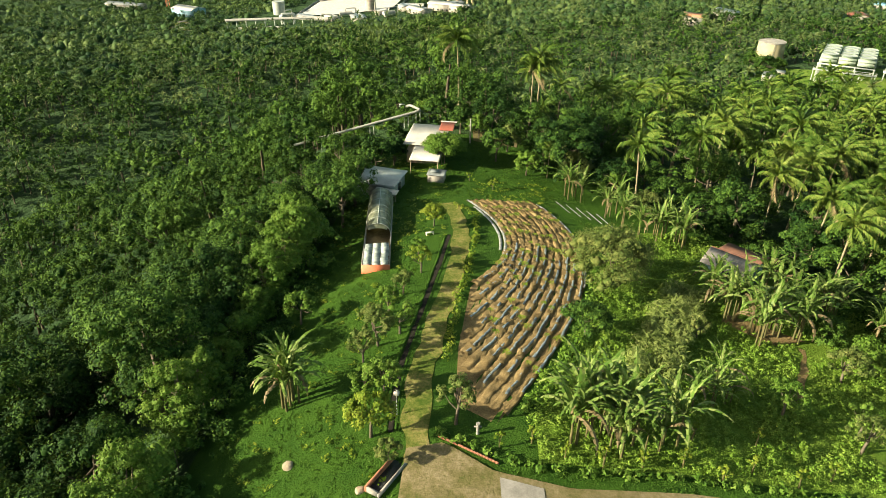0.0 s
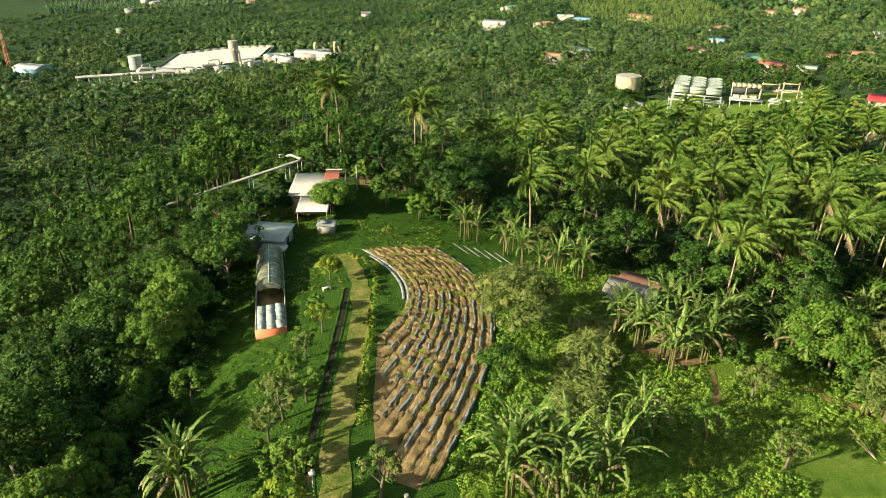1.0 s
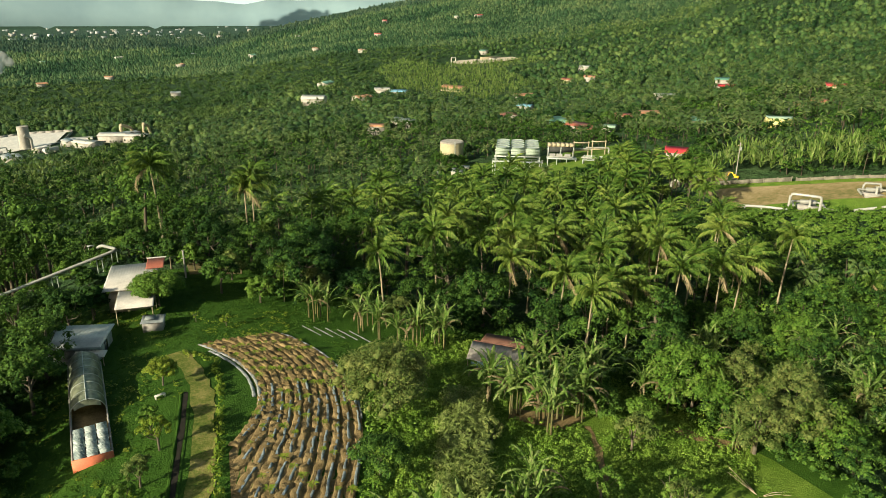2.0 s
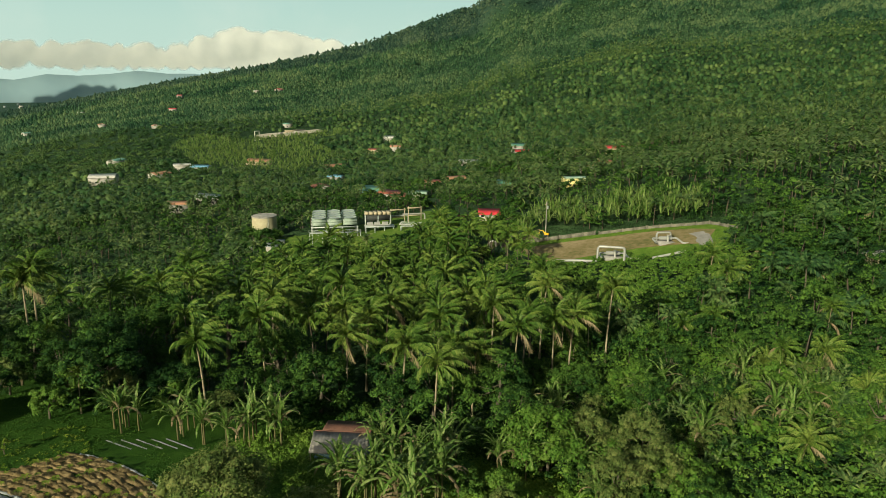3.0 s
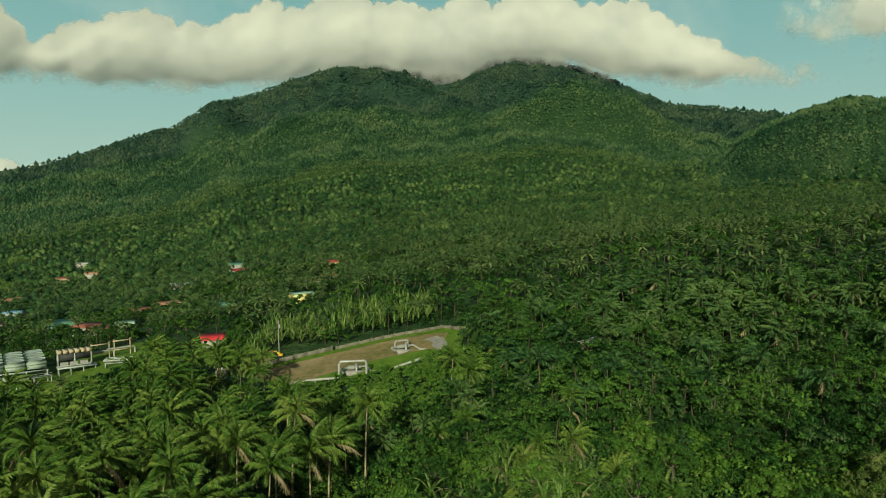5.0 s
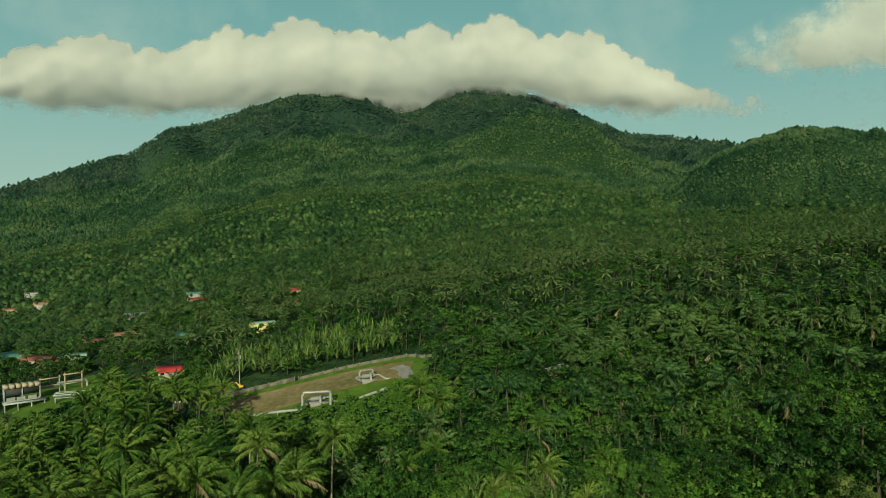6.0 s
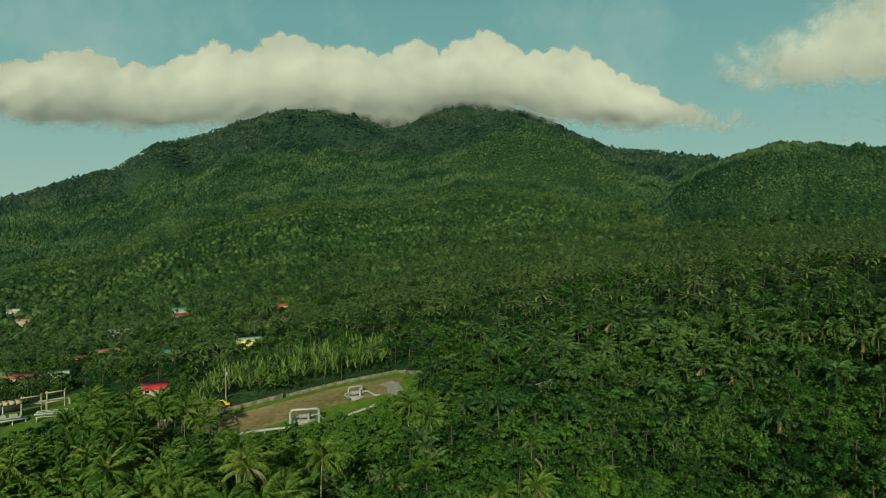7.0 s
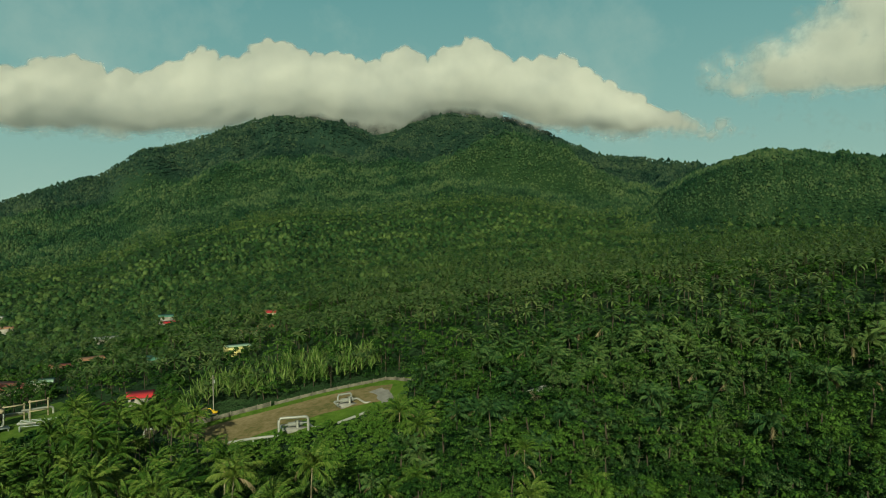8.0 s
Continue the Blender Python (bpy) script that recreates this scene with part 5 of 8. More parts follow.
    # weeds at the top of the field and on the lawn edge
    kinds = [[(*cards(np.random.default_rng(440 + i), np.random.default_rng(i).normal(0, 0.22, (12, 3)) * [1, 1, 0.4] + [0, 0, 0.2], np.tile([0, 0, 1.0], (12, 1)), 0.3, 0.16), 0)] for i in range(3)]
    x = np.concatenate([rng.uniform(4, 16, 50), rng.uniform(-16, 0, 200), rng.uniform(-20, -5, 110)])
    y = np.concatenate([rng.uniform(96.5, 104, 50), rng.uniform(84, 118, 200), rng.uniform(40, 84, 110)])
    scatter("weeds", kinds, [LEAF_BRIGHT], (x, y, rng.uniform(0.6, 1.4, len(x)), rng.uniform(0, 6.28, len(x)), rng.integers(0, 3, len(x))), "small weeds and tufts in the grass", "weeds")
    # banana plantation on the far slope
    kinds = []
    for i in range(4):
        w, lv = banana(500 + i, 4.4, 6, 2, False)
        kinds.append([(v, f, 0) for v, f, _ in lv])
    x, y = rng.uniform(190, 405, 5000), rng.uniform(418, 722, 5000)
    keep = inside(x, y, BANANAS) | (inside(x, y, QUARRY) & (y < 648))
    x2, y2 = rng.uniform(-110, 40, 1800), rng.uniform(330, 440, 1800)
    keep2 = inside(x2, y2, [(-60, 370), (10, 340), (30, 390), (-10, 440), (-60, 430)]) & ~is_open(x2, y2)
    x3, y3 = rng.uniform(140, 186, 700), rng.uniform(106, 160, 700)
    keep3 = inside(x3, y3, [(140, 147), (146, 139), (154, 128), (162, 115), (168, 103), (184, 112), (178, 140), (164, 156), (150, 154)]) & (np.hypot(x3 - 146.2, y3 - 140) > 4.5)
    x, y = np.r_[x[keep], x2[keep2], x3[keep3]], np.r_[y[keep], y2[keep2], y3[keep3]]
    scatter("banana_plantation", kinds, [LEAF_BANANA], (x, y, rng.uniform(0.8, 1.25, len(x)), rng.uniform(0, 6.28, len(x)), rng.integers(0, 4, len(x))), "rows of pale green banana plants on the slope", "bananas")
    # banana thicket below the eastern slope
    kinds = []
    for i in range(4):
        w, lv = banana(510 + i, 3.4, 8, 4, True, 0.35)
        kinds.append([(v, f, 0) for v, f, _ in lv])
    x, y = rng.uniform(60, 165, 1500), rng.uniform(5, 75, 1500)
    keep = inside(x, y, [(112, 22), (118, 44), (134, 52), (150, 44), (158, 26), (150, 10), (126, 10)]) | inside(x, y, [(64, 54), (78, 68), (92, 62), (106, 50), (104, 36), (88, 28), (72, 38)])
    keep &= vnoise(x / 9, y / 9, 41) > -0.1
    x, y = x[keep], y[keep]
    scatter("banana_thicket", kinds, [LEAF_PLANTATION], (x, y, rng.uniform(0.7, 1.1, len(x)), rng.uniform(0, 6.28, len(x)), rng.integers(0, 4, len(x))), "thicket of dark green banana plants below the slope", "bananas")


ground_plants()


# ---- single plants of the farm ----
def banana_plants():
    rng = np.random.default_rng(12)
    kinds = []
    for i in range(5):
        w, lv = banana(i + 3, 4.6 + 0.3 * i, 10)
        kinds.append((make_mesh("stem", w, [STEM]), make_mesh("leaves", lv, [LEAF_BANANA, LEAF_DRY])))
    clumps = ((-15.0, 52.0, 8, 1.3, 1.1), (13.0, 47.1, 8, 1.8, 1.2), (16.1, 46.2, 9, 1.8, 1.25), (19.0, 46.4, 6, 1.6, 1.1), (15.7, 49.5, 5, 1.5, 1.1),
              (37.1, 66.3, 7, 1.8, 1.15), (35.2, 69.5, 6, 1.6, 1.1), (39.9, 66.5, 6, 1.6, 1.1), (42.2, 68.9, 5, 2, 1.0), (33.0, 72.9, 5, 1.6, 1.0),
              (25.8, 52.0, 4, 1.5, 0.85), (28.4, 53.1, 4, 1.5, 0.8), (25.4, 95.4, 7, 2.5, 1.0), (30.5, 90.2, 7, 2.5, 1.0), (34.8, 88.9, 6, 2.0, 1.0),
              (20.1, 100.6, 6, 2.0, 1.0), (43.7, 76.5, 5, 2.0, 1.0), (47.5, 72.2, 6, 2.4, 1.05), (52.8, 66.7, 6, 3.0, 1.0), (59.0, 62.2, 6, 3.0, 1.0), (66.7, 57.4, 6, 3.0, 1.0), (56.1, 54.6, 5, 3, 0.9),
              (75.5, 52.8, 7, 3.5, 1.0), (86.6, 49.5, 7, 3.5, 1.0), (81.6, 64.6, 5, 3.0, 1.0), (68.0, 71.2, 5, 3.0, 1.0), (94.9, 59.5, 6, 3.5, 1.0))
    for cx, cy, n, wide, size in clumps:
        for _ in range(n):
            x, y = cx + rng.normal(0, wide * 0.55), cy + rng.normal(0, wide * 0.55)
            k = int(rng.integers(0, 5))
            ob = thing("banana_plant", plant(x, y), "banana plant with torn pale green leaves in a clump", "banana plant", "banana plants", rng.uniform(0, 360), size * rng.uniform(0.75, 1.15))
            mesh_part("stem", kinds[k][0], ob)
            mesh_part("leaves", kinds[k][1], ob)


banana_plants()


def own_tree(name, x, y, height, spread, clumps, each, size, material, label, seed, category="tree", bark=None, limbs=7, base=0.42):
    wood, crown = broadleaf(seed, height, spread, int(clumps * 1.5), each * 3, size * 0.62, tri=True, wide=0.7, limbs=limbs, base=base)
    ob = thing(name, plant(x, y), label, category)
    part("trunk", wood, bark or BARK, ob, smooth_faces=True)
    part("crown", crown, material, ob)
    return ob


def farm_trees():
    own_tree("broadleaf_tree", 20.6, 74.0, 8.0, 5.2, 84, 34, 0.36, LEAF_OLIVE, "large olive-green tree with fine leaves on the bank", 601, base=0.12)
    own_tree("broadleaf_tree", 56.4, 64.2, 8.5, 5.0, 80, 30, 0.42, LEAF_SHRUB, "dense rounded bright green tree above the bank", 621, base=0.1)
    for i, (x, y, h) in enumerate(((56.1, 53.4, 7.5), (60.6, 52.2, 8.0), (61.5, 61.6, 8.0), (64.5, 56.0, 8.5))):
        own_tree("feathery_tree", x, y, h, h * 0.42, 50, 30, 0.34, LEAF_OLIVE, "light green feathery tree at the edge of the bank", 622 + i, base=0.1)
    for i, (x, y, h, m) in enumerate(((13.5, 108.0, 4.6, LEAF_SHRUB), (17.5, 114.0, 6.0, LEAF_SHRUB), (11.0, 118.5, 5.0, LEAF_OLIVE), (22.0, 108.5, 5.5, LEAF_OLIVE), (27.0, 102.5, 5.0, LEAF_SHRUB), (23.0, 116.0, 7.0, LEAF_SHRUB), (31.5, 97.5, 5.0, LEAF_OLIVE), (6.0, 124.5, 5.0, LEAF_SHRUB))):
        own_tree("fruit_tree", x, y, h, h * 0.45, 36, 24, 0.4, m, "leafy light green fruit tree round the farm yard", 680 + i, base=0.15)
    own_tree("young_tree", 43.4, 58.6, 4.6, 2.2, 22, 20, 0.34, LEAF_OLIVE, "thin yellowing tree on the green bank", 627)
    own_tree("young_tree", 40.4, 49.8, 4.2, 1.6, 12, 18, 0.32, LEAF_SHRUB, "small tree with a pale trunk on the grass", 628)
    own_tree("bush", 48.0, 62.5, 3.4, 2.6, 30, 24, 0.36, LEAF_SHRUB, "broad green bush above the earth path", 629, "shrub", base=0.05)
    own_tree("bush", 45.0, 66.5, 3.6, 2.6, 30, 24, 0.36, LEAF_WOOD, "dark green bush beside the banana plants", 619, "shrub", base=0.05)
    own_tree("round_tree", -1.7, 87.2, 3.4, 1.7, 34, 30, 0.28, LEAF_BRIGHT, "small round dense yellow-green tree on the lawn", 602)
    own_tree("young_tree", -3.0, 74.4, 4.0, 1.6, 16, 20, 0.32, LEAF_BRIGHT, "young light green tree beside the footpath", 603)
    own_tree("young_tree", -4.9, 61.6, 4.2, 1.7, 15, 20, 0.34, LEAF_SHRUB, "young green tree beside the stone step", 604)
    own_tree("young_tree", -7.1, 59.6, 4.8, 1.8, 16, 22, 0.34, LEAF_OLIVE, "young grey-green tree on the lawn", 605)
    own_tree("young_tree", -6.5, 45.9, 5.2, 2.2, 24, 24, 0.40, LEAF_BRIGHT, "leafy light green tree near the dirt road", 606)
    own_tree("young_tree", -5.8, 51.2, 4.6, 1.9, 20, 22, 0.36, LEAF_SHRUB, "leafy green tree beside the stone step", 607)
    own_tree("young_tree", 1.2, 47.4, 5.6, 1.7, 18, 20, 0.32, LEAF_OLIVE, "slender tree with thin yellowing leaves", 608)
    for i, (x, y, h) in enumerate(((-8.4, 56.8, 4.0), (-6.4, 65.6, 3.6), (-5.0, 69.4, 3.2), (-7.6, 51.6, 3.8), (-7.9, 62.6, 3.4), (-3.6, 78.6, 2.8), (-4.6, 42.6, 2.6))):
        own_tree("young_tree", x, y, h, h * 0.42, 18, 20, 0.30, LEAF_SHRUB if i % 2 else LEAF_OLIVE, "slender young tree in the row beside the drain", 640 + i)
    for i, (x, y, h) in enumerate(((-27.2, 36.5, 10.0), (-26.8, 41.0, 9.5), (-26.4, 52.0, 10.0), (-25.4, 55.5, 8.0), (-24.6, 60.6, 5.5), (-23.0, 68.4, 6.5), (-22.4, 73.6, 9.5), (-21.6, 78.4, 10.5), (-21.4, 86.5, 10.5))):
        own_tree("broadleaf_tree", x, y, h, 1.0 + h * 0.22, 44, 30, 0.34, LEAF_SHRUB, "green tree overgrown with creepers in the tall hedge", 650 + i, base=0.1)
    for i, (x, y, h) in enumerate(((-8.0, 135.0, 3.6), (-13.0, 134.0, 3.2), (-18.5, 133.0, 3.0), (-10.0, 127.0, 2.6), (-15.5, 126.0, 2.6), (-21.0, 124.5, 3.0), (-6.0, 127.5, 2.2), (-3.6, 136.5, 4.4), (-19.0, 120.0, 3.0), (-13.0, 121.5, 2.6))):
        own_tree("bush", x, y, h, h * 0.75, 30, 26, 0.36, LEAF_SHRUB if i % 3 else LEAF_WOOD, "leafy green bush growing beside the steam pipe", 780 + i, "shrub", base=0.0)
    own_tree("dark_shrub", 15.7, 62.2, 4.2, 2.7, 34, 30, 0.32, LEAF_WOOD, "dark dense bush with bare grey twigs", 609, "shrub")
    own_tree("young_tree", 39.6, 47.6, 4.8, 1.9, 14, 18, 0.3, LEAF_OLIVE, "small grey-green tree with a pale leaning trunk", 610)
    own_tree("young_tree", 33.8, 51.8, 4.6, 2.1, 18, 20, 0.32, LEAF_SHRUB, "small spreading tree on the bank", 611)
    own_tree("young_tree", 29.1, 64.4, 3.0, 1.3, 12, 16, 0.3, LEAF_OLIVE, "small tree standing in the crop", 612)
    own_tree("young_tree", -17.0, 66.5, 4.5, 2.0, 18, 22, 0.36, LEAF_SHRUB, "small green tree at the edge of the lawn", 613)
    own_tree("broadleaf_tree", -20.0, 82.0, 9.5, 3.8, 46, 32, 0.5, LEAF_SHRUB, "tall lighter green tree at the lawn's edge", 614)
    own_tree("round_tree", -0.4, 111.0, 5.0, 3.4, 80, 34, 0.45, LEAF_SHRUB, "dense rounded tree beside the white roof", 615)
    own_tree("bush", -9.0, 113.5, 3.4, 2.2, 28, 26, 0.36, LEAF_SHRUB, "leafy bush behind the sheds", 616, "shrub")
    own_tree("bush", 7.5, 100.8, 1.8, 0.8, 10, 16, 0.28, LEAF_BRIGHT, "yellow-green bush at the top of the field", 617, "shrub")
    own_tree("bush", 3.8, 103.5, 2.0, 0.6, 8, 14, 0.28, LEAF_BRIGHT, "slim yellow-green bush on the lawn", 618, "shrub")
    for i, (x, y, h) in enumerate(((-12.0, 109.5, 6.5), (-9.2, 112.0, 5.0), (-15.5, 104.5, 6.5), (-16.0, 97.5, 8.0), (-15.4, 91.0, 8.0), (-13.5, 115.5, 5.0), (8.6, 113.0, 6.0), (-1.5, 129.5, 6.5), (2.5, 126.5, 5.0), (104.5, 191.0, 6.0), (101.0, 197.5, 6.5), (108.5, 185.0, 5.0), (112.5, 181.0, 5.0))):
        own_tree("broadleaf_tree", x, y, h, h * 0.42, 40, 26, 0.5, LEAF_WOOD, "dense dark green tree beside the buildings", 660 + i)
    for i, (x, y, h) in enumerate(((143.5, 179.0, 7.5), (147.5, 184.5, 7.0), (149.4, 157.6, 6.5), (138.0, 172.0, 5.5), (163.0, 168.0, 6.0), (113.0, 246.0, 6.5), (110.0, 252.0, 7.0), (117.5, 247.0, 5.0))):
        own_tree("broadleaf_tree", x, y, h, h * 0.6, 40, 26, 0.5, LEAF_WOOD, "broad dark green tree beside the yard", 760 + i, base=0.08)
    rng = np.random.default_rng(44)
    for i, (x, y) in enumerate(((5.1, 44.6), (8.0, 45.3), (10.8, 43.6), (14.0, 42.9), (17.6, 43.3), (21.3, 43.7), (24.5, 42.6), (27.6, 43.8), (31.2, 42.4), (34.8, 43.7), (23.1, 47.1), (29.4, 47.4))):
        own_tree("sapling", x, y, rng.uniform(1.8, 3.0), 0.55, 6, 14, 0.3, LEAF_BRIGHT, "slim sapling with a tuft of yellow-green leaves", 630 + i, "sapling", STEM, 2)


farm_trees()


def tall_palms():
    """The palms that stand out singly."""
    rng = np.random.default_rng(15)
    kinds = []
    for i in range(5):
        wood, crown = palm(700 + i, 11.0 + 0.6 * i, 30, 42, 5.0, fill=1.9)
        kinds.append((make_mesh("trunk", wood, [PALM_BARK]), make_mesh("crown", crown, [LEAF_PALM, LEAF_DRY, STEM])))
    for i, (x, y, s) in enumerate(((58.5, 82.4, 1.0), (61.5, 81.5, 0.85), (41.3, 104.9, 1.0), (18.2, 136.3, 1.05), (68.8, 80.4, 0.9), (77.8, 80.4, 1.0), (81.0, 79.7, 0.95), (57.4, 107.1, 0.95),
                                   (104.0, 73.3, 0.7), (107.0, 70.3, 0.75), (109.0, 72.8, 0.75), (133.1, 84.1, 0.9), (125.9, 77.1, 0.9), (53.7, 165.0, 1.0), (2.3, 139.5, 1.15), (16.8, 135.3, 1.05),
                                   (53.1, 87.0, 0.95), (64.3, 91.4, 1.0), (74.2, 90.3, 0.95), (85.3, 89.3, 1.0), (49.7, 95.7, 0.95), (69.0, 98.8, 1.0), (81.3, 98.8, 0.95), (92.5, 95.6, 1.0), (60.4, 100.7, 1.0))):
        k = i % 5
        ob = thing("coconut_palm", plant(x, y, 6.0 if x > 100 else 0.0), "tall coconut palm with a pale bare trunk and drooping leaves", "palm", "coconut palms", rng.uniform(-40, 40), s)
        mesh_part("trunk", kinds[k][0], ob)
        mesh_part("crown", kinds[k][1], ob)
    for i, (x, y) in enumerate(((91.1, 46.7), (96.5, 42.9), (87.0, 39.7), (101.6, 49.9), (78.0, 43.3), (94.6, 35.9), (106.0, 42.0), (84.2, 55.2), (98.3, 56.7))):
        k = i % 5
        ob = thing("young_palm", plant(x, y, 6.0 + (i % 3)), "young coconut palm with its leaves near the ground", "palm", "young palms", rng.uniform(-40, 40), 0.8)
        mesh_part("trunk", kinds[k][0], ob)
        mesh_part("crown", kinds[k][1], ob)


tall_palms()


# ---- buildings of the farm ----
def hoop_house():
    ob = thing("hoop_house", (-8.95, 75.6, float(ground(-8.95, 80)) + 0.05), "long tunnel house under worn translucent sheeting", "greenhouse", turn=3)
    half, wall, n = 1.75, 0.9, 14
    a = np.linspace(0, math.pi, n)
    prof = np.stack([-half * np.cos(a), np.zeros(n), wall + 1.75 * np.sin(a)], 1)
    y0, y1, rows = 8.6, 20.5, 13
    v = np.concatenate([prof + [0, y, 0.03 * math.sin(i * 2.1)] for i, y in enumerate(np.linspace(y0, y1, rows))])
    i, j = np.meshgrid(np.arange(rows - 1), np.arange(n - 1), indexing="ij")
    f = np.stack([i * n + j, i * n + j + 1, (i + 1) * n + j + 1, (i + 1) * n + j], -1).reshape(-1, 4)
    part("cover", [(v, f)], COVER, ob, "stained grey-green sheeting", True)
    for y in np.linspace(y0 - 0.05, y1 + 0.05, 7):
        part("hoop", [tube(prof * [1.01, 1, 1.01] + [0, y, 0], [0.035] * n, 5)], STEEL, ob)
    part("ridge_pole", [rod((0, y0 - 0.2, 2.7), (0, y1 + 0.2, 2.7), 0.05)], STEEL, ob)
    part("end_flap", [(np.concatenate([prof[3:-3] + [0, y0, 0], prof[3:-3] * [1, 1, 0.55] + [0, y0 - 0.3, 0.55]]), np.array([(k, k + 1, n - 6 + k + 1, n - 6 + k) for k in range(n - 7)]))], COVER, ob)
    part("front_wall", [box(-1.85, 1.85, 0, 0.18, -1.2, 0.95)], ORANGE_WALL, ob, "orange painted front wall")
    part("side_wall", [box(-1.85, -1.68, 0.18, 20.5, -1.2, 0.9)], CONCRETE, ob)
    part("side_wall", [box(1.68, 1.85, 0.18, 20.5, -1.2, 0.9)], CONCRETE, ob)
    part("back_wall", [box(-1.68, 1.68, 20.3, 20.5, -1.2, 2.0)], CONCRETE, ob)
    part("bed_floor", [box(-1.68, 1.68, 0.18, 20.3, -0.9, 0.35)], SOIL, ob)
    base = ob.matrix_basis
    rng = np.random.default_rng(2)
    for r in range(4):
        for c in range(3):
            x, y = -1.1 + c * 1.1, 0.85 + r * 1.35
            crate = thing("storage_crate", base @ Vector((x, y, 0.35)), "stacked blue-grey slatted crate in the tunnel bed", "crate", "crates in the tunnel bed", 3 + rng.normal(0, 3))
            h = rng.uniform(0.75, 1.0)
            part("body", [box(-0.46, 0.46, -0.56, 0.56, 0, h - 0.06)], CRATE, crate)
            for k in range(5):
                part("slat", [box(-0.5, 0.5, -0.54 + k * 0.24, -0.40 + k * 0.24, h - 0.06, h)], CRATE, crate)
            for s in (-1, 1):
                part("rail", [box(s * 0.48 - 0.03, s * 0.48 + 0.03, -0.58, 0.58, h * 0.4, h * 0.55)], CRATE, crate)


hoop_house()


def sheds():
    z = float(ground(-10, 101))
    ob = thing("tool_shed", (-10.6, 101.6, z), "low shed under a pale grey flat metal roof", "shed", turn=-18)
    part("wall", [box(-3.2, 3.2, -2.4, 2.4, -0.6, 2.3)], ZINC_DULL, ob)
    part("roof", [ribbed(-3.6, 3.6, -2.9, 2.9, 2.45, 2.85, 16)], SILVER, ob, "pale sheet metal roof")
    part("fascia", [box(-3.62, 3.62, -2.98, -2.92, 2.1, 2.5)], ZINC_DULL, ob)
    part("lean_to_roof", [ribbed(0.6, 4.4, -4.3, -2.95, 1.75, 2.0, 8)], WHITE_ROOF, ob, "white lean-to roof")
    for x in (0.8, 4.2):
        part("post", [rod((x, -4.2, -0.6), (x, -4.2, 1.72), 0.06)], WOOD, ob)
    part("door", [box(3.2, 3.26, -0.5, 0.5, -0.1, 1.9)], GLASS_DARK, ob)

    z = float(ground(-3, 113))
    ob = thing("farm_house", (-3.9, 113.2, z), "open farm house with a white sheet roof and a red end", "house", turn=-8)
    part("wall", [box(-2.8, 2.8, -2.0, 8.0, 0, 2.4)], WALL_TAN, ob)
    part("roof", [ribbed(-3.6, 3.4, -1.5, 8.6, 3.1, 3.4, 18)], WHITE_ROOF, ob, "white sheet metal roof")
    part("porch_roof", [ribbed(-1.4, 3.6, -7.0, -1.6, 2.5, 3.0, 12)], WHITE_ROOF, ob, "bright white porch roof")
    part("red_roof", [ribbed(1.6, 4.2, 5.6, 9.4, 3.5, 3.75, 7)], BRICK_ROOF, ob, "red roof sheet")
    part("ridge_cap", [rod((1.5, 9.5, 3.85), (4.4, 9.5, 3.85), 0.12)], WHITE_ROOF, ob)
    for x, y in ((-1.2, -6.8), (3.4, -6.8), (-1.2, -2.2), (3.4, -2.2)):
        part("post", [rod((x, y, 0), (x, y, 2.6), 0.07)], WOOD, ob)
    for y in (0.5, 4.0):
        part("window", [box(2.8, 2.86, y, y + 1.2, 1.0, 1.9)], GLASS_DARK, ob)
    part("door", [box(-0.5, 0.5, -2.06, -2.0, 0, 2.0)], WOOD, ob)

    z = float(ground(0, 103.5))
    ob = thing("low_shed", (-1.6, 103.6, z), "small grey shed of concrete blocks beside the porch", "shed", turn=-12)
    part("wall", [box(-1.3, 1.3, -1.0, 1.0, -0.2, 1.3)], CONCRETE, ob)
    part("roof", [ribbed(-1.5, 1.5, -1.2, 1.2, 1.35, 1.5, 7)], ZINC_DULL, ob)
    part("lid", [box(-1.0, 0.3, -0.6, 0.5, 1.58, 1.7)], ZINC_DULL, ob)

    z = float(ground(39.6, 81.4))
    ob = thing("rusty_hut", (39.6, 81.4, z), "hut with a rusty brown roof and silver sheeting among bananas", "hut", turn=-45)
    part("wall", [box(-3.1, 3.1, -2.3, 2.2, -0.4, 2.2)], WALL_BLUE, ob, "weathered blue board wall")
    part("back_roof", [ribbed(-2.6, 3.4, 3.3, 0.06, 2.95, 3.25, 15)], RUST, ob, "rusty brown sheet roof")
    part("front_roof", [ribbed(-3.6, 3.4, -2.9, -0.06, 1.9, 3.2, 17)], OLD_SHEET, ob, "silver sheet roof")
    part("ridge_cap", [rod((-3.4, 0, 3.27), (3.4, 0, 3.27), 0.07)], RUST, ob)
    for x in (-3.4, 0.0, 3.2):
        part("post", [rod((x, -2.75, -0.4), (x, -2.75, 2.0), 0.07)], WOOD, ob)
    part("door", [box(-0.5, 0.4, -2.36, -2.3, -0.2, 1.7)], GLASS_DARK, ob)


sheds()


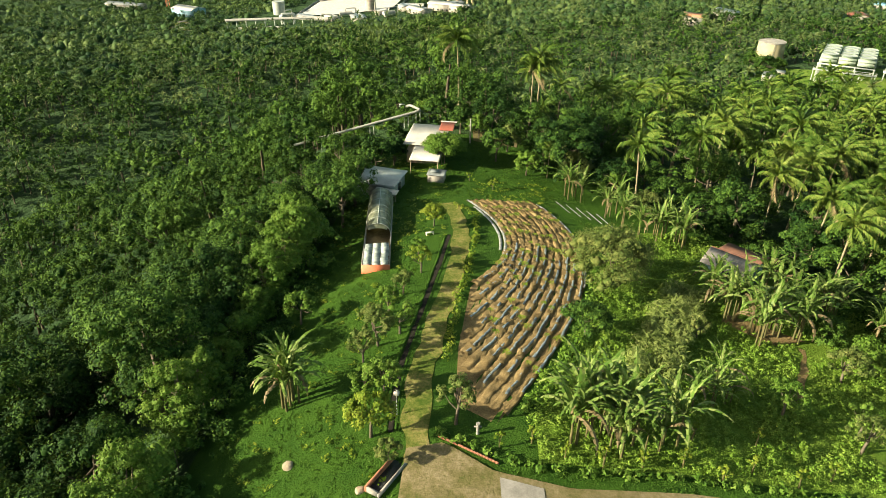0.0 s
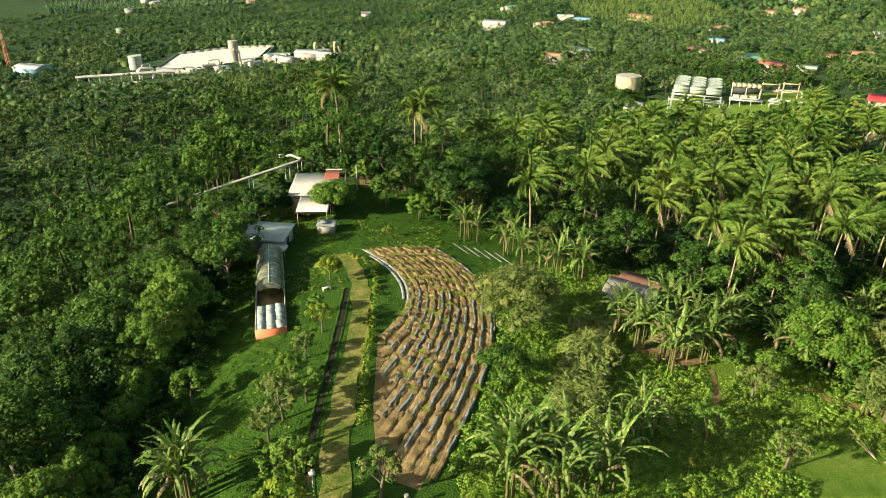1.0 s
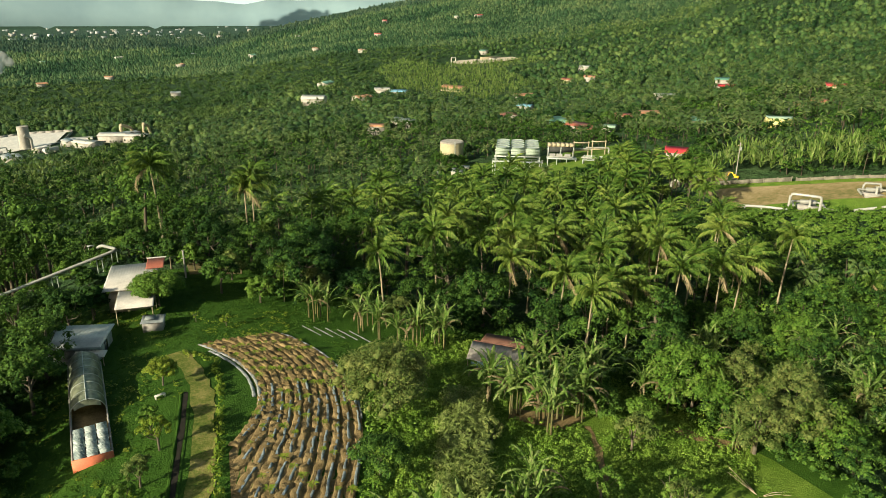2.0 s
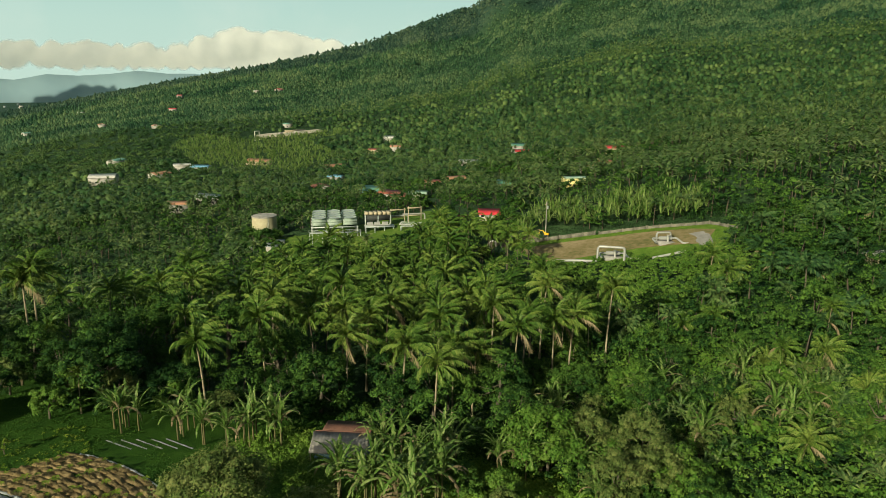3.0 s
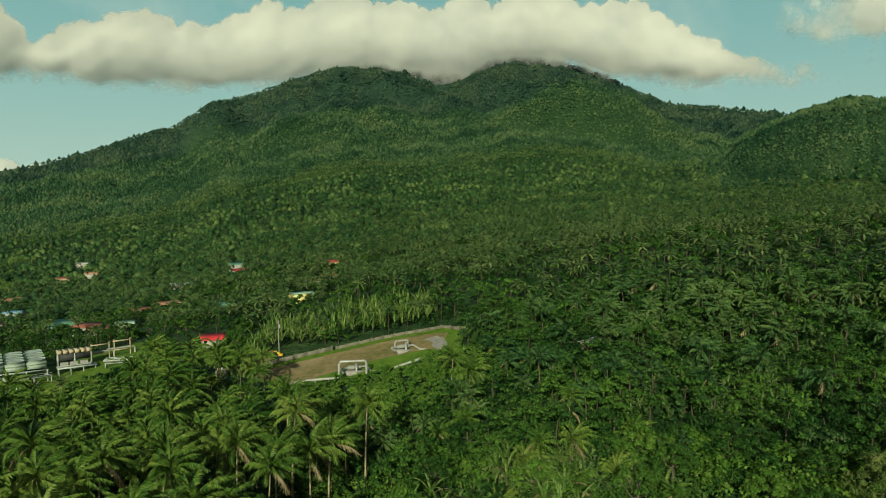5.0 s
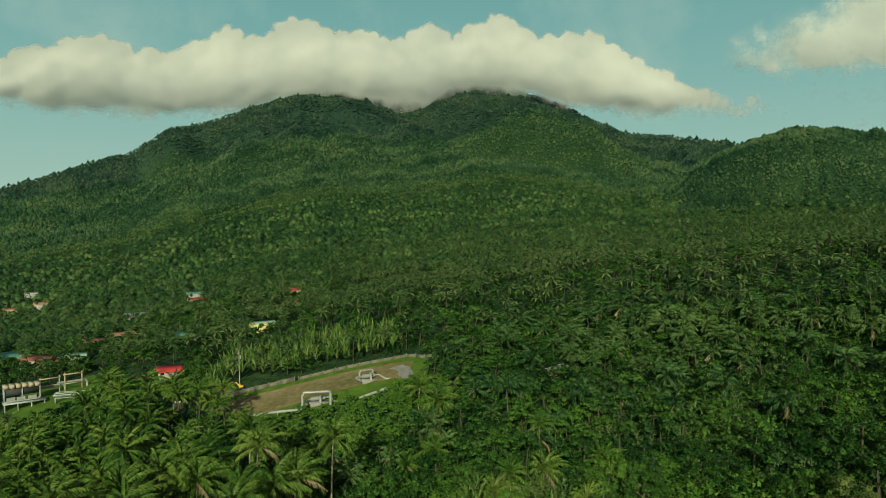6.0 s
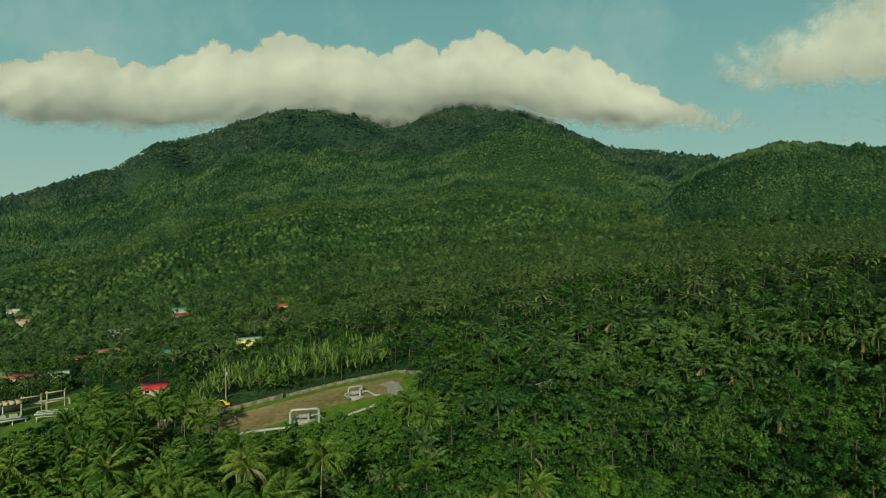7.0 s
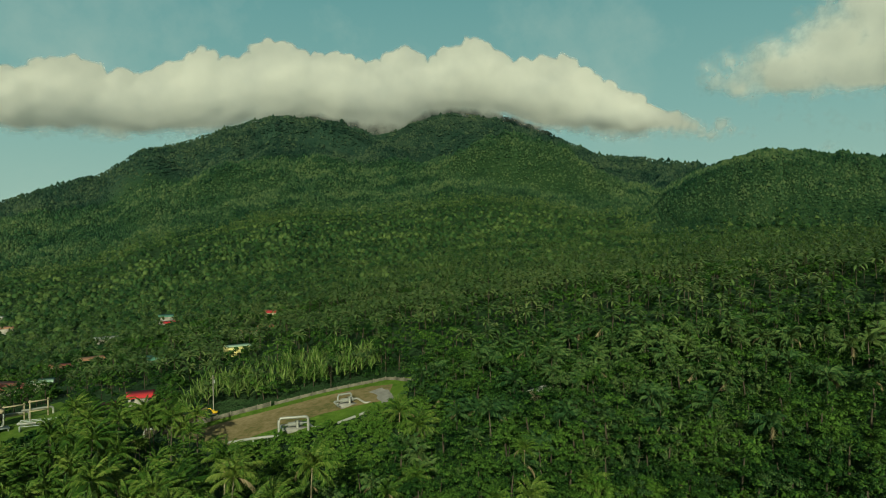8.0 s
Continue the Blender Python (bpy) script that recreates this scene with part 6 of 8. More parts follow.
def small_farm_things():
    def post(x, y, h, label):
        ob = thing("concrete_post", plant(x, y), label, "post")
        part("shaft", [tube([(0, 0, -0.3), (0, 0, h)], [0.16, 0.13], 8)], CONCRETE, ob)
        part("cap", drum(0, 0, h, h + 0.12, 0.2, 10), CONCRETE, ob)
        part("crossbar", [box(-0.35, 0.35, -0.05, 0.05, h * 0.72, h * 0.72 + 0.12)], CONCRETE, ob)
    post(4.3, 121.4, 4.6, "pale concrete post beside the bare yard")
    post(3.2, 46.2, 1.2, "short concrete marker post near the road")
    sheet("bare_yard", ruled([(5, 122.5), (5, 129)], [(13, 121), (14, 127)], 8, 8, 0.1), DIRT, "bare tan yard beside the post", "ground")
    # steam pipe line
    ob = thing("steam_pipeline", (-12, 131, float(ground(-12, 131))), "large pale clad steam pipe on steel supports", "pipeline")
    o = np.array(ob.location)
    pts = [(-31, 127.6, -3.6), (-19.3, 129.9, -0.8), (-5.2, 132.0, 2.7), (-7.9, 137.2, 2.2), (-9.4, 138.6, 0.6)]
    part("pipe", [c for c in pipe_run([np.array(p) - o for p in pts], 0.25, 12, 1.2)], PIPE, ob, smooth_faces=True)
    for x, y, top in ((-24.6, 128.9, -2.5), (-15, 130.5, -0.2), (-8.2, 131.6, 1.5), (-5.9, 133.2, 2.1), (-9.5, 138.8, 1.7)):
        g = float(ground(x, y)) - o[2] - 0.3
        for s in (-0.4, 0.4):
            part("support", [rod((x - o[0] + s, y - o[1], g), (x - o[0] + s, y - o[1], top - o[2]), 0.09)], STEEL, ob)
        part("saddle", [box(x - o[0] - 0.6, x - o[0] + 0.6, y - o[1] - 0.12, y - o[1] + 0.12, top - o[2], top - o[2] + 0.15)], STEEL, ob)
    # drain box beside the road
    ob = thing("drain_box", plant(-4.7, 41.0), "open brick drain box beside the road", "drain", turn=-31)
    part("side_wall", [box(-0.75, -0.55, -2.0, 2.0, -0.4, 0.55)], BRICK, ob)
    part("side_wall", [box(0.55, 0.75, -2.0, 2.0, -0.4, 0.4)], CONCRETE, ob)
    part("end_wall", [box(-0.55, 0.55, -2.0, -1.8, -0.4, 0.5)], CONCRETE, ob)
    part("floor", [box(-0.55, 0.55, -1.8, 2.0, -0.4, 0.13)], DARK, ob)
    # brick edging, brick by brick
    edge = thing("brick_edging", plant(-0.4, 45.7), "low red brick edging along the road", "edging")
    a, b = np.array([-0.4, 45.7]), np.array([4.9, 42.6])
    me = make_mesh("brick", [(*box(-0.15, 0.15, -0.06, 0.06, 0, 0.22), 0)], [BRICK])
    n = 20
    for i in range(n):
        p = a + (b - a) * (i + 0.5) / n
        br = mesh_part("brick", me, edge)
        br.matrix_basis = pose(p[0] - edge.location.x, p[1] - edge.location.y, float(ground(*p)) - edge.location.z + 0.08, 0, 0, math.degrees(math.atan2(b[1] - a[1], b[0] - a[0])))
    # solar lamp
    ob = thing("solar_lamp", plant(-4.3, 48.6), "white solar lamp on a thin pole", "lamp")
    part("pole", [rod((0, 0, -0.3), (0, 0, 2.6), 0.05)], STEEL, ob)
    part("solar_panel", [(box(-0.27, 0.27, -0.2, 0.2, 0, 0.05)[0] @ np.array(Euler((0.4, 0, 0)).to_matrix()).T + [0, 0, 2.65], box(0, 1, 0, 1, 0, 1)[1])], WHITE_ROOF, ob, "white framed panel")
    part("lamp_head", [box(-0.12, 0.12, 0.25, 0.7, 2.42, 2.5)], WHITE_ROOF, ob)
    # stones
    for i, (x, y, s) in enumerate(((-13.6, 43.4, 0.55), (-16.5, 39.2, 0.45), (-6.8, 39.8, 0.45))):
        bm = bmesh.new()
        bmesh.ops.create_icosphere(bm, subdivisions=2, radius=1.0)
        for v in bm.verts:
            v.co *= 1 + 0.28 * noise.noise(v.co * 1.3 + Vector((i * 7, 0, 0)))
            v.co.z *= 0.55
        me = bpy.data.meshes.new("boulder")
        bm.to_mesh(me)
        bm.free()
        me.materials.append(ROCK)
        st = tagged(new("boulder", me), "pale weathered boulder lying on the lawn", "rock")
        x, y, z = plant(x, y)
        st.matrix_basis = pose(x, y, z + 0.15 * s, 0, 0, 40 * i) @ Matrix.Scale(s, 4)
    # small white bench on the lawn
    ob = thing("garden_bench", plant(-2.2, 84.6), "small white bench under the round tree", "bench", turn=20)
    part("seat", [box(-0.6, 0.6, -0.2, 0.2, 0.42, 0.47)], WHITE_ROOF, ob)
    for x in (-0.5, 0.5):
        part("leg", [box(x - 0.05, x + 0.05, -0.18, 0.18, 0, 0.42)], WHITE_ROOF, ob)


small_farm_things()


def fallen_branches():
    """Bare cut branches lying in a heap at the foot of the bank."""
    rng = np.random.default_rng(91)
    ob = thing("fallen_branch", plant(50.3, 47.7), "heap of bare pale cut branches on the grass", "branches")
    for k in range(9):
        a, l = rng.uniform(0, 6.28), rng.uniform(2.0, 3.8)
        d = np.array([math.cos(a), math.sin(a), rng.uniform(0.05, 0.5)])
        s = np.array([-d[1], d[0], 0])
        part("branch", [tube([d * 0.2, d * l * 0.5 + s * 0.15 + [0, 0, 0.1], d * l], [0.05, 0.035, 0.012], 4)], WOOD, ob)


fallen_branches()

slab = thing("cistern", plant(51.2, 43.2), "low round pale concrete cistern cover on the grass", "cistern", turn=20)
part("cover", drum(0, 0, 0.55, 0.95, 2.3, 28, 1.9), WALL_OLD, slab, smooth_faces=False)
part("wall", drum(0, 0, -0.5, 0.54, 2.15, 28), WALL_OLD, slab)
part("hatch", [box(-0.45, 0.45, -0.45, 0.45, 0.96, 1.06)], CONCRETE, slab)


# ---- the cooling tower and its yard ----
def cooling_tower():
    turn = -31.0
    ob = thing("cooling_tower", (123.4, 214.5, float(ground(123.4, 214.5)) - 0.2), "pale green air cooler with rows of fan stacks on steel legs", "cooling tower", turn=turn)
    w, d, deck = 15.6, 17.0, 7.4
    for x in np.linspace(-w / 2, w / 2, 4):
        for y in np.linspace(0, d, 4):
            part("leg", [box(x - 0.17, x + 0.17, y - 0.17, y + 0.17, -1.5, deck - 1.9)], STEEL, ob)
    for y in np.linspace(0, d, 4):
        part("cross_beam", [box(-w / 2 - 0.3, w / 2 + 0.3, y - 0.14, y + 0.14, deck - 2.3, deck - 1.9)], STEEL, ob)
    for x in np.linspace(-w / 2, w / 2, 4):
        part("long_beam", [box(x - 0.14, x + 0.14, -0.3, d + 0.3, deck - 2.75, deck - 2.35)], STEEL, ob)
    for s in (-1, 1):
        for k in range(3):
            x = -w / 2 + w / 3 * k
            part("brace", [rod((x, 0, -0.8 if s > 0 else deck - 2.8), (x + w / 3, 0, deck - 2.8 if s > 0 else -0.8), 0.06)], STEEL, ob)
    part("walkway", [box(-w / 2 - 1.0, w / 2 + 1.0, -1.9, -0.5, 3.6, 3.75)], STEEL, ob)
    for z in (4.2, 4.7):
        part("rail", [rod((-w / 2 - 1.0, -1.85, z), (w / 2 + 1.0, -1.85, z), 0.045)], STEEL, ob)
    for x in np.linspace(-w / 2 - 1, w / 2 + 1, 10):
        part("stanchion", [rod((x, -1.85, 3.6), (x, -1.85, 4.75), 0.045)], STEEL, ob)
    for x in np.linspace(-w / 2 - 0.8, w / 2 + 0.8, 5):
        part("walkway_leg", [box(x - 0.12, x + 0.12, -1.8, -1.56, -1.5, 3.6)], STEEL, ob)
    cell = w / 3
    for k in range(3):
        x0 = -w / 2 + k * cell
        bank = part("fan_bank", [box(x0 + 0.25, x0 + cell - 0.25, -0.2, d + 0.2, deck - 1.5, deck - 0.4)], STEEL_GREEN, ob, "pale green finned tube bank")
        part("plenum", [box(x0 + 0.15, x0 + cell - 0.15, -0.3, d + 0.3, deck - 0.38, deck + 0.25)], STEEL_GREEN, bank)
        for r in range(4):
            y = d / 8 + r * d / 4
            stack = []
            prof = ((1.9, 0.2), (1.95, 0.45), (2.15, 0.75), (2.42, 1.0))
            v, f = tube([(x0 + cell / 2, y, deck + z) for _, z in prof], [q for q, _ in prof], 24)
            part("fan_cowl", [(v, f)], STEEL_GREEN, bank, smooth_faces=True)
            part("fan_guard", drum(x0 + cell / 2, y, deck + 0.78, deck + 0.82, 2.02, 24), STEEL, bank)
    # finned condenser block and its platform
    ob2 = thing("condenser", (137.8, 209.0, float(ground(137.8, 209))), "row of tan condenser panels on a dark steel stand", "condenser", turn=turn)
    for k in range(6):
        part("panel", [box(-4.6 + k * 1.55, -4.6 + k * 1.55 + 1.4, 0, 3.6, 5.6, 6.5)], WALL_TAN, ob2)
    part("plenum", [box(-4.5, 4.5, 0.3, 3.4, 3.6, 5.5)], DARK, ob2)
    for x in (-4.4, 0, 4.4):
        for y in (0.2, 3.4):
            part("leg", [box(x - 0.15, x + 0.15, y - 0.15, y + 0.15, -1, 5.5)], STEEL, ob2)
    part("deck", [box(-5, 5.4, -4.2, -0.3, 2.0, 2.25)], STEEL, ob2)
    for x in (-4.6, -1.5, 1.8, 5.0):
        part("deck_leg", [box(x - 0.12, x + 0.12, -4.0, -3.76, -1, 2.0)], STEEL, ob2)
    for k, x in enumerate((-3.0, -0.6, 2.2)):
        part("vessel", pipe_run([(x - 1.0, -2.2, 3.0), (x + 1.0, -2.2, 3.0)], 0.62, 14), PIPE, ob2, smooth_faces=True)
    part("manifold", pipe_run([(-4.5, -3.3, 2.7), (4.0, -3.3, 2.7), (4.0, -3.3, 5.0)], 0.22, 8, 0.5), PIPE, ob2, smooth_faces=True)
    # steel portals
    for i, (x, y, wide) in enumerate(((146.5, 209.0, 5.0), (149.5, 203.0, 4.6))):
        p = thing("pipe_portal", (x, y, float(ground(x, y))), "pale steel portal frame carrying pipes", "pipe rack", "pipe portals", turn + 6)
        for s in (-1, 1):
            part("post", [box(s * wide / 2 - 0.15, s * wide / 2 + 0.15, -0.15, 0.15, -1, 5.6)], WALL_TAN, p)
        part("beam", [box(-wide / 2 - 0.4, wide / 2 + 0.4, -0.16, 0.16, 4.9, 5.25)], WALL_TAN, p)
        part("lower_beam", [box(-wide / 2, wide / 2, -0.2, 0.2, 2.2, 2.5)], WALL_TAN, p)
        part("pipe", pipe_run([(-wide / 2 - 2, 0.5, 2.8), (wide / 2 + 1.5, 0.5, 2.8), (wide / 2 + 1.5, 0.5, 0.2)], 0.3, 8), PIPE, p, smooth_faces=True)
    # low truss rack
    r = thing("pipe_rack", (142.0, 193.5, float(ground(142, 193.5))), "low pale truss carrying pipes over the grass", "pipe rack", turn=turn - 18)
    for y in (-0.9, 0.9):
        for z in (0.6, 1.9):
            part("chord", [rod((-5, y, z), (5, y, z), 0.1)], STEEL, r)
        for k in range(8):
            x = -5 + k * 1.25
            part("diagonal", [rod((x, y, 0.6 if k % 2 else 1.9), (x + 1.25, y, 1.9 if k % 2 else 0.6), 0.06)], STEEL, r)
    for x in (-4.8, 0, 4.8):
        part("leg", [box(x - 0.15, x + 0.15, -1.0, 1.0, -0.8, 0.6)], STEEL, r)
    part("pipe", pipe_run([(-5.5, 0, 1.2), (5.5, 0, 1.2)], 0.3, 10), PIPE, r, smooth_faces=True)
    # storage tank
    t = thing("storage_tank", (119.0, 258.0, float(ground(119, 258)) + 0.4), "weathered cream storage tank with a rust-streaked rim", "tank")
    part("shell", drum(0, 0, -1, 8.6, 4.7, 32), TANK_PAINT, t, smooth_faces=False)
    part("rim", [tube([(0, 0, 8.3), (0, 0, 8.75)], [4.8, 4.8], 32)], OLD_SHEET, t)
    part("roof", drum(0, 0, 8.66, 8.95, 4.6, 32, 3.0), OLD_SHEET, t, "pale rust-streaked roof")
    for k in range(2):
        part("ladder_rail", [rod((-1.2 + 0.5 * k, -4.75, 0), (-1.2 + 0.5 * k, -4.75, 9.4), 0.05)], STEEL, t)
    for k in range(3):
        part("ring", [tube([(0, 0, 2.2 + 2 * k), (0, 0, 2.32 + 2 * k)], [4.76, 4.76], 32)], TANK_PAINT, t)
    # lawn and the low works behind
    sheet("plant_lawn", ruled([(103, 209), (114, 192), (148, 184)], [(112, 262), (130, 238), (166, 214)], 26, 14, 0.12), GRASS_MOWN, "mown lawn round the cooling tower", "grass")
    for i, (x, y, w_, l_, h) in enumerate(((110.5, 236, 4, 6, 1.6), (116, 240, 3, 3, 1.2), (107, 243, 3, 5, 1.4))):
        b = thing("plant_cabin", plant(x, y), "low pale concrete plant building in the yard", "cabin", "plant cabins", turn)
        part("wall", [box(-w_ / 2, w_ / 2, -l_ / 2, l_ / 2, -0.6, h)], WALL_WHITE, b)
        part("roof", [box(-w_ / 2 - 0.15, w_ / 2 + 0.15, -l_ / 2 - 0.15, l_ / 2 + 0.15, h, h + 0.18)], ZINC_DULL, b)


cooling_tower()


def fence_run(name, points, height, gap, panel_mat, post_mat, label, between=0.0):
    """Posts with panels between, along a line on the plan."""
    p = np.asarray(points, float)
    d = np.r_[0, np.cumsum(np.hypot(*np.diff(p, axis=0).T))]
    n = int(d[-1] / gap)
    s = np.linspace(0, d[-1], n + 1)
    x, y = np.interp(s, d, p[:, 0]), np.interp(s, d, p[:, 1])
    z = ground(x, y)
    ob = thing(name, (float(x[0]), float(y[0]), float(z[0])), label, "fence")
    o = np.array(ob.location)
    pm = make_mesh("post", [(*box(-0.13, 0.13, -0.13, 0.13, -0.6, height + 0.2), 0)], [post_mat])
    for i in range(n + 1):
        q = mesh_part("post", pm, ob)
        q.matrix_basis = pose(x[i] - o[0], y[i] - o[1], z[i] - o[2], 0, 0, math.degrees(math.atan2(*(np.array([y[min(i + 1, n)] - y[max(i - 1, 0)], x[min(i + 1, n)] - x[max(i - 1, 0)]])))))
    for i in range(n):
        a, b = np.array([x[i], y[i], z[i]]) - o, np.array([x[i + 1], y[i + 1], z[i + 1]]) - o
        t = (b - a)[:2] / np.linalg.norm((b - a)[:2])
        nn = np.array([-t[1], t[0], 0]) * 0.05
        t3 = np.array([t[0], t[1], 0]) * 0.15
        low, up = np.array([0, 0, -0.3]), np.array([0, 0, height])
        v = [a + t3 + nn + low, b - t3 + nn + low, b - t3 - nn + low, a + t3 - nn + low, a + t3 + nn + up, b - t3 + nn + up, b - t3 - nn + up, a + t3 - nn + up]
        part("panel", [(np.array(v), box(0, 1, 0, 1, 0, 1)[1])], panel_mat, ob)
    return ob


def well_pad():
    wall = [(135.2, 146.5), (143, 136.8), (151.0, 126.6), (159, 114), (166.0, 101.0), (167, 95)]
    sheet("pad_grass", ruled(wall, [(127.0, 121), (130, 116.5), (134.8, 107.5), (141, 100), (147.5, 93.5), (152, 90)], 40, 18, 0.12), BANK_GRASS, "rough grass round the well pad", "grass")
    inner = [(134.2, 141.5), (141.5, 133.5), (149.2, 123.5), (156, 113), (161, 104), (162, 98)]
    outer = [(129.2, 123.0), (134.5, 118.5), (139.5, 112.5), (144.5, 108), (149, 101), (151.5, 95.0)]
    sheet("well_pad", ruled(inner, outer, 36, 14, 0.17), GRAVEL, "compacted tan gravel of the well pad", "gravel")
    sheet("bare_patch", strip([(150.5, 94.0), (155, 97), (158.5, 101)], 3.6, 0.22, 16, 5, 0.5, 4), CONCRETE, "pale bare stony patch at the pad's end", "ground")
    fence_run("boundary_wall", wall[:3], 1.2, 3.0, WALL_OLD, WALL_OLD, "weathered concrete panel wall round the well pad")
    fence_run("boundary_wall", [(151.6, 125.7), (159, 114), (166.0, 101.0), (163, 93)], 0.9, 3.0, WALL_OLD, WALL_OLD, "lower weathered concrete wall behind banana plants")
    # expansion loop over the pad
    gz = float(ground(133, 109))
    ob = thing("pipe_loop", (133.2, 108.8, gz), "tall pale steam pipe loop beside the wellhead", "pipe loop", turn=math.degrees(math.atan2(-5.3, 3.6)))
    part("pipe", pipe_run([(-14, -1.4, 0.2), (-8.5, -0.6, 0.5), (-3.1, 0, 0.5), (-3.1, 0, 4.2), (3.1, 0, 4.2), (3.1, 0, 0.6)], 0.3, 12, 0.7), PIPE, ob, smooth_faces=True)
    for x in (-12, -8.5, -5.5):
        part("support", [box(x - 0.1, x + 0.1, -1.3, -0.1, -0.6, 0.25)], STEEL, ob)
    part("support", [box(3.0, 3.2, -0.1, 0.1, -0.6, 3.9)], STEEL, ob)
    for i, (x, y, t) in enumerate(((136.6, 110.5, -40), (149.6, 104.4, -35))):
        w = thing("wellhead", (x, y, float(ground(x, y)) + 0.1), "white wellhead valves and pipes on a concrete cellar", "wellhead", "wellheads", t)
        part("cellar", [box(-2.2, 2.2, -1.6, 1.6, -0.4, 0.4)], CONCRETE, w)
        part("silencer", pipe_run([(-1.6, 0.2, 1.1), (1.6, 0.2, 1.1)], 0.5, 14), PIPE, w, smooth_faces=True)
        part("valve", drum(0.2, -0.9, 0.4, 2.0, 0.28, 12), PIPE, w)
        part("handwheel", [tube([(0.2, -0.9, 2.02), (0.2, -0.9, 2.1)], [0.5, 0.5], 14)], PIPE, w)
        part("flow_line", pipe_run([(1.6, 0.2, 1.1), (2.8, 0.2, 1.1), (2.8, -3.6, 0.7), (5.4, -3.9, 0.5)], 0.24, 10, 0.5), PIPE, w, smooth_faces=True)
        part("flow_line", pipe_run([(-1.6, 0.2, 1.1), (-3.4, 0.2, 1.1), (-3.4, -2.2, 0.6)], 0.24, 10, 0.5), PIPE, w, smooth_faces=True)
        if i:
            part("upper_loop", pipe_run([(-2.0, 0.9, 0.4), (-2.0, 0.9, 2.4), (1.6, 0.9, 2.4), (1.6, 0.9, 0.4)], 0.24, 10, 0.5), PIPE, w, smooth_faces=True)
    for i, (a, b) in enumerate((((139.0, 101.2), (142.4, 98.6)), ((143.2, 98.0), (145.2, 96.4)))):
        za, zb = float(ground(*a)), float(ground(*b))
        q = thing("spare_pipe", (a[0], a[1], za + 0.38), "length of white pipe lying in the scrub", "pipe", "spare pipes")
        part("pipe", pipe_run([(0, 0, 0), (b[0] - a[0], b[1] - a[1], zb - za)], 0.3, 10), PIPE, q, smooth_faces=True)
    # yard with the excavator
    sheet("works_yard", ruled([(128.5, 147), (137, 149), (144.5, 141.0)], [(131, 152), (141, 154), (151, 146)], 12, 7, 0.15), DIRT, "trampled tan works yard beside the wall", "ground")
    e = thing("excavator", (146.2, 139.8, float(ground(146.2, 139.8)) + 0.15), "yellow excavator parked behind the wall", "excavator", turn=120, scale=0.42)
    for y in (-1.0, 1.0):
        part("track", [box(-1.8, 1.8, y - 0.3, y + 0.3, 0, 0.8)], DARK, e)
    part("body", [box(-1.7, 0.9, -1.2, 1.2, 0.95, 2.1)], YELLOW_PAINT, e)
    part("cab", [box(-0.1, 1.4, 0.1, 1.2, 2.1, 3.0)], YELLOW_PAINT, e)
    part("boom", [tube([(0.9, -0.3, 1.6), (2.6, -0.3, 3.9), (4.4, -0.3, 3.2)], [0.3, 0.3, 0.22], 4)], YELLOW_PAINT, e)
    part("stick", [tube([(4.4, -0.3, 3.3), (5.0, -0.3, 1.2)], [0.22, 0.16], 4)], YELLOW_PAINT, e)
    part("bucket", [box(4.7, 5.4, -0.8, 0.2, 0.4, 1.2)], DARK, e)
    for i, (x, y) in enumerate(((134.5, 149.6), (139.0, 147.2))):
        g = thing("gate_arch", (x, y, float(ground(x, y))), "white curved pipe bend standing in the works yard", "pipe bend", "pipe bends", -40)
        part("pipe", pipe_run([(-1.0, 0, -0.3), (-1.0, 0, 1.9), (1.0, 0, 1.9), (1.0, 0, -0.3)], 0.26, 10, 0.9), WHITE_ROOF, g, smooth_faces=True)
    p = thing("power_pole", plant(149.2, 142.5), "grey wooden power pole with a crossarm", "pole")
    part("pole", [rod((0, 0, -0.5), (0, 0, 9.0), 0.14)], CONCRETE, p)
    part("crossarm", [box(-0.9, 0.9, -0.08, 0.08, 8.2, 8.36)], WOOD, p)
    part("transformer", drum(0.4, 0, 6.8, 7.7, 0.3, 10), STEEL, p)
    sheet("house_lawn", ruled([(141, 158), (150, 151), (160, 160)], [(146, 174), (157, 172), (164, 172)], 14, 10, 0.12), GRASS_MOWN, "green lawn of the red-roofed house", "grass")


well_pad()


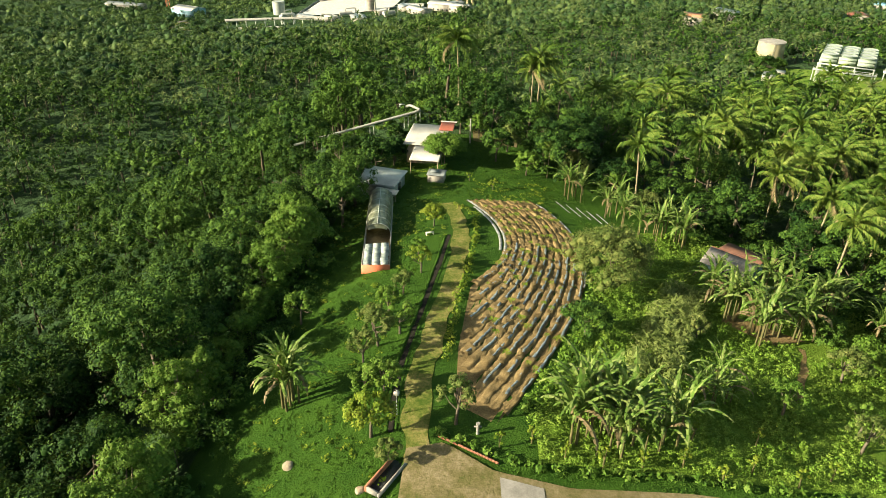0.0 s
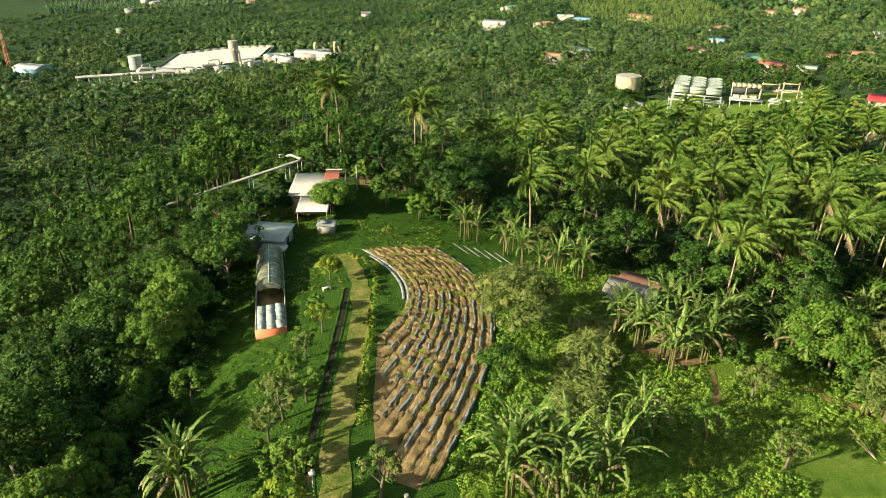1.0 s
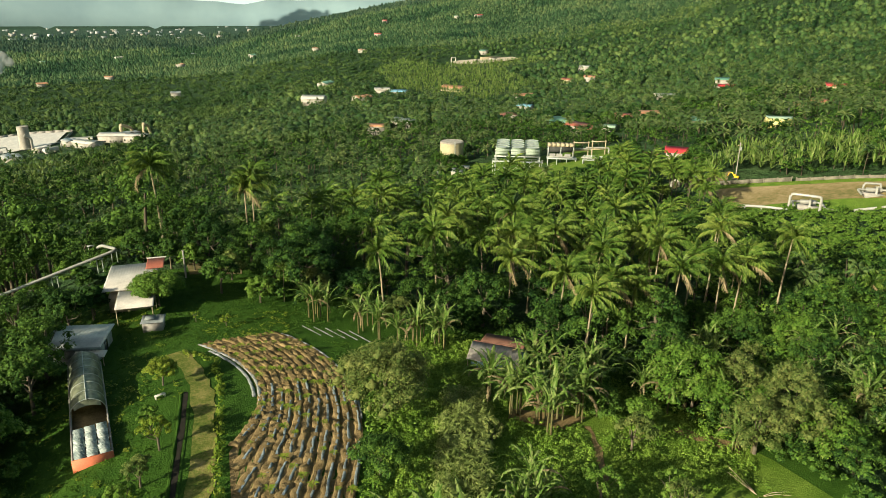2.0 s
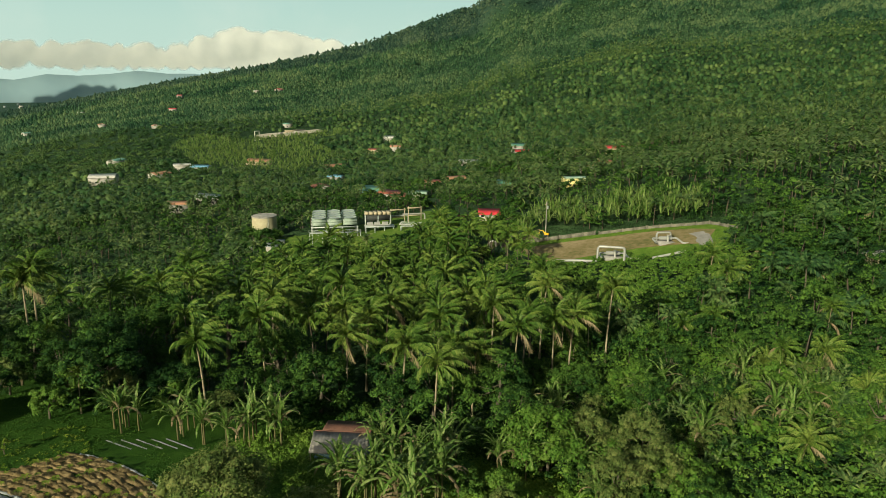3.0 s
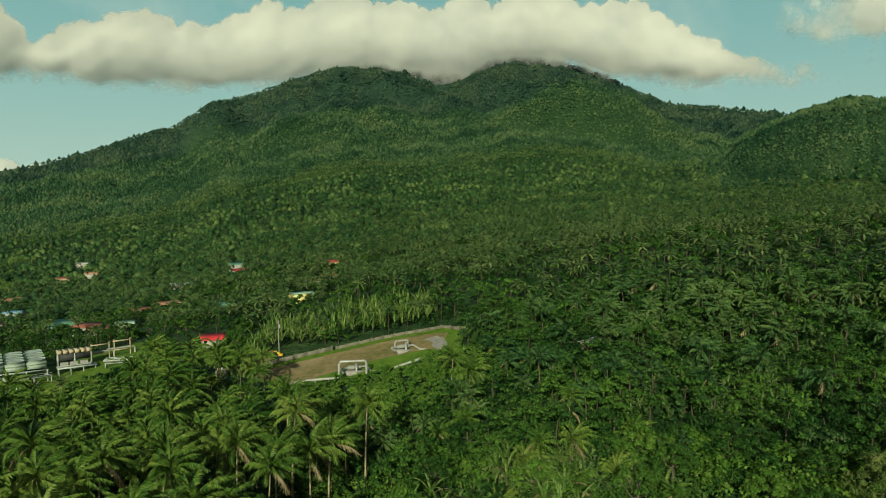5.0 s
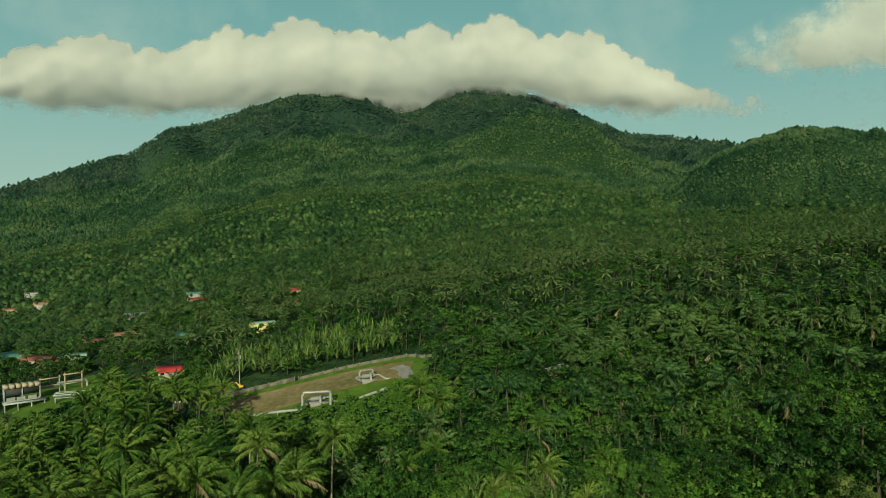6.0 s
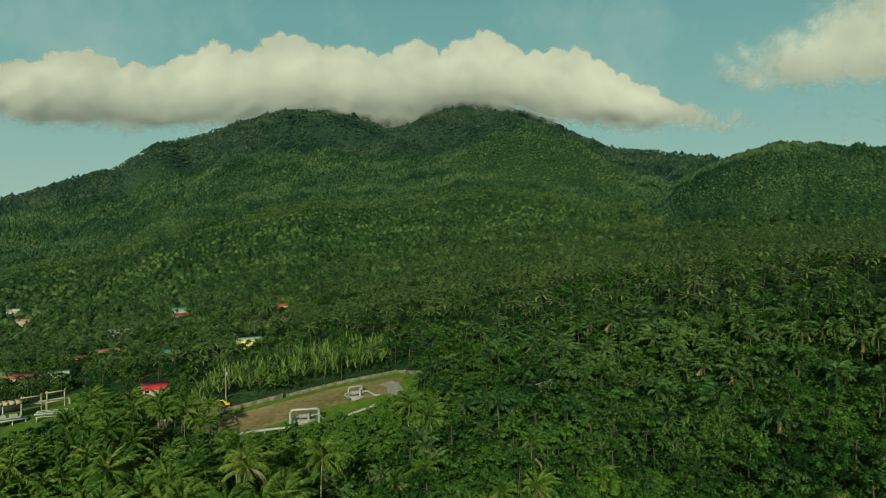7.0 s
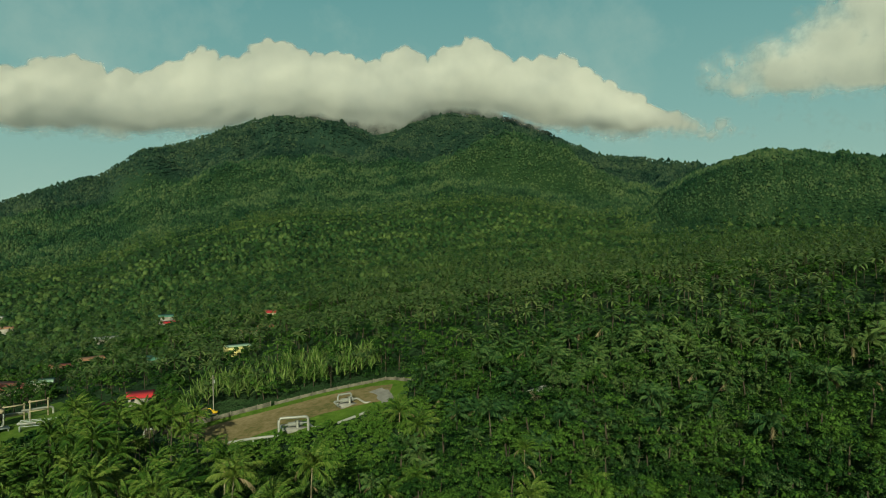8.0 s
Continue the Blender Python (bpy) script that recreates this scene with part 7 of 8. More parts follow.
# ---- houses ----
def house(x, y, turn, w, l, h, roof, wall, label, pitch=0.32, annex=None):
    ob = thing("house", (x, y, float(ground(x, y))), label, "house", turn=turn)
    part("wall", [box(-w / 2, w / 2, -l / 2, l / 2, -0.8, h)], wall, ob)
    rise = w / 2 * pitch + 0.15
    n = max(6, int(l))
    for s in (-1, 1):
        v, f = ribbed(-l / 2 - 0.5, l / 2 + 0.5, w / 2 + 0.5, 0.0, h - 0.1, h + rise, n)
        v = np.stack([v[:, 1] * s, v[:, 0], v[:, 2]], 1)
        part("roof", [(v, f)], roof, ob)
    for e in (-1, 1):
        g = np.array([(-w / 2, e * l / 2, h), (w / 2, e * l / 2, h), (0, e * l / 2, h + rise - 0.1), (-w / 2, e * (l / 2 - 0.12), h), (w / 2, e * (l / 2 - 0.12), h), (0, e * (l / 2 - 0.12), h + rise - 0.1)])
        part("gable", [(g, np.array([(0, 1, 2), (3, 5, 4)])), (g, np.array([(0, 1, 4, 3)]))], wall, ob)
    for k in np.linspace(-l / 2 + 1.0, l / 2 - 1.0, max(2, int(l / 3))):
        for s in (-1, 1):
            part("window", [box(s * (w / 2 + 0.015) - 0.03, s * (w / 2 + 0.015) + 0.03, k - 0.5, k + 0.5, 1.0, 2.0)], GLASS_DARK, ob)
    part("door", [box(-0.45, 0.45, -l / 2 - 0.04, -l / 2 + 0.02, 0, 2.0)], WOOD, ob)
    if annex:
        aw, al, ah = annex
        part("annex", [box(w / 2 + 0.05, w / 2 + aw, -al / 2, al / 2, -0.8, ah)], wall, ob)
        part("annex_roof", [ribbed(w / 2 + 0.02, w / 2 + aw + 0.4, -al / 2 - 0.3, al / 2 + 0.3, ah + 0.05, ah + 0.3, 6)], roof, ob)
    return ob


house(156.6, 173.0, 46, 6.0, 6.4, 1.9, RED_ROOF, WALL_WHITE, "low white house with a bright red metal roof", 0.42)
house(151.6, 180.2, 58, 3.6, 4.4, 1.5, BRICK_ROOF, WALL_OLD, "small house with a faded red roof behind the lawn")
house(196.0, 275.0, 20, 8, 15, 3.4, BRICK_ROOF, WALL_WHITE, "long house with a faded red roof among trees", annex=(4, 8, 2.6))
house(191.5, 266.0, 60, 6, 9, 2.8, BRICK_ROOF, WALL_WHITE, "low wing with a faded red roof")
house(199.5, 262.0, 40, 6, 8, 2.8, PALE_GREEN_ROOF, WALL_WHITE, "small house with a pale green roof")
house(206.0, 308.0, 50, 9, 13, 3.2, GREEN_ROOF, WALL_BLUE, "wide house with a dark green roof")
house(305.4, 296.7, 40, 6, 8, 5.6, GREEN_ROOF, WALL_WHITE, "tall white house with a small green roof", annex=(4, 6, 2.8))
house(301.0, 290.0, 60, 5, 9, 2.8, RED_ROOF, WALL_WHITE, "low house with a red roof beside the tall white one")
house(242.0, 195.2, 50, 6, 11, 3.0, ORANGE_ROOF, WALL_WHITE, "house with a broad pale orange roof", annex=(3, 5, 2.4))
house(251.0, 195.0, 20, 5, 7, 2.8, BRICK_ROOF, WALL_TAN, "small house with a faded red roof in the palms")
house(289.6, 217.8, 50, 6, 8, 2.8, RED_ROOF, WALL_TAN, "small house with a red roof in the palms")
house(204.3, 176.2, 55, 5, 8, 3.2, PALE_GREEN_ROOF, WALL_YELLOW, "yellow house with a flat pale green roof", 0.1)
house(206.6, 213.3, 30, 7, 8, 3.0, GREEN_ROOF, WALL_WHITE, "house with a faded green roof under trees")
house(151.2, 58.4, 75, 2.2, 5.5, 1.6, WHITE_ROOF, WALL_TAN, "long low shelter with a pale roof in the scrub", 0.1)
house(128.8, 28.8, 20, 2.0, 2.6, 1.1, ZINC_DULL, WALL_WHITE, "small pale hut among banana plants")
house(133.8, 47.1, 40, 2.2, 3, 1.5, ZINC_DULL, WALL_TAN, "small hut with a pale sheet roof under trees")
house(232.7, 384.5, 30, 6, 9, 2.6, BLUE_ROOF, WALL_WHITE, "house with a pale blue roof beyond the trees")
house(212.8, 322.3, 70, 5, 7, 2.6, GREEN_ROOF, WALL_WHITE, "small house with a teal roof")
house(128.8, 504.9, 60, 12, 16, 4.5, WHITE_ROOF, WALL_WHITE, "broad white hall beyond the woods")
house(237.3, 497.4, 30, 9, 18, 3.0, ORANGE_ROOF, WALL_TAN, "long building with a rusty orange roof")
house(341.2, 464.4, 50, 7, 8, 4.0, ORANGE_ROOF, WALL_WHITE, "pink-roofed white house on the slope")
house(330.0, 478.0, 20, 6, 9, 3.0, BRICK_ROOF, WALL_TAN, "small brown-roofed house on the slope")
house(381.7, 525.7, 30, 8, 9, 3.5, WHITE_ROOF, WALL_WHITE, "small white-roofed house on the slope")
house(191.4, 495.5, 45, 8, 12, 3.0, BLUE_ROOF, WALL_WHITE, "shed under blue and white sheeting")
house(230.0, 287.0, 35, 6, 8, 2.6, BRICK_ROOF, WALL_TAN, "brown-roofed house among banana plants")
house(236.0, 276.0, 70, 6, 9, 2.6, ORANGE_ROOF, WALL_TAN, "tan-roofed house among banana plants")


# ---- the far works, quarry and town ----
def far_works():
    def at(x, y):
        return (float(x), float(y), float(ground(x, y)))
    sheet("works_ground", ruled([(-170, 468), (-140, 448), (-84, 455), (-20, 460)], [(-165, 556), (-130, 560), (-60, 575), (20, 520)], 30, 16, 0.9), LAND, "worn grass of the far works", "grass")
    sheet("pale_yard", ruled([(-104, 490), (-70, 488), (-40, 500)], [(-98, 545), (-60, 556), (-34, 545)], 20, 12, 1.6), WHITE_ROOF, "bright pale settling basin of the works", "basin")
    fence_run("basin_wall", [(-106, 488), (-100, 548), (-60, 560), (-30, 547), (-36, 500)], 2.4, 6.0, CONCRETE, CONCRETE, "low pale wall round the basin")
    t = thing("silo", at(-55, 498), "tall pale silo beside the basin", "silo")
    part("shell", drum(0, 0, 0, 15, 3.2, 20), WALL_WHITE, t)
    part("pipe", pipe_run([(3.6, -2, 0), (3.6, -2, 8), (0.5, -3.4, 10)], 0.8, 10), PIPE, t, smooth_faces=True)
    t = thing("storage_tank", at(-120, 503), "pale grey round tank of the works", "tank")
    part("shell", drum(0, 0, 0, 9.5, 4.2, 24), STEEL, t)
    part("rim", [tube([(0, 0, 9.3), (0, 0, 9.7)], [4.35, 4.35], 24)], STEEL, t)
    r = thing("pipe_bridge", at(-115, 462), "long pale pipe bridge of the works", "pipe rack", turn=14)
    for k in range(3):
        part("pipe", pipe_run([(-30, -1 + k, 5.2 + 0.4 * (k == 1)), (32, -1 + k, 5.2 + 0.4 * (k == 1))], 0.6, 8), WHITE_ROOF, r, smooth_faces=True)
    for x in np.linspace(-29, 31, 11):
        part("trestle", [box(x - 0.3, x + 0.3, -1.6, -1.2, -1, 4.6), box(x - 0.3, x + 0.3, 1.2, 1.6, -1, 4.6), box(x - 0.3, x + 0.3, -1.6, 1.6, 4.2, 4.6)], STEEL, r)
    part("lower_pipe", pipe_run([(-22, -6, 1.0), (6, -6, 1.0)], 0.8, 8), WHITE_ROOF, r, smooth_faces=True)
    part("duct", pipe_run([(6, 3, 0.6), (6, 3, 7.5), (14, 3, 7.5), (14, 3, 0.6)], 0.9, 8), STEEL, r, smooth_faces=True)
    for i, (x, y, w, l, h, roof, turn) in enumerate(((-20, 478, 10, 16, 4, WHITE_ROOF, 40), (-4, 486, 12, 18, 5, WHITE_ROOF, 70), (-30, 492, 8, 10, 4, ZINC, 20), (8, 478, 9, 14, 4, WHITE_ROOF, 60), (-190, 519, 14, 20, 5, WHITE_ROOF, 60), (-250, 552, 10, 30, 4, ZINC, 75))):
        house(x, y, turn, w, l, h, roof, WALL_BLUE if i == 4 else WALL_WHITE, "pale works building with a sheet metal roof" if i != 4 else "works hall with white roof and blue walls", 0.2)
    for i, (x, y, w, l) in enumerate(((-60, 470, 9, 14), (-78, 474, 7, 9), (-96, 480, 6, 12), (-24, 503, 9, 12), (2, 500, 8, 16), (-46, 482, 5, 8))):
        house(x, y, 15 + 25 * i, w, l, 2.6 + 0.5 * (i % 3), WHITE_ROOF if i % 2 else ZINC, WALL_WHITE, "low works shed with a pale sheet metal roof", 0.15)
    for i, (x, y) in enumerate(((-84, 466), (-70, 482), (-40, 474), (-112, 484))):
        g = thing("separator_vessel", at(x, y), "horizontal pale steel vessel on saddles", "vessel", "separator vessels", 20 * i)
        part("shell", pipe_run([(-4.5, 0, 3.0), (4.5, 0, 3.0)], 1.3, 12), WHITE_ROOF, g, smooth_faces=True)
        for q in (-3, 3):
            part("saddle", [box(q - 0.3, q + 0.3, -1.1, 1.1, -0.5, 2.0)], CONCRETE, g)
        part("pipe", pipe_run([(0, 0, 4.2), (0, 0, 6.2), (7, 0, 6.2), (7, 0, 0)], 0.35, 8), PIPE, g, smooth_faces=True)
    for i, (x, y) in enumerate(((2, 497), (14, 492))):
        g = thing("gas_duct", at(x, y), "pale duct arching over the works", "duct", "gas ducts", 50 + 20 * i)
        part("pipe", pipe_run([(-4, 0, 0), (-4, 0, 9), (5, 0, 6), (8, 0, 0)], 1.0, 8), WALL_TAN, g, smooth_faces=True)
    m = thing("radio_mast", at(-214, 543), "red and white lattice radio mast", "mast")
    for k in range(3):
        a = k * 2.094
        part("leg", [rod((1.6 * math.cos(a), 1.6 * math.sin(a), 0), (0.3 * math.cos(a), 0.3 * math.sin(a), 34), 0.16)], ORANGE_WALL, m)
    for j in range(12):
        z, s = 1 + j * 2.7, 1 - 0.8 * j / 12
        part("brace", [rod((1.6 * s * math.cos(k * 2.094), 1.6 * s * math.sin(k * 2.094), z), (1.5 * s * math.cos((k + 1) * 2.094), 1.5 * s * math.sin((k + 1) * 2.094), z + 2.4), 0.09) for k in range(3)], WHITE_ROOF if j % 2 else ORANGE_WALL, m)
    part("dish", drum(0, -0.6, 21, 23.5, 1.3, 12), WHITE_ROOF, m)
    # garden rows west of the works
    rows = thing("nursery_garden", at(-172, 480), "parallel low plant rows on pale paths", "nursery", turn=-30)
    for k in range(9):
        part("plant_bed", [box(-16 + k * 4, -14.6 + k * 4, -14, 14, -2, 1.0)], GRASS_DRY if k % 2 else CONCRETE, rows)
    # quarry pad on the slope
    sheet("quarry_floor", ruled([(314, 656), (348, 650), (396, 660)], [(328, 684), (362, 688), (400, 682)], 20, 12, 1.4), PALE_EARTH, "bare tan ground of the pad on the slope", "gravel")
    q = thing("drill_pad_works", at(362, 664), "cluster of pale cabins and pipes on the bare pad", "cabins", turn=20)
    rng = np.random.default_rng(9)
    for k in range(12):
        x, y, h = rng.uniform(-18, 18), rng.uniform(-7, 7), rng.uniform(1.8, 3.4)
        part("cabin", [box(x - 2.5, x + 2.5, y - 1.4, y + 1.4, 0, h)], WALL_WHITE, q)
    part("retaining_wall", [box(2, 34, 15, 16, 0, 4)], WALL_TAN, q)
    q = thing("pipe_loop", at(312, 650), "pale pipe loop at the pad's edge", "pipe loop", turn=30)
    part("pipe", pipe_run([(-4, 0, 0), (-4, 0, 9), (4, 0, 9), (4, 0, 0)], 0.5, 8), WHITE_ROOF, q, smooth_faces=True)
    # clearing on the slope
    sheet("clearing_grass", ruled([(297, 74), (309, 60)], [(305, 78), (318, 62)], 10, 8, 0.4), GRASS, "small bright green clearing on the slope", "grass")
    house(304.0, 62.5, 70, 3, 7, 1.8, ORANGE_ROOF, WALL_TAN, "low tan shelter in the clearing", 0.1)
    # the town on the plain and homes in the woods
    rng = np.random.default_rng(77)
    roofs = [BRICK_ROOF, ZINC, WHITE_ROOF, GREEN_ROOF, RED_ROOF, ORANGE_ROOF]
    for i in range(36):
        if i < 26:
            a, d = radians(rng.uniform(-16, 30)), rng.uniform(620, 1500)
        else:
            a, d = radians(rng.uniform(10, 47)), rng.uniform(300, 600)
        x, y = MID[0] + d * math.sin(a), MID[1] + d * math.cos(a)
        if is_open(np.array([x]), np.array([y]))[0]:
            continue
        k = int(rng.integers(0, 6))
        house(x, y, rng.uniform(0, 180), rng.uniform(6, 10), rng.uniform(8, 14), rng.uniform(3.2, 4.8), roofs[k], WALL_WHITE, "house roof showing among the far trees", 0.25)
    v, mats = [], [WALL_WHITE, ZINC_DULL, ZINC]
    for i in range(170):
        a, d = radians(rng.uniform(-20, 14)), rng.uniform(2400, 4500)
        x, y = MID[0] + d * math.sin(a), MID[1] + d * math.cos(a)
        g, s = float(ground(x, y)), rng.uniform(4, 10)
        b, f = box(x - s, x + s, y - s, y + s, g - 2, g + rng.uniform(5, 10))
        v.append((b, f, int(rng.integers(0, 3))))
    tagged(new("distant_town", make_mesh("distant_town", v, mats)), "distant pale town houses on the coastal plain", "town", kind="stuff")


far_works()


# ---- distance and clouds ----
def sky_backdrop():
    """The pale hazy air over the horizon, far behind everything, brighter towards the sea."""
    m, nt, ln, bsdf = nodes_of("hazy_sky")
    split = nt.new("ShaderNodeSeparateXYZ")
    ln.new(position_of(nt), split.inputs[0])
    up = math_node(nt, ln, "DIVIDE", split.outputs["Z"], 2300.0)
    wisp = noise_node(nt, ln, 0.0011, 6, 0.6, vector=position_of(nt))
    colour = ramp_node(nt, ln, up, ((0.0, (0.46, 0.58, 0.54)), (0.18, (0.42, 0.56, 0.53)), (0.42, (0.30, 0.48, 0.49)), (0.9, (0.15, 0.34, 0.39))))
    veil = nt.new("ShaderNodeMapRange")
    veil.inputs["From Min"].default_value, veil.inputs["From Max"].default_value = 0.5, 0.8
    ln.new(wisp, veil.inputs["Value"])
    colour = mix_node(nt, ln, math_node(nt, ln, "MULTIPLY", veil.outputs[0], 0.5), colour, (0.55, 0.62, 0.58))
    glow = nt.new("ShaderNodeEmission")
    ln.new(colour, glow.inputs["Color"])
    ln.new(glow.outputs[0], nt["Material Output"].inputs["Surface"])
    a, e = np.meshgrid(np.radians(np.linspace(-20, 150, 111)), np.radians(np.linspace(-3, 32, 15)), indexing="ij")
    d = 4880.0
    v = np.stack([MID[0] + d * np.sin(a) * np.cos(e), MID[1] + d * np.cos(a) * np.cos(e), 39 + d * np.sin(e)], -1).reshape(-1, 3)
    i, j = np.meshgrid(np.arange(110), np.arange(14), indexing="ij")
    f = np.stack([i * 15 + j, (i + 1) * 15 + j, (i + 1) * 15 + j + 1, i * 15 + j + 1], -1).reshape(-1, 4)
    tagged(new("backdrop_sky", soften(make_mesh("backdrop_sky", [(v, f, 0)], [m]))), "pale teal hazy sky over the horizon", "backdrop", kind="structure")


sky_backdrop()


def backdrop_hills():
    m, nt, ln, bsdf = nodes_of("distant_hills")
    at = position_of(nt)
    # the blue of distance haze is put into the hills' base colour
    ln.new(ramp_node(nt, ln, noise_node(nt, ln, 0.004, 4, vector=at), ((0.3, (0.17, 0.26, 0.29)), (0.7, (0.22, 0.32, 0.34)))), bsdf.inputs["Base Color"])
    bsdf.inputs["Roughness"].default_value = 1.0
    a = np.radians(np.linspace(-180, 180, 361))
    d = 4780.0
    h = 20 + 46 * (vnoise(np.degrees(a) / 9, a * 0, 2) + 1) * smooth(-40, 15, np.degrees(a)) + 14 * vnoise(np.degrees(a) / 2, a * 0, 6)
    x, y = MID[0] + d * np.sin(a), MID[1] + d * np.cos(a)
    v = np.concatenate([np.stack([x, y, np.full(361, -120.0)], 1), np.stack([x, y, h + 20], 1), np.stack([x * 1.02, y * 1.02, h * 0 - 120], 1)])
    f = [(i, i + 1, 361 + i + 1, 361 + i) for i in range(360)] + [(361 + i, 361 + i + 1, 722 + i + 1, 722 + i) for i in range(360)]
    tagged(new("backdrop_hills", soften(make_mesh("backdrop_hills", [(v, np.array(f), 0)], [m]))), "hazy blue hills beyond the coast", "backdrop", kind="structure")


backdrop_hills()


def cloud_material():
    m, nt, ln, bsdf = nodes_of("cloud")
    # soft grey shading of the cloud mottled into its base colour
    ln.new(ramp_node(nt, ln, noise_node(nt, ln, 0.0045, 4, 0.55, vector=position_of(nt)), ((0.34, (0.55, 0.55, 0.53)), (0.6, (0.70, 0.69, 0.645)))), bsdf.inputs["Base Color"])
    bsdf.inputs["Roughness"].default_value, bsdf.inputs["Specular IOR Level"].default_value = 1.0, 0.0
    thick = nt.new("ShaderNodeAttribute")
    thick.attribute_name = "thickness"
    at = position_of(nt)
    fray = noise_node(nt, ln, 0.010, 7, 0.62, vector=at)
    edge = math_node(nt, ln, "ADD", thick.outputs["Fac"], math_node(nt, ln, "MULTIPLY", math_node(nt, ln, "SUBTRACT", fray, 0.5), 0.75))
    alpha = nt.new("ShaderNodeMapRange")
    alpha.interpolation_type = "SMOOTHSTEP"
    alpha.inputs["From Min"].default_value, alpha.inputs["From Max"].default_value = 0.10, 0.62
    ln.new(edge, alpha.inputs["Value"])
    soft, blend, clear, veil = (nt.new("ShaderNode" + k) for k in ("BsdfTranslucent", "MixShader", "BsdfTransparent", "MixShader"))
    soft.inputs["Color"].default_value = (0.74, 0.73, 0.68, 1)
    blend.inputs[0].default_value = 0.40
    ln.new(bsdf.outputs[0], blend.inputs[1])
    ln.new(soft.outputs[0], blend.inputs[2])
    ln.new(alpha.outputs[0], veil.inputs[0])
    ln.new(clear.outputs[0], veil.inputs[1])
    ln.new(blend.outputs[0], veil.inputs[2])
    ln.new(veil.outputs[0], nt["Material Output"].inputs["Surface"])
    return m


CLOUD = cloud_material()


def cloud_bank(name, puffs, distance, seed, label, foot, step=0.14, fade=1.0):
    """A bank of heaped cloud: the near skin of many round puffs, its foot drawn back, thinning at the edges.
    puffs: bearing, rise and radius, all in degrees; foot: bearings and the rise of the foot there."""
    p = np.array(puffs, float)
    a0, a1 = p[:, 0].min() - 4, p[:, 0].max() + 4
    e0, e1 = (p[:, 1] - p[:, 2]).min() - 1.5, (p[:, 1] + p[:, 2]).max() + 1
    az, el = np.meshgrid(np.arange(a0, a1, step), np.arange(e0, e1, step), indexing="ij")

    wa = az + 0.26 * gnoise(az / 1.3, el / 1.3, seed)
    we = el + 0.26 * gnoise(az / 1.3 + 9, el / 1.3, seed + 2)
    body, heap = np.full(az.shape, -9.0), np.zeros(az.shape)
    for pa, pe, pr in p:
        gap = np.sqrt((wa - pa) ** 2 + (we - pe) ** 2)
        body = np.maximum(body, pr - gap)                       # degrees inside the skin
        heap += np.exp(7.0 * np.sqrt(np.clip(1 - (gap / pr) ** 2, 0, 1)) * min(pr, 2.0) / 2.0)
    near = np.log(heap + 1) / 7.0 * 2.0
    base = np.interp(az, foot[0], foot[1])
    back = np.clip(base + 4.0 - el, 0, 6) ** 2 * 0.05
    d = distance - np.radians(near * 1.15 - back) * distance
    x = MID[0] + d * np.sin(np.radians(az)) * np.cos(np.radians(el))
    y = MID[1] + d * np.cos(np.radians(az)) * np.cos(np.radians(el))
    z = 39 + d * np.sin(np.radians(el))
    n, m = az.shape
    v = np.stack([x, y, z], -1).reshape(-1, 3)
    i, j = np.meshgrid(np.arange(n - 1), np.arange(m - 1), indexing="ij")
    f = np.stack([i * m + j, (i + 1) * m + j, (i + 1) * m + j + 1, i * m + j + 1], -1)
    keep = np.maximum.reduce([body[:-1, :-1], body[1:, :-1], body[:-1, 1:], body[1:, 1:]]) > -0.5
    me = soften(make_mesh(name, [(v, f[keep].reshape(-1, 4), 0)], [CLOUD]))
    soft = np.clip((body + 0.16) / ((0.6 + 2.2 * smooth(2.4, 0.2, el - base)) * fade), 0, 1)
    me.attributes.new("thickness", "FLOAT", "POINT").data.foreach_set("value", soft.ravel().astype(np.float32))
    ob = tagged(new(name, me), label, "cloud", kind="structure")
    return ob


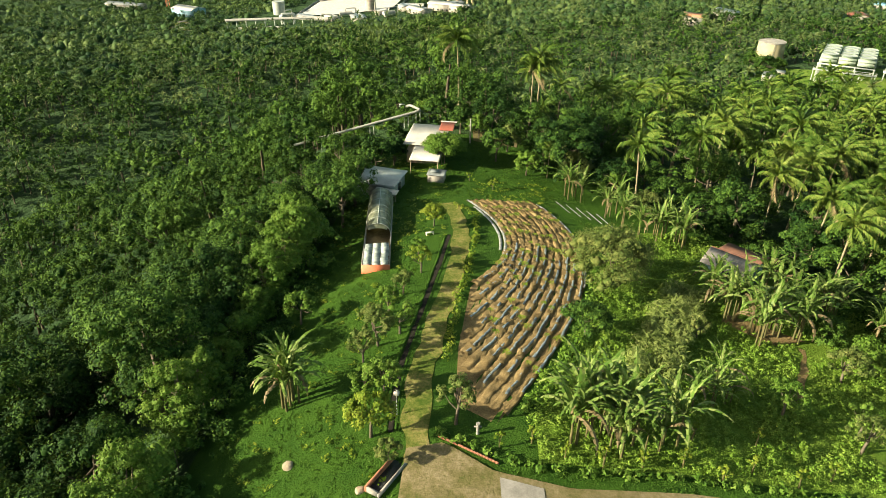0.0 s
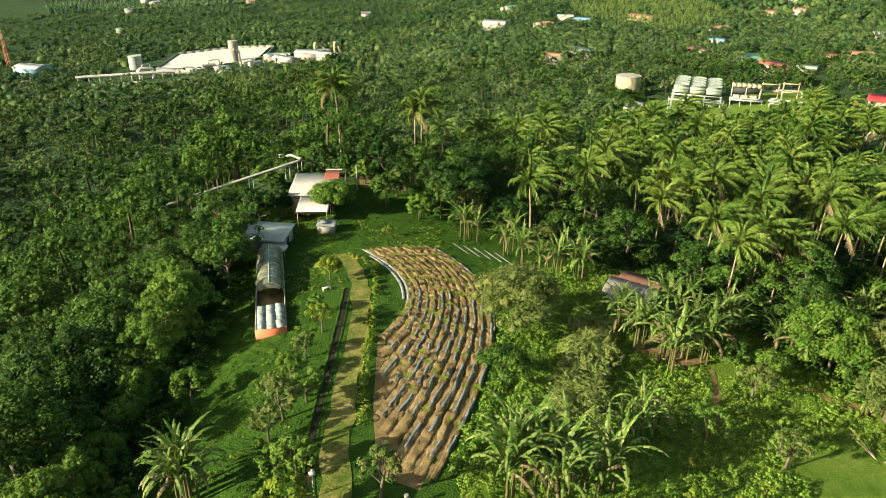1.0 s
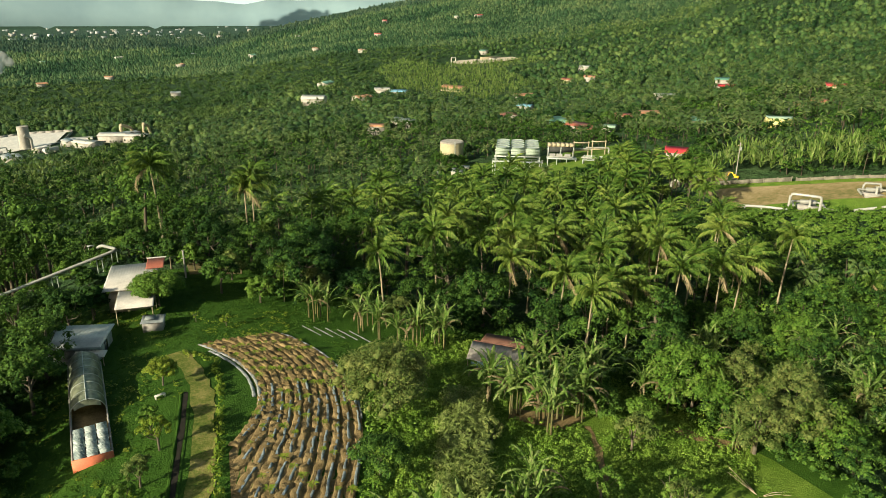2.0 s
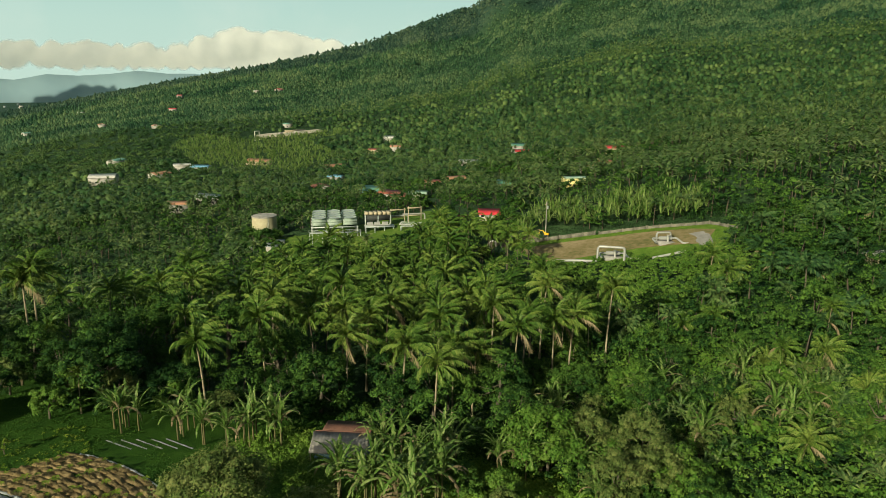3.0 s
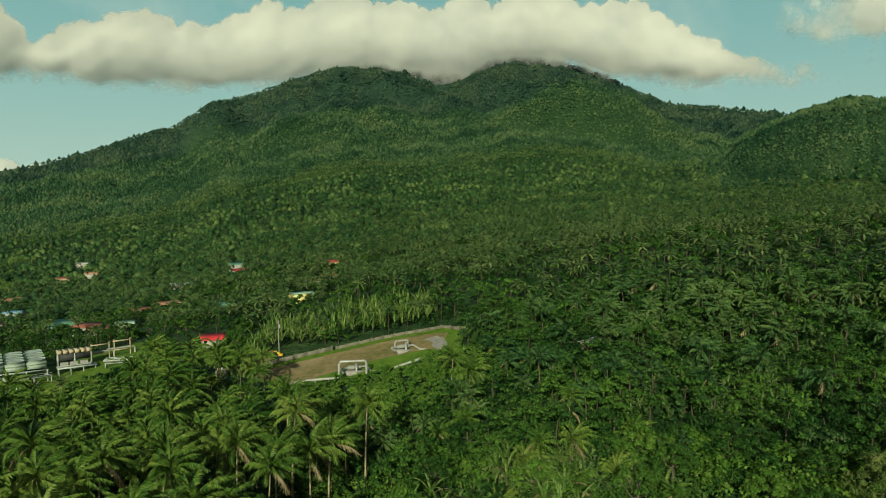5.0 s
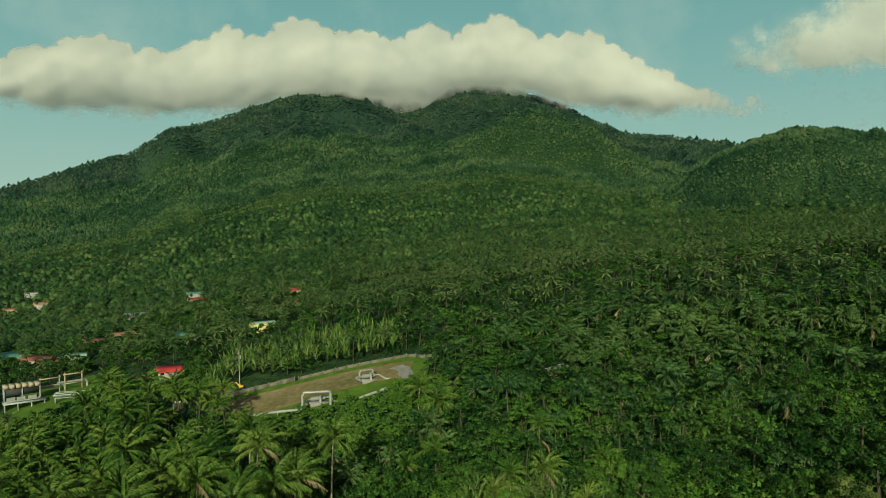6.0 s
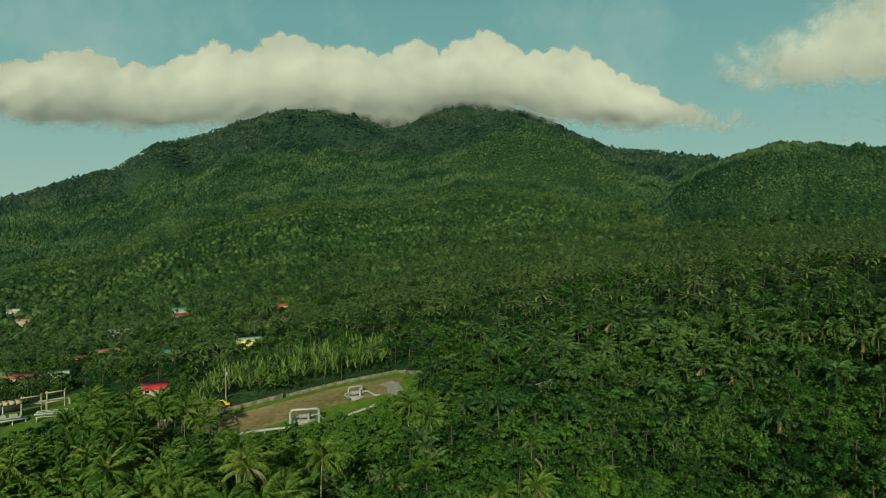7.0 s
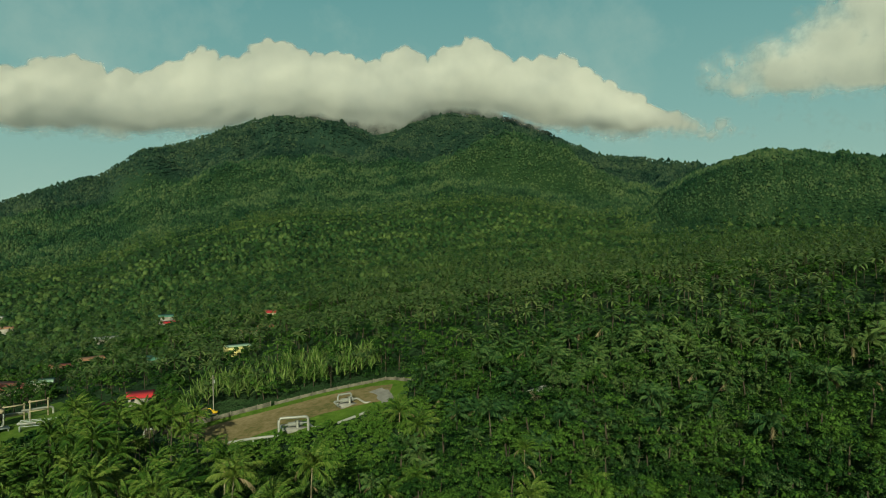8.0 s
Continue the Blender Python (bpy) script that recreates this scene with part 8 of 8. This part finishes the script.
def clouds():
    rng = np.random.default_rng(6)
    puffs = []
    # the bank over the summit: level foot, heaped top
    tops = np.array([(8, 15), (20, 15.0), (28, 15.4), (31, 14.6), (34, 11.6), (37.5, 13.6), (44, 14.6), (48, 14.0), (51, 15.9), (54, 15.4), (56.5, 17.0), (60, 16.0), (64, 15.4), (67, 16.4), (70, 15.8), (72.7, 17.2), (76, 16.0), (80, 16.0), (83, 14.4), (86, 11.8)])
    foot = ([6, 20, 28, 34, 38, 46, 52, 56, 59, 61, 63, 67, 69, 72, 76, 80, 84, 92],
            [7.1, 7.3, 8.0, 9.0, 8.6, 8.8, 9.3, 10.2, 10.6, 10.4, 9.8, 9.8, 10.8, 11.1, 10.4, 9.4, 8.7, 8.3])
    for a in np.arange(8, 87, 1.1) + rng.uniform(-0.6, 0.6, 72):
        top, low = np.interp(a, tops[:, 0], tops[:, 1]) + 0.6 * float(vnoise(a / 2.1, 3.0, 8)), np.interp(a, *foot)
        r = (top - low) * 0.42
        puffs.append((a, low + (top - low) * 0.42, r + 0.4))
        for k in range(2):
            r = rng.uniform(0.7, 1.4)
            puffs.append((a + rng.normal(0, 0.5), top - r - rng.uniform(0, 1.4), r))
        for k in range(3):
            r = rng.uniform(0.3, 1.0)
            puffs.append((a + rng.normal(0, 0.45), top - r - abs(rng.normal(0, 0.25)), r))
    for a in np.arange(82, 95, 0.7):
        puffs.append((a, 10.9 - (a - 82) * 0.2 + rng.normal(0, 0.15), 1.9 - (a - 82) * 0.10))
    cloud_bank("cloud_bank", puffs, 2690, 1, "heaped white cloud bank lying on the volcano's summit", foot)
    puffs = []
    for a in np.arange(91.5, 120, 0.8):
        rise = np.interp(a, [92, 98, 104, 118], [13.0, 11.6, 12.0, 12.0])
        wide = np.interp(a, [92, 99, 118], [1.3, 4.0, 5.4])
        for k in range(3):
            puffs.append((a + rng.normal(0, 0.5), rise + rng.normal(0, wide * 0.55), rng.uniform(0.7, 1.2) * wide))
        puffs.append((a + 4, 9.8 + rng.normal(0, 0.4), rng.uniform(0.9, 1.6)))
    cloud_bank("cloud_drift", puffs, 3600, 2, "grey and white drifting cloud beside the volcano", ([90, 120], [9.4, 9.4]), fade=9.0)
    puffs = []
    for a in np.arange(-30, 38, 0.9):
        h = float(vnoise(a / 3.5, 0.5, 4)) * 1.9
        if h < -0.5:
            continue
        h = max(0.0, h)
        puffs.append((a, 1.7, 0.8))
        puffs.append((a + rng.normal(0, 0.3), 2.1 + h * 0.6, 0.7 + h * 0.5))
    cloud_bank("low_cloud", puffs, 4600, 3, "low white clouds over the coast", ([-40, 50], [-2.4, -2.4]), fade=0.9)

    puffs = []
    for k in range(16):
        u = k / 15
        puffs.append((-7.0 + rng.normal(0, 0.12 + 0.2 * u), -5.0 + 1.5 * u, rng.uniform(0.12, 0.24) * (1 + 0.4 * u)))
    cloud_bank("steam_cloud", puffs, 1150, 5, "white steam rising from the far wells", ([-12, 0], [-7.5, -7.5]), step=0.05, fade=0.9)


clouds()
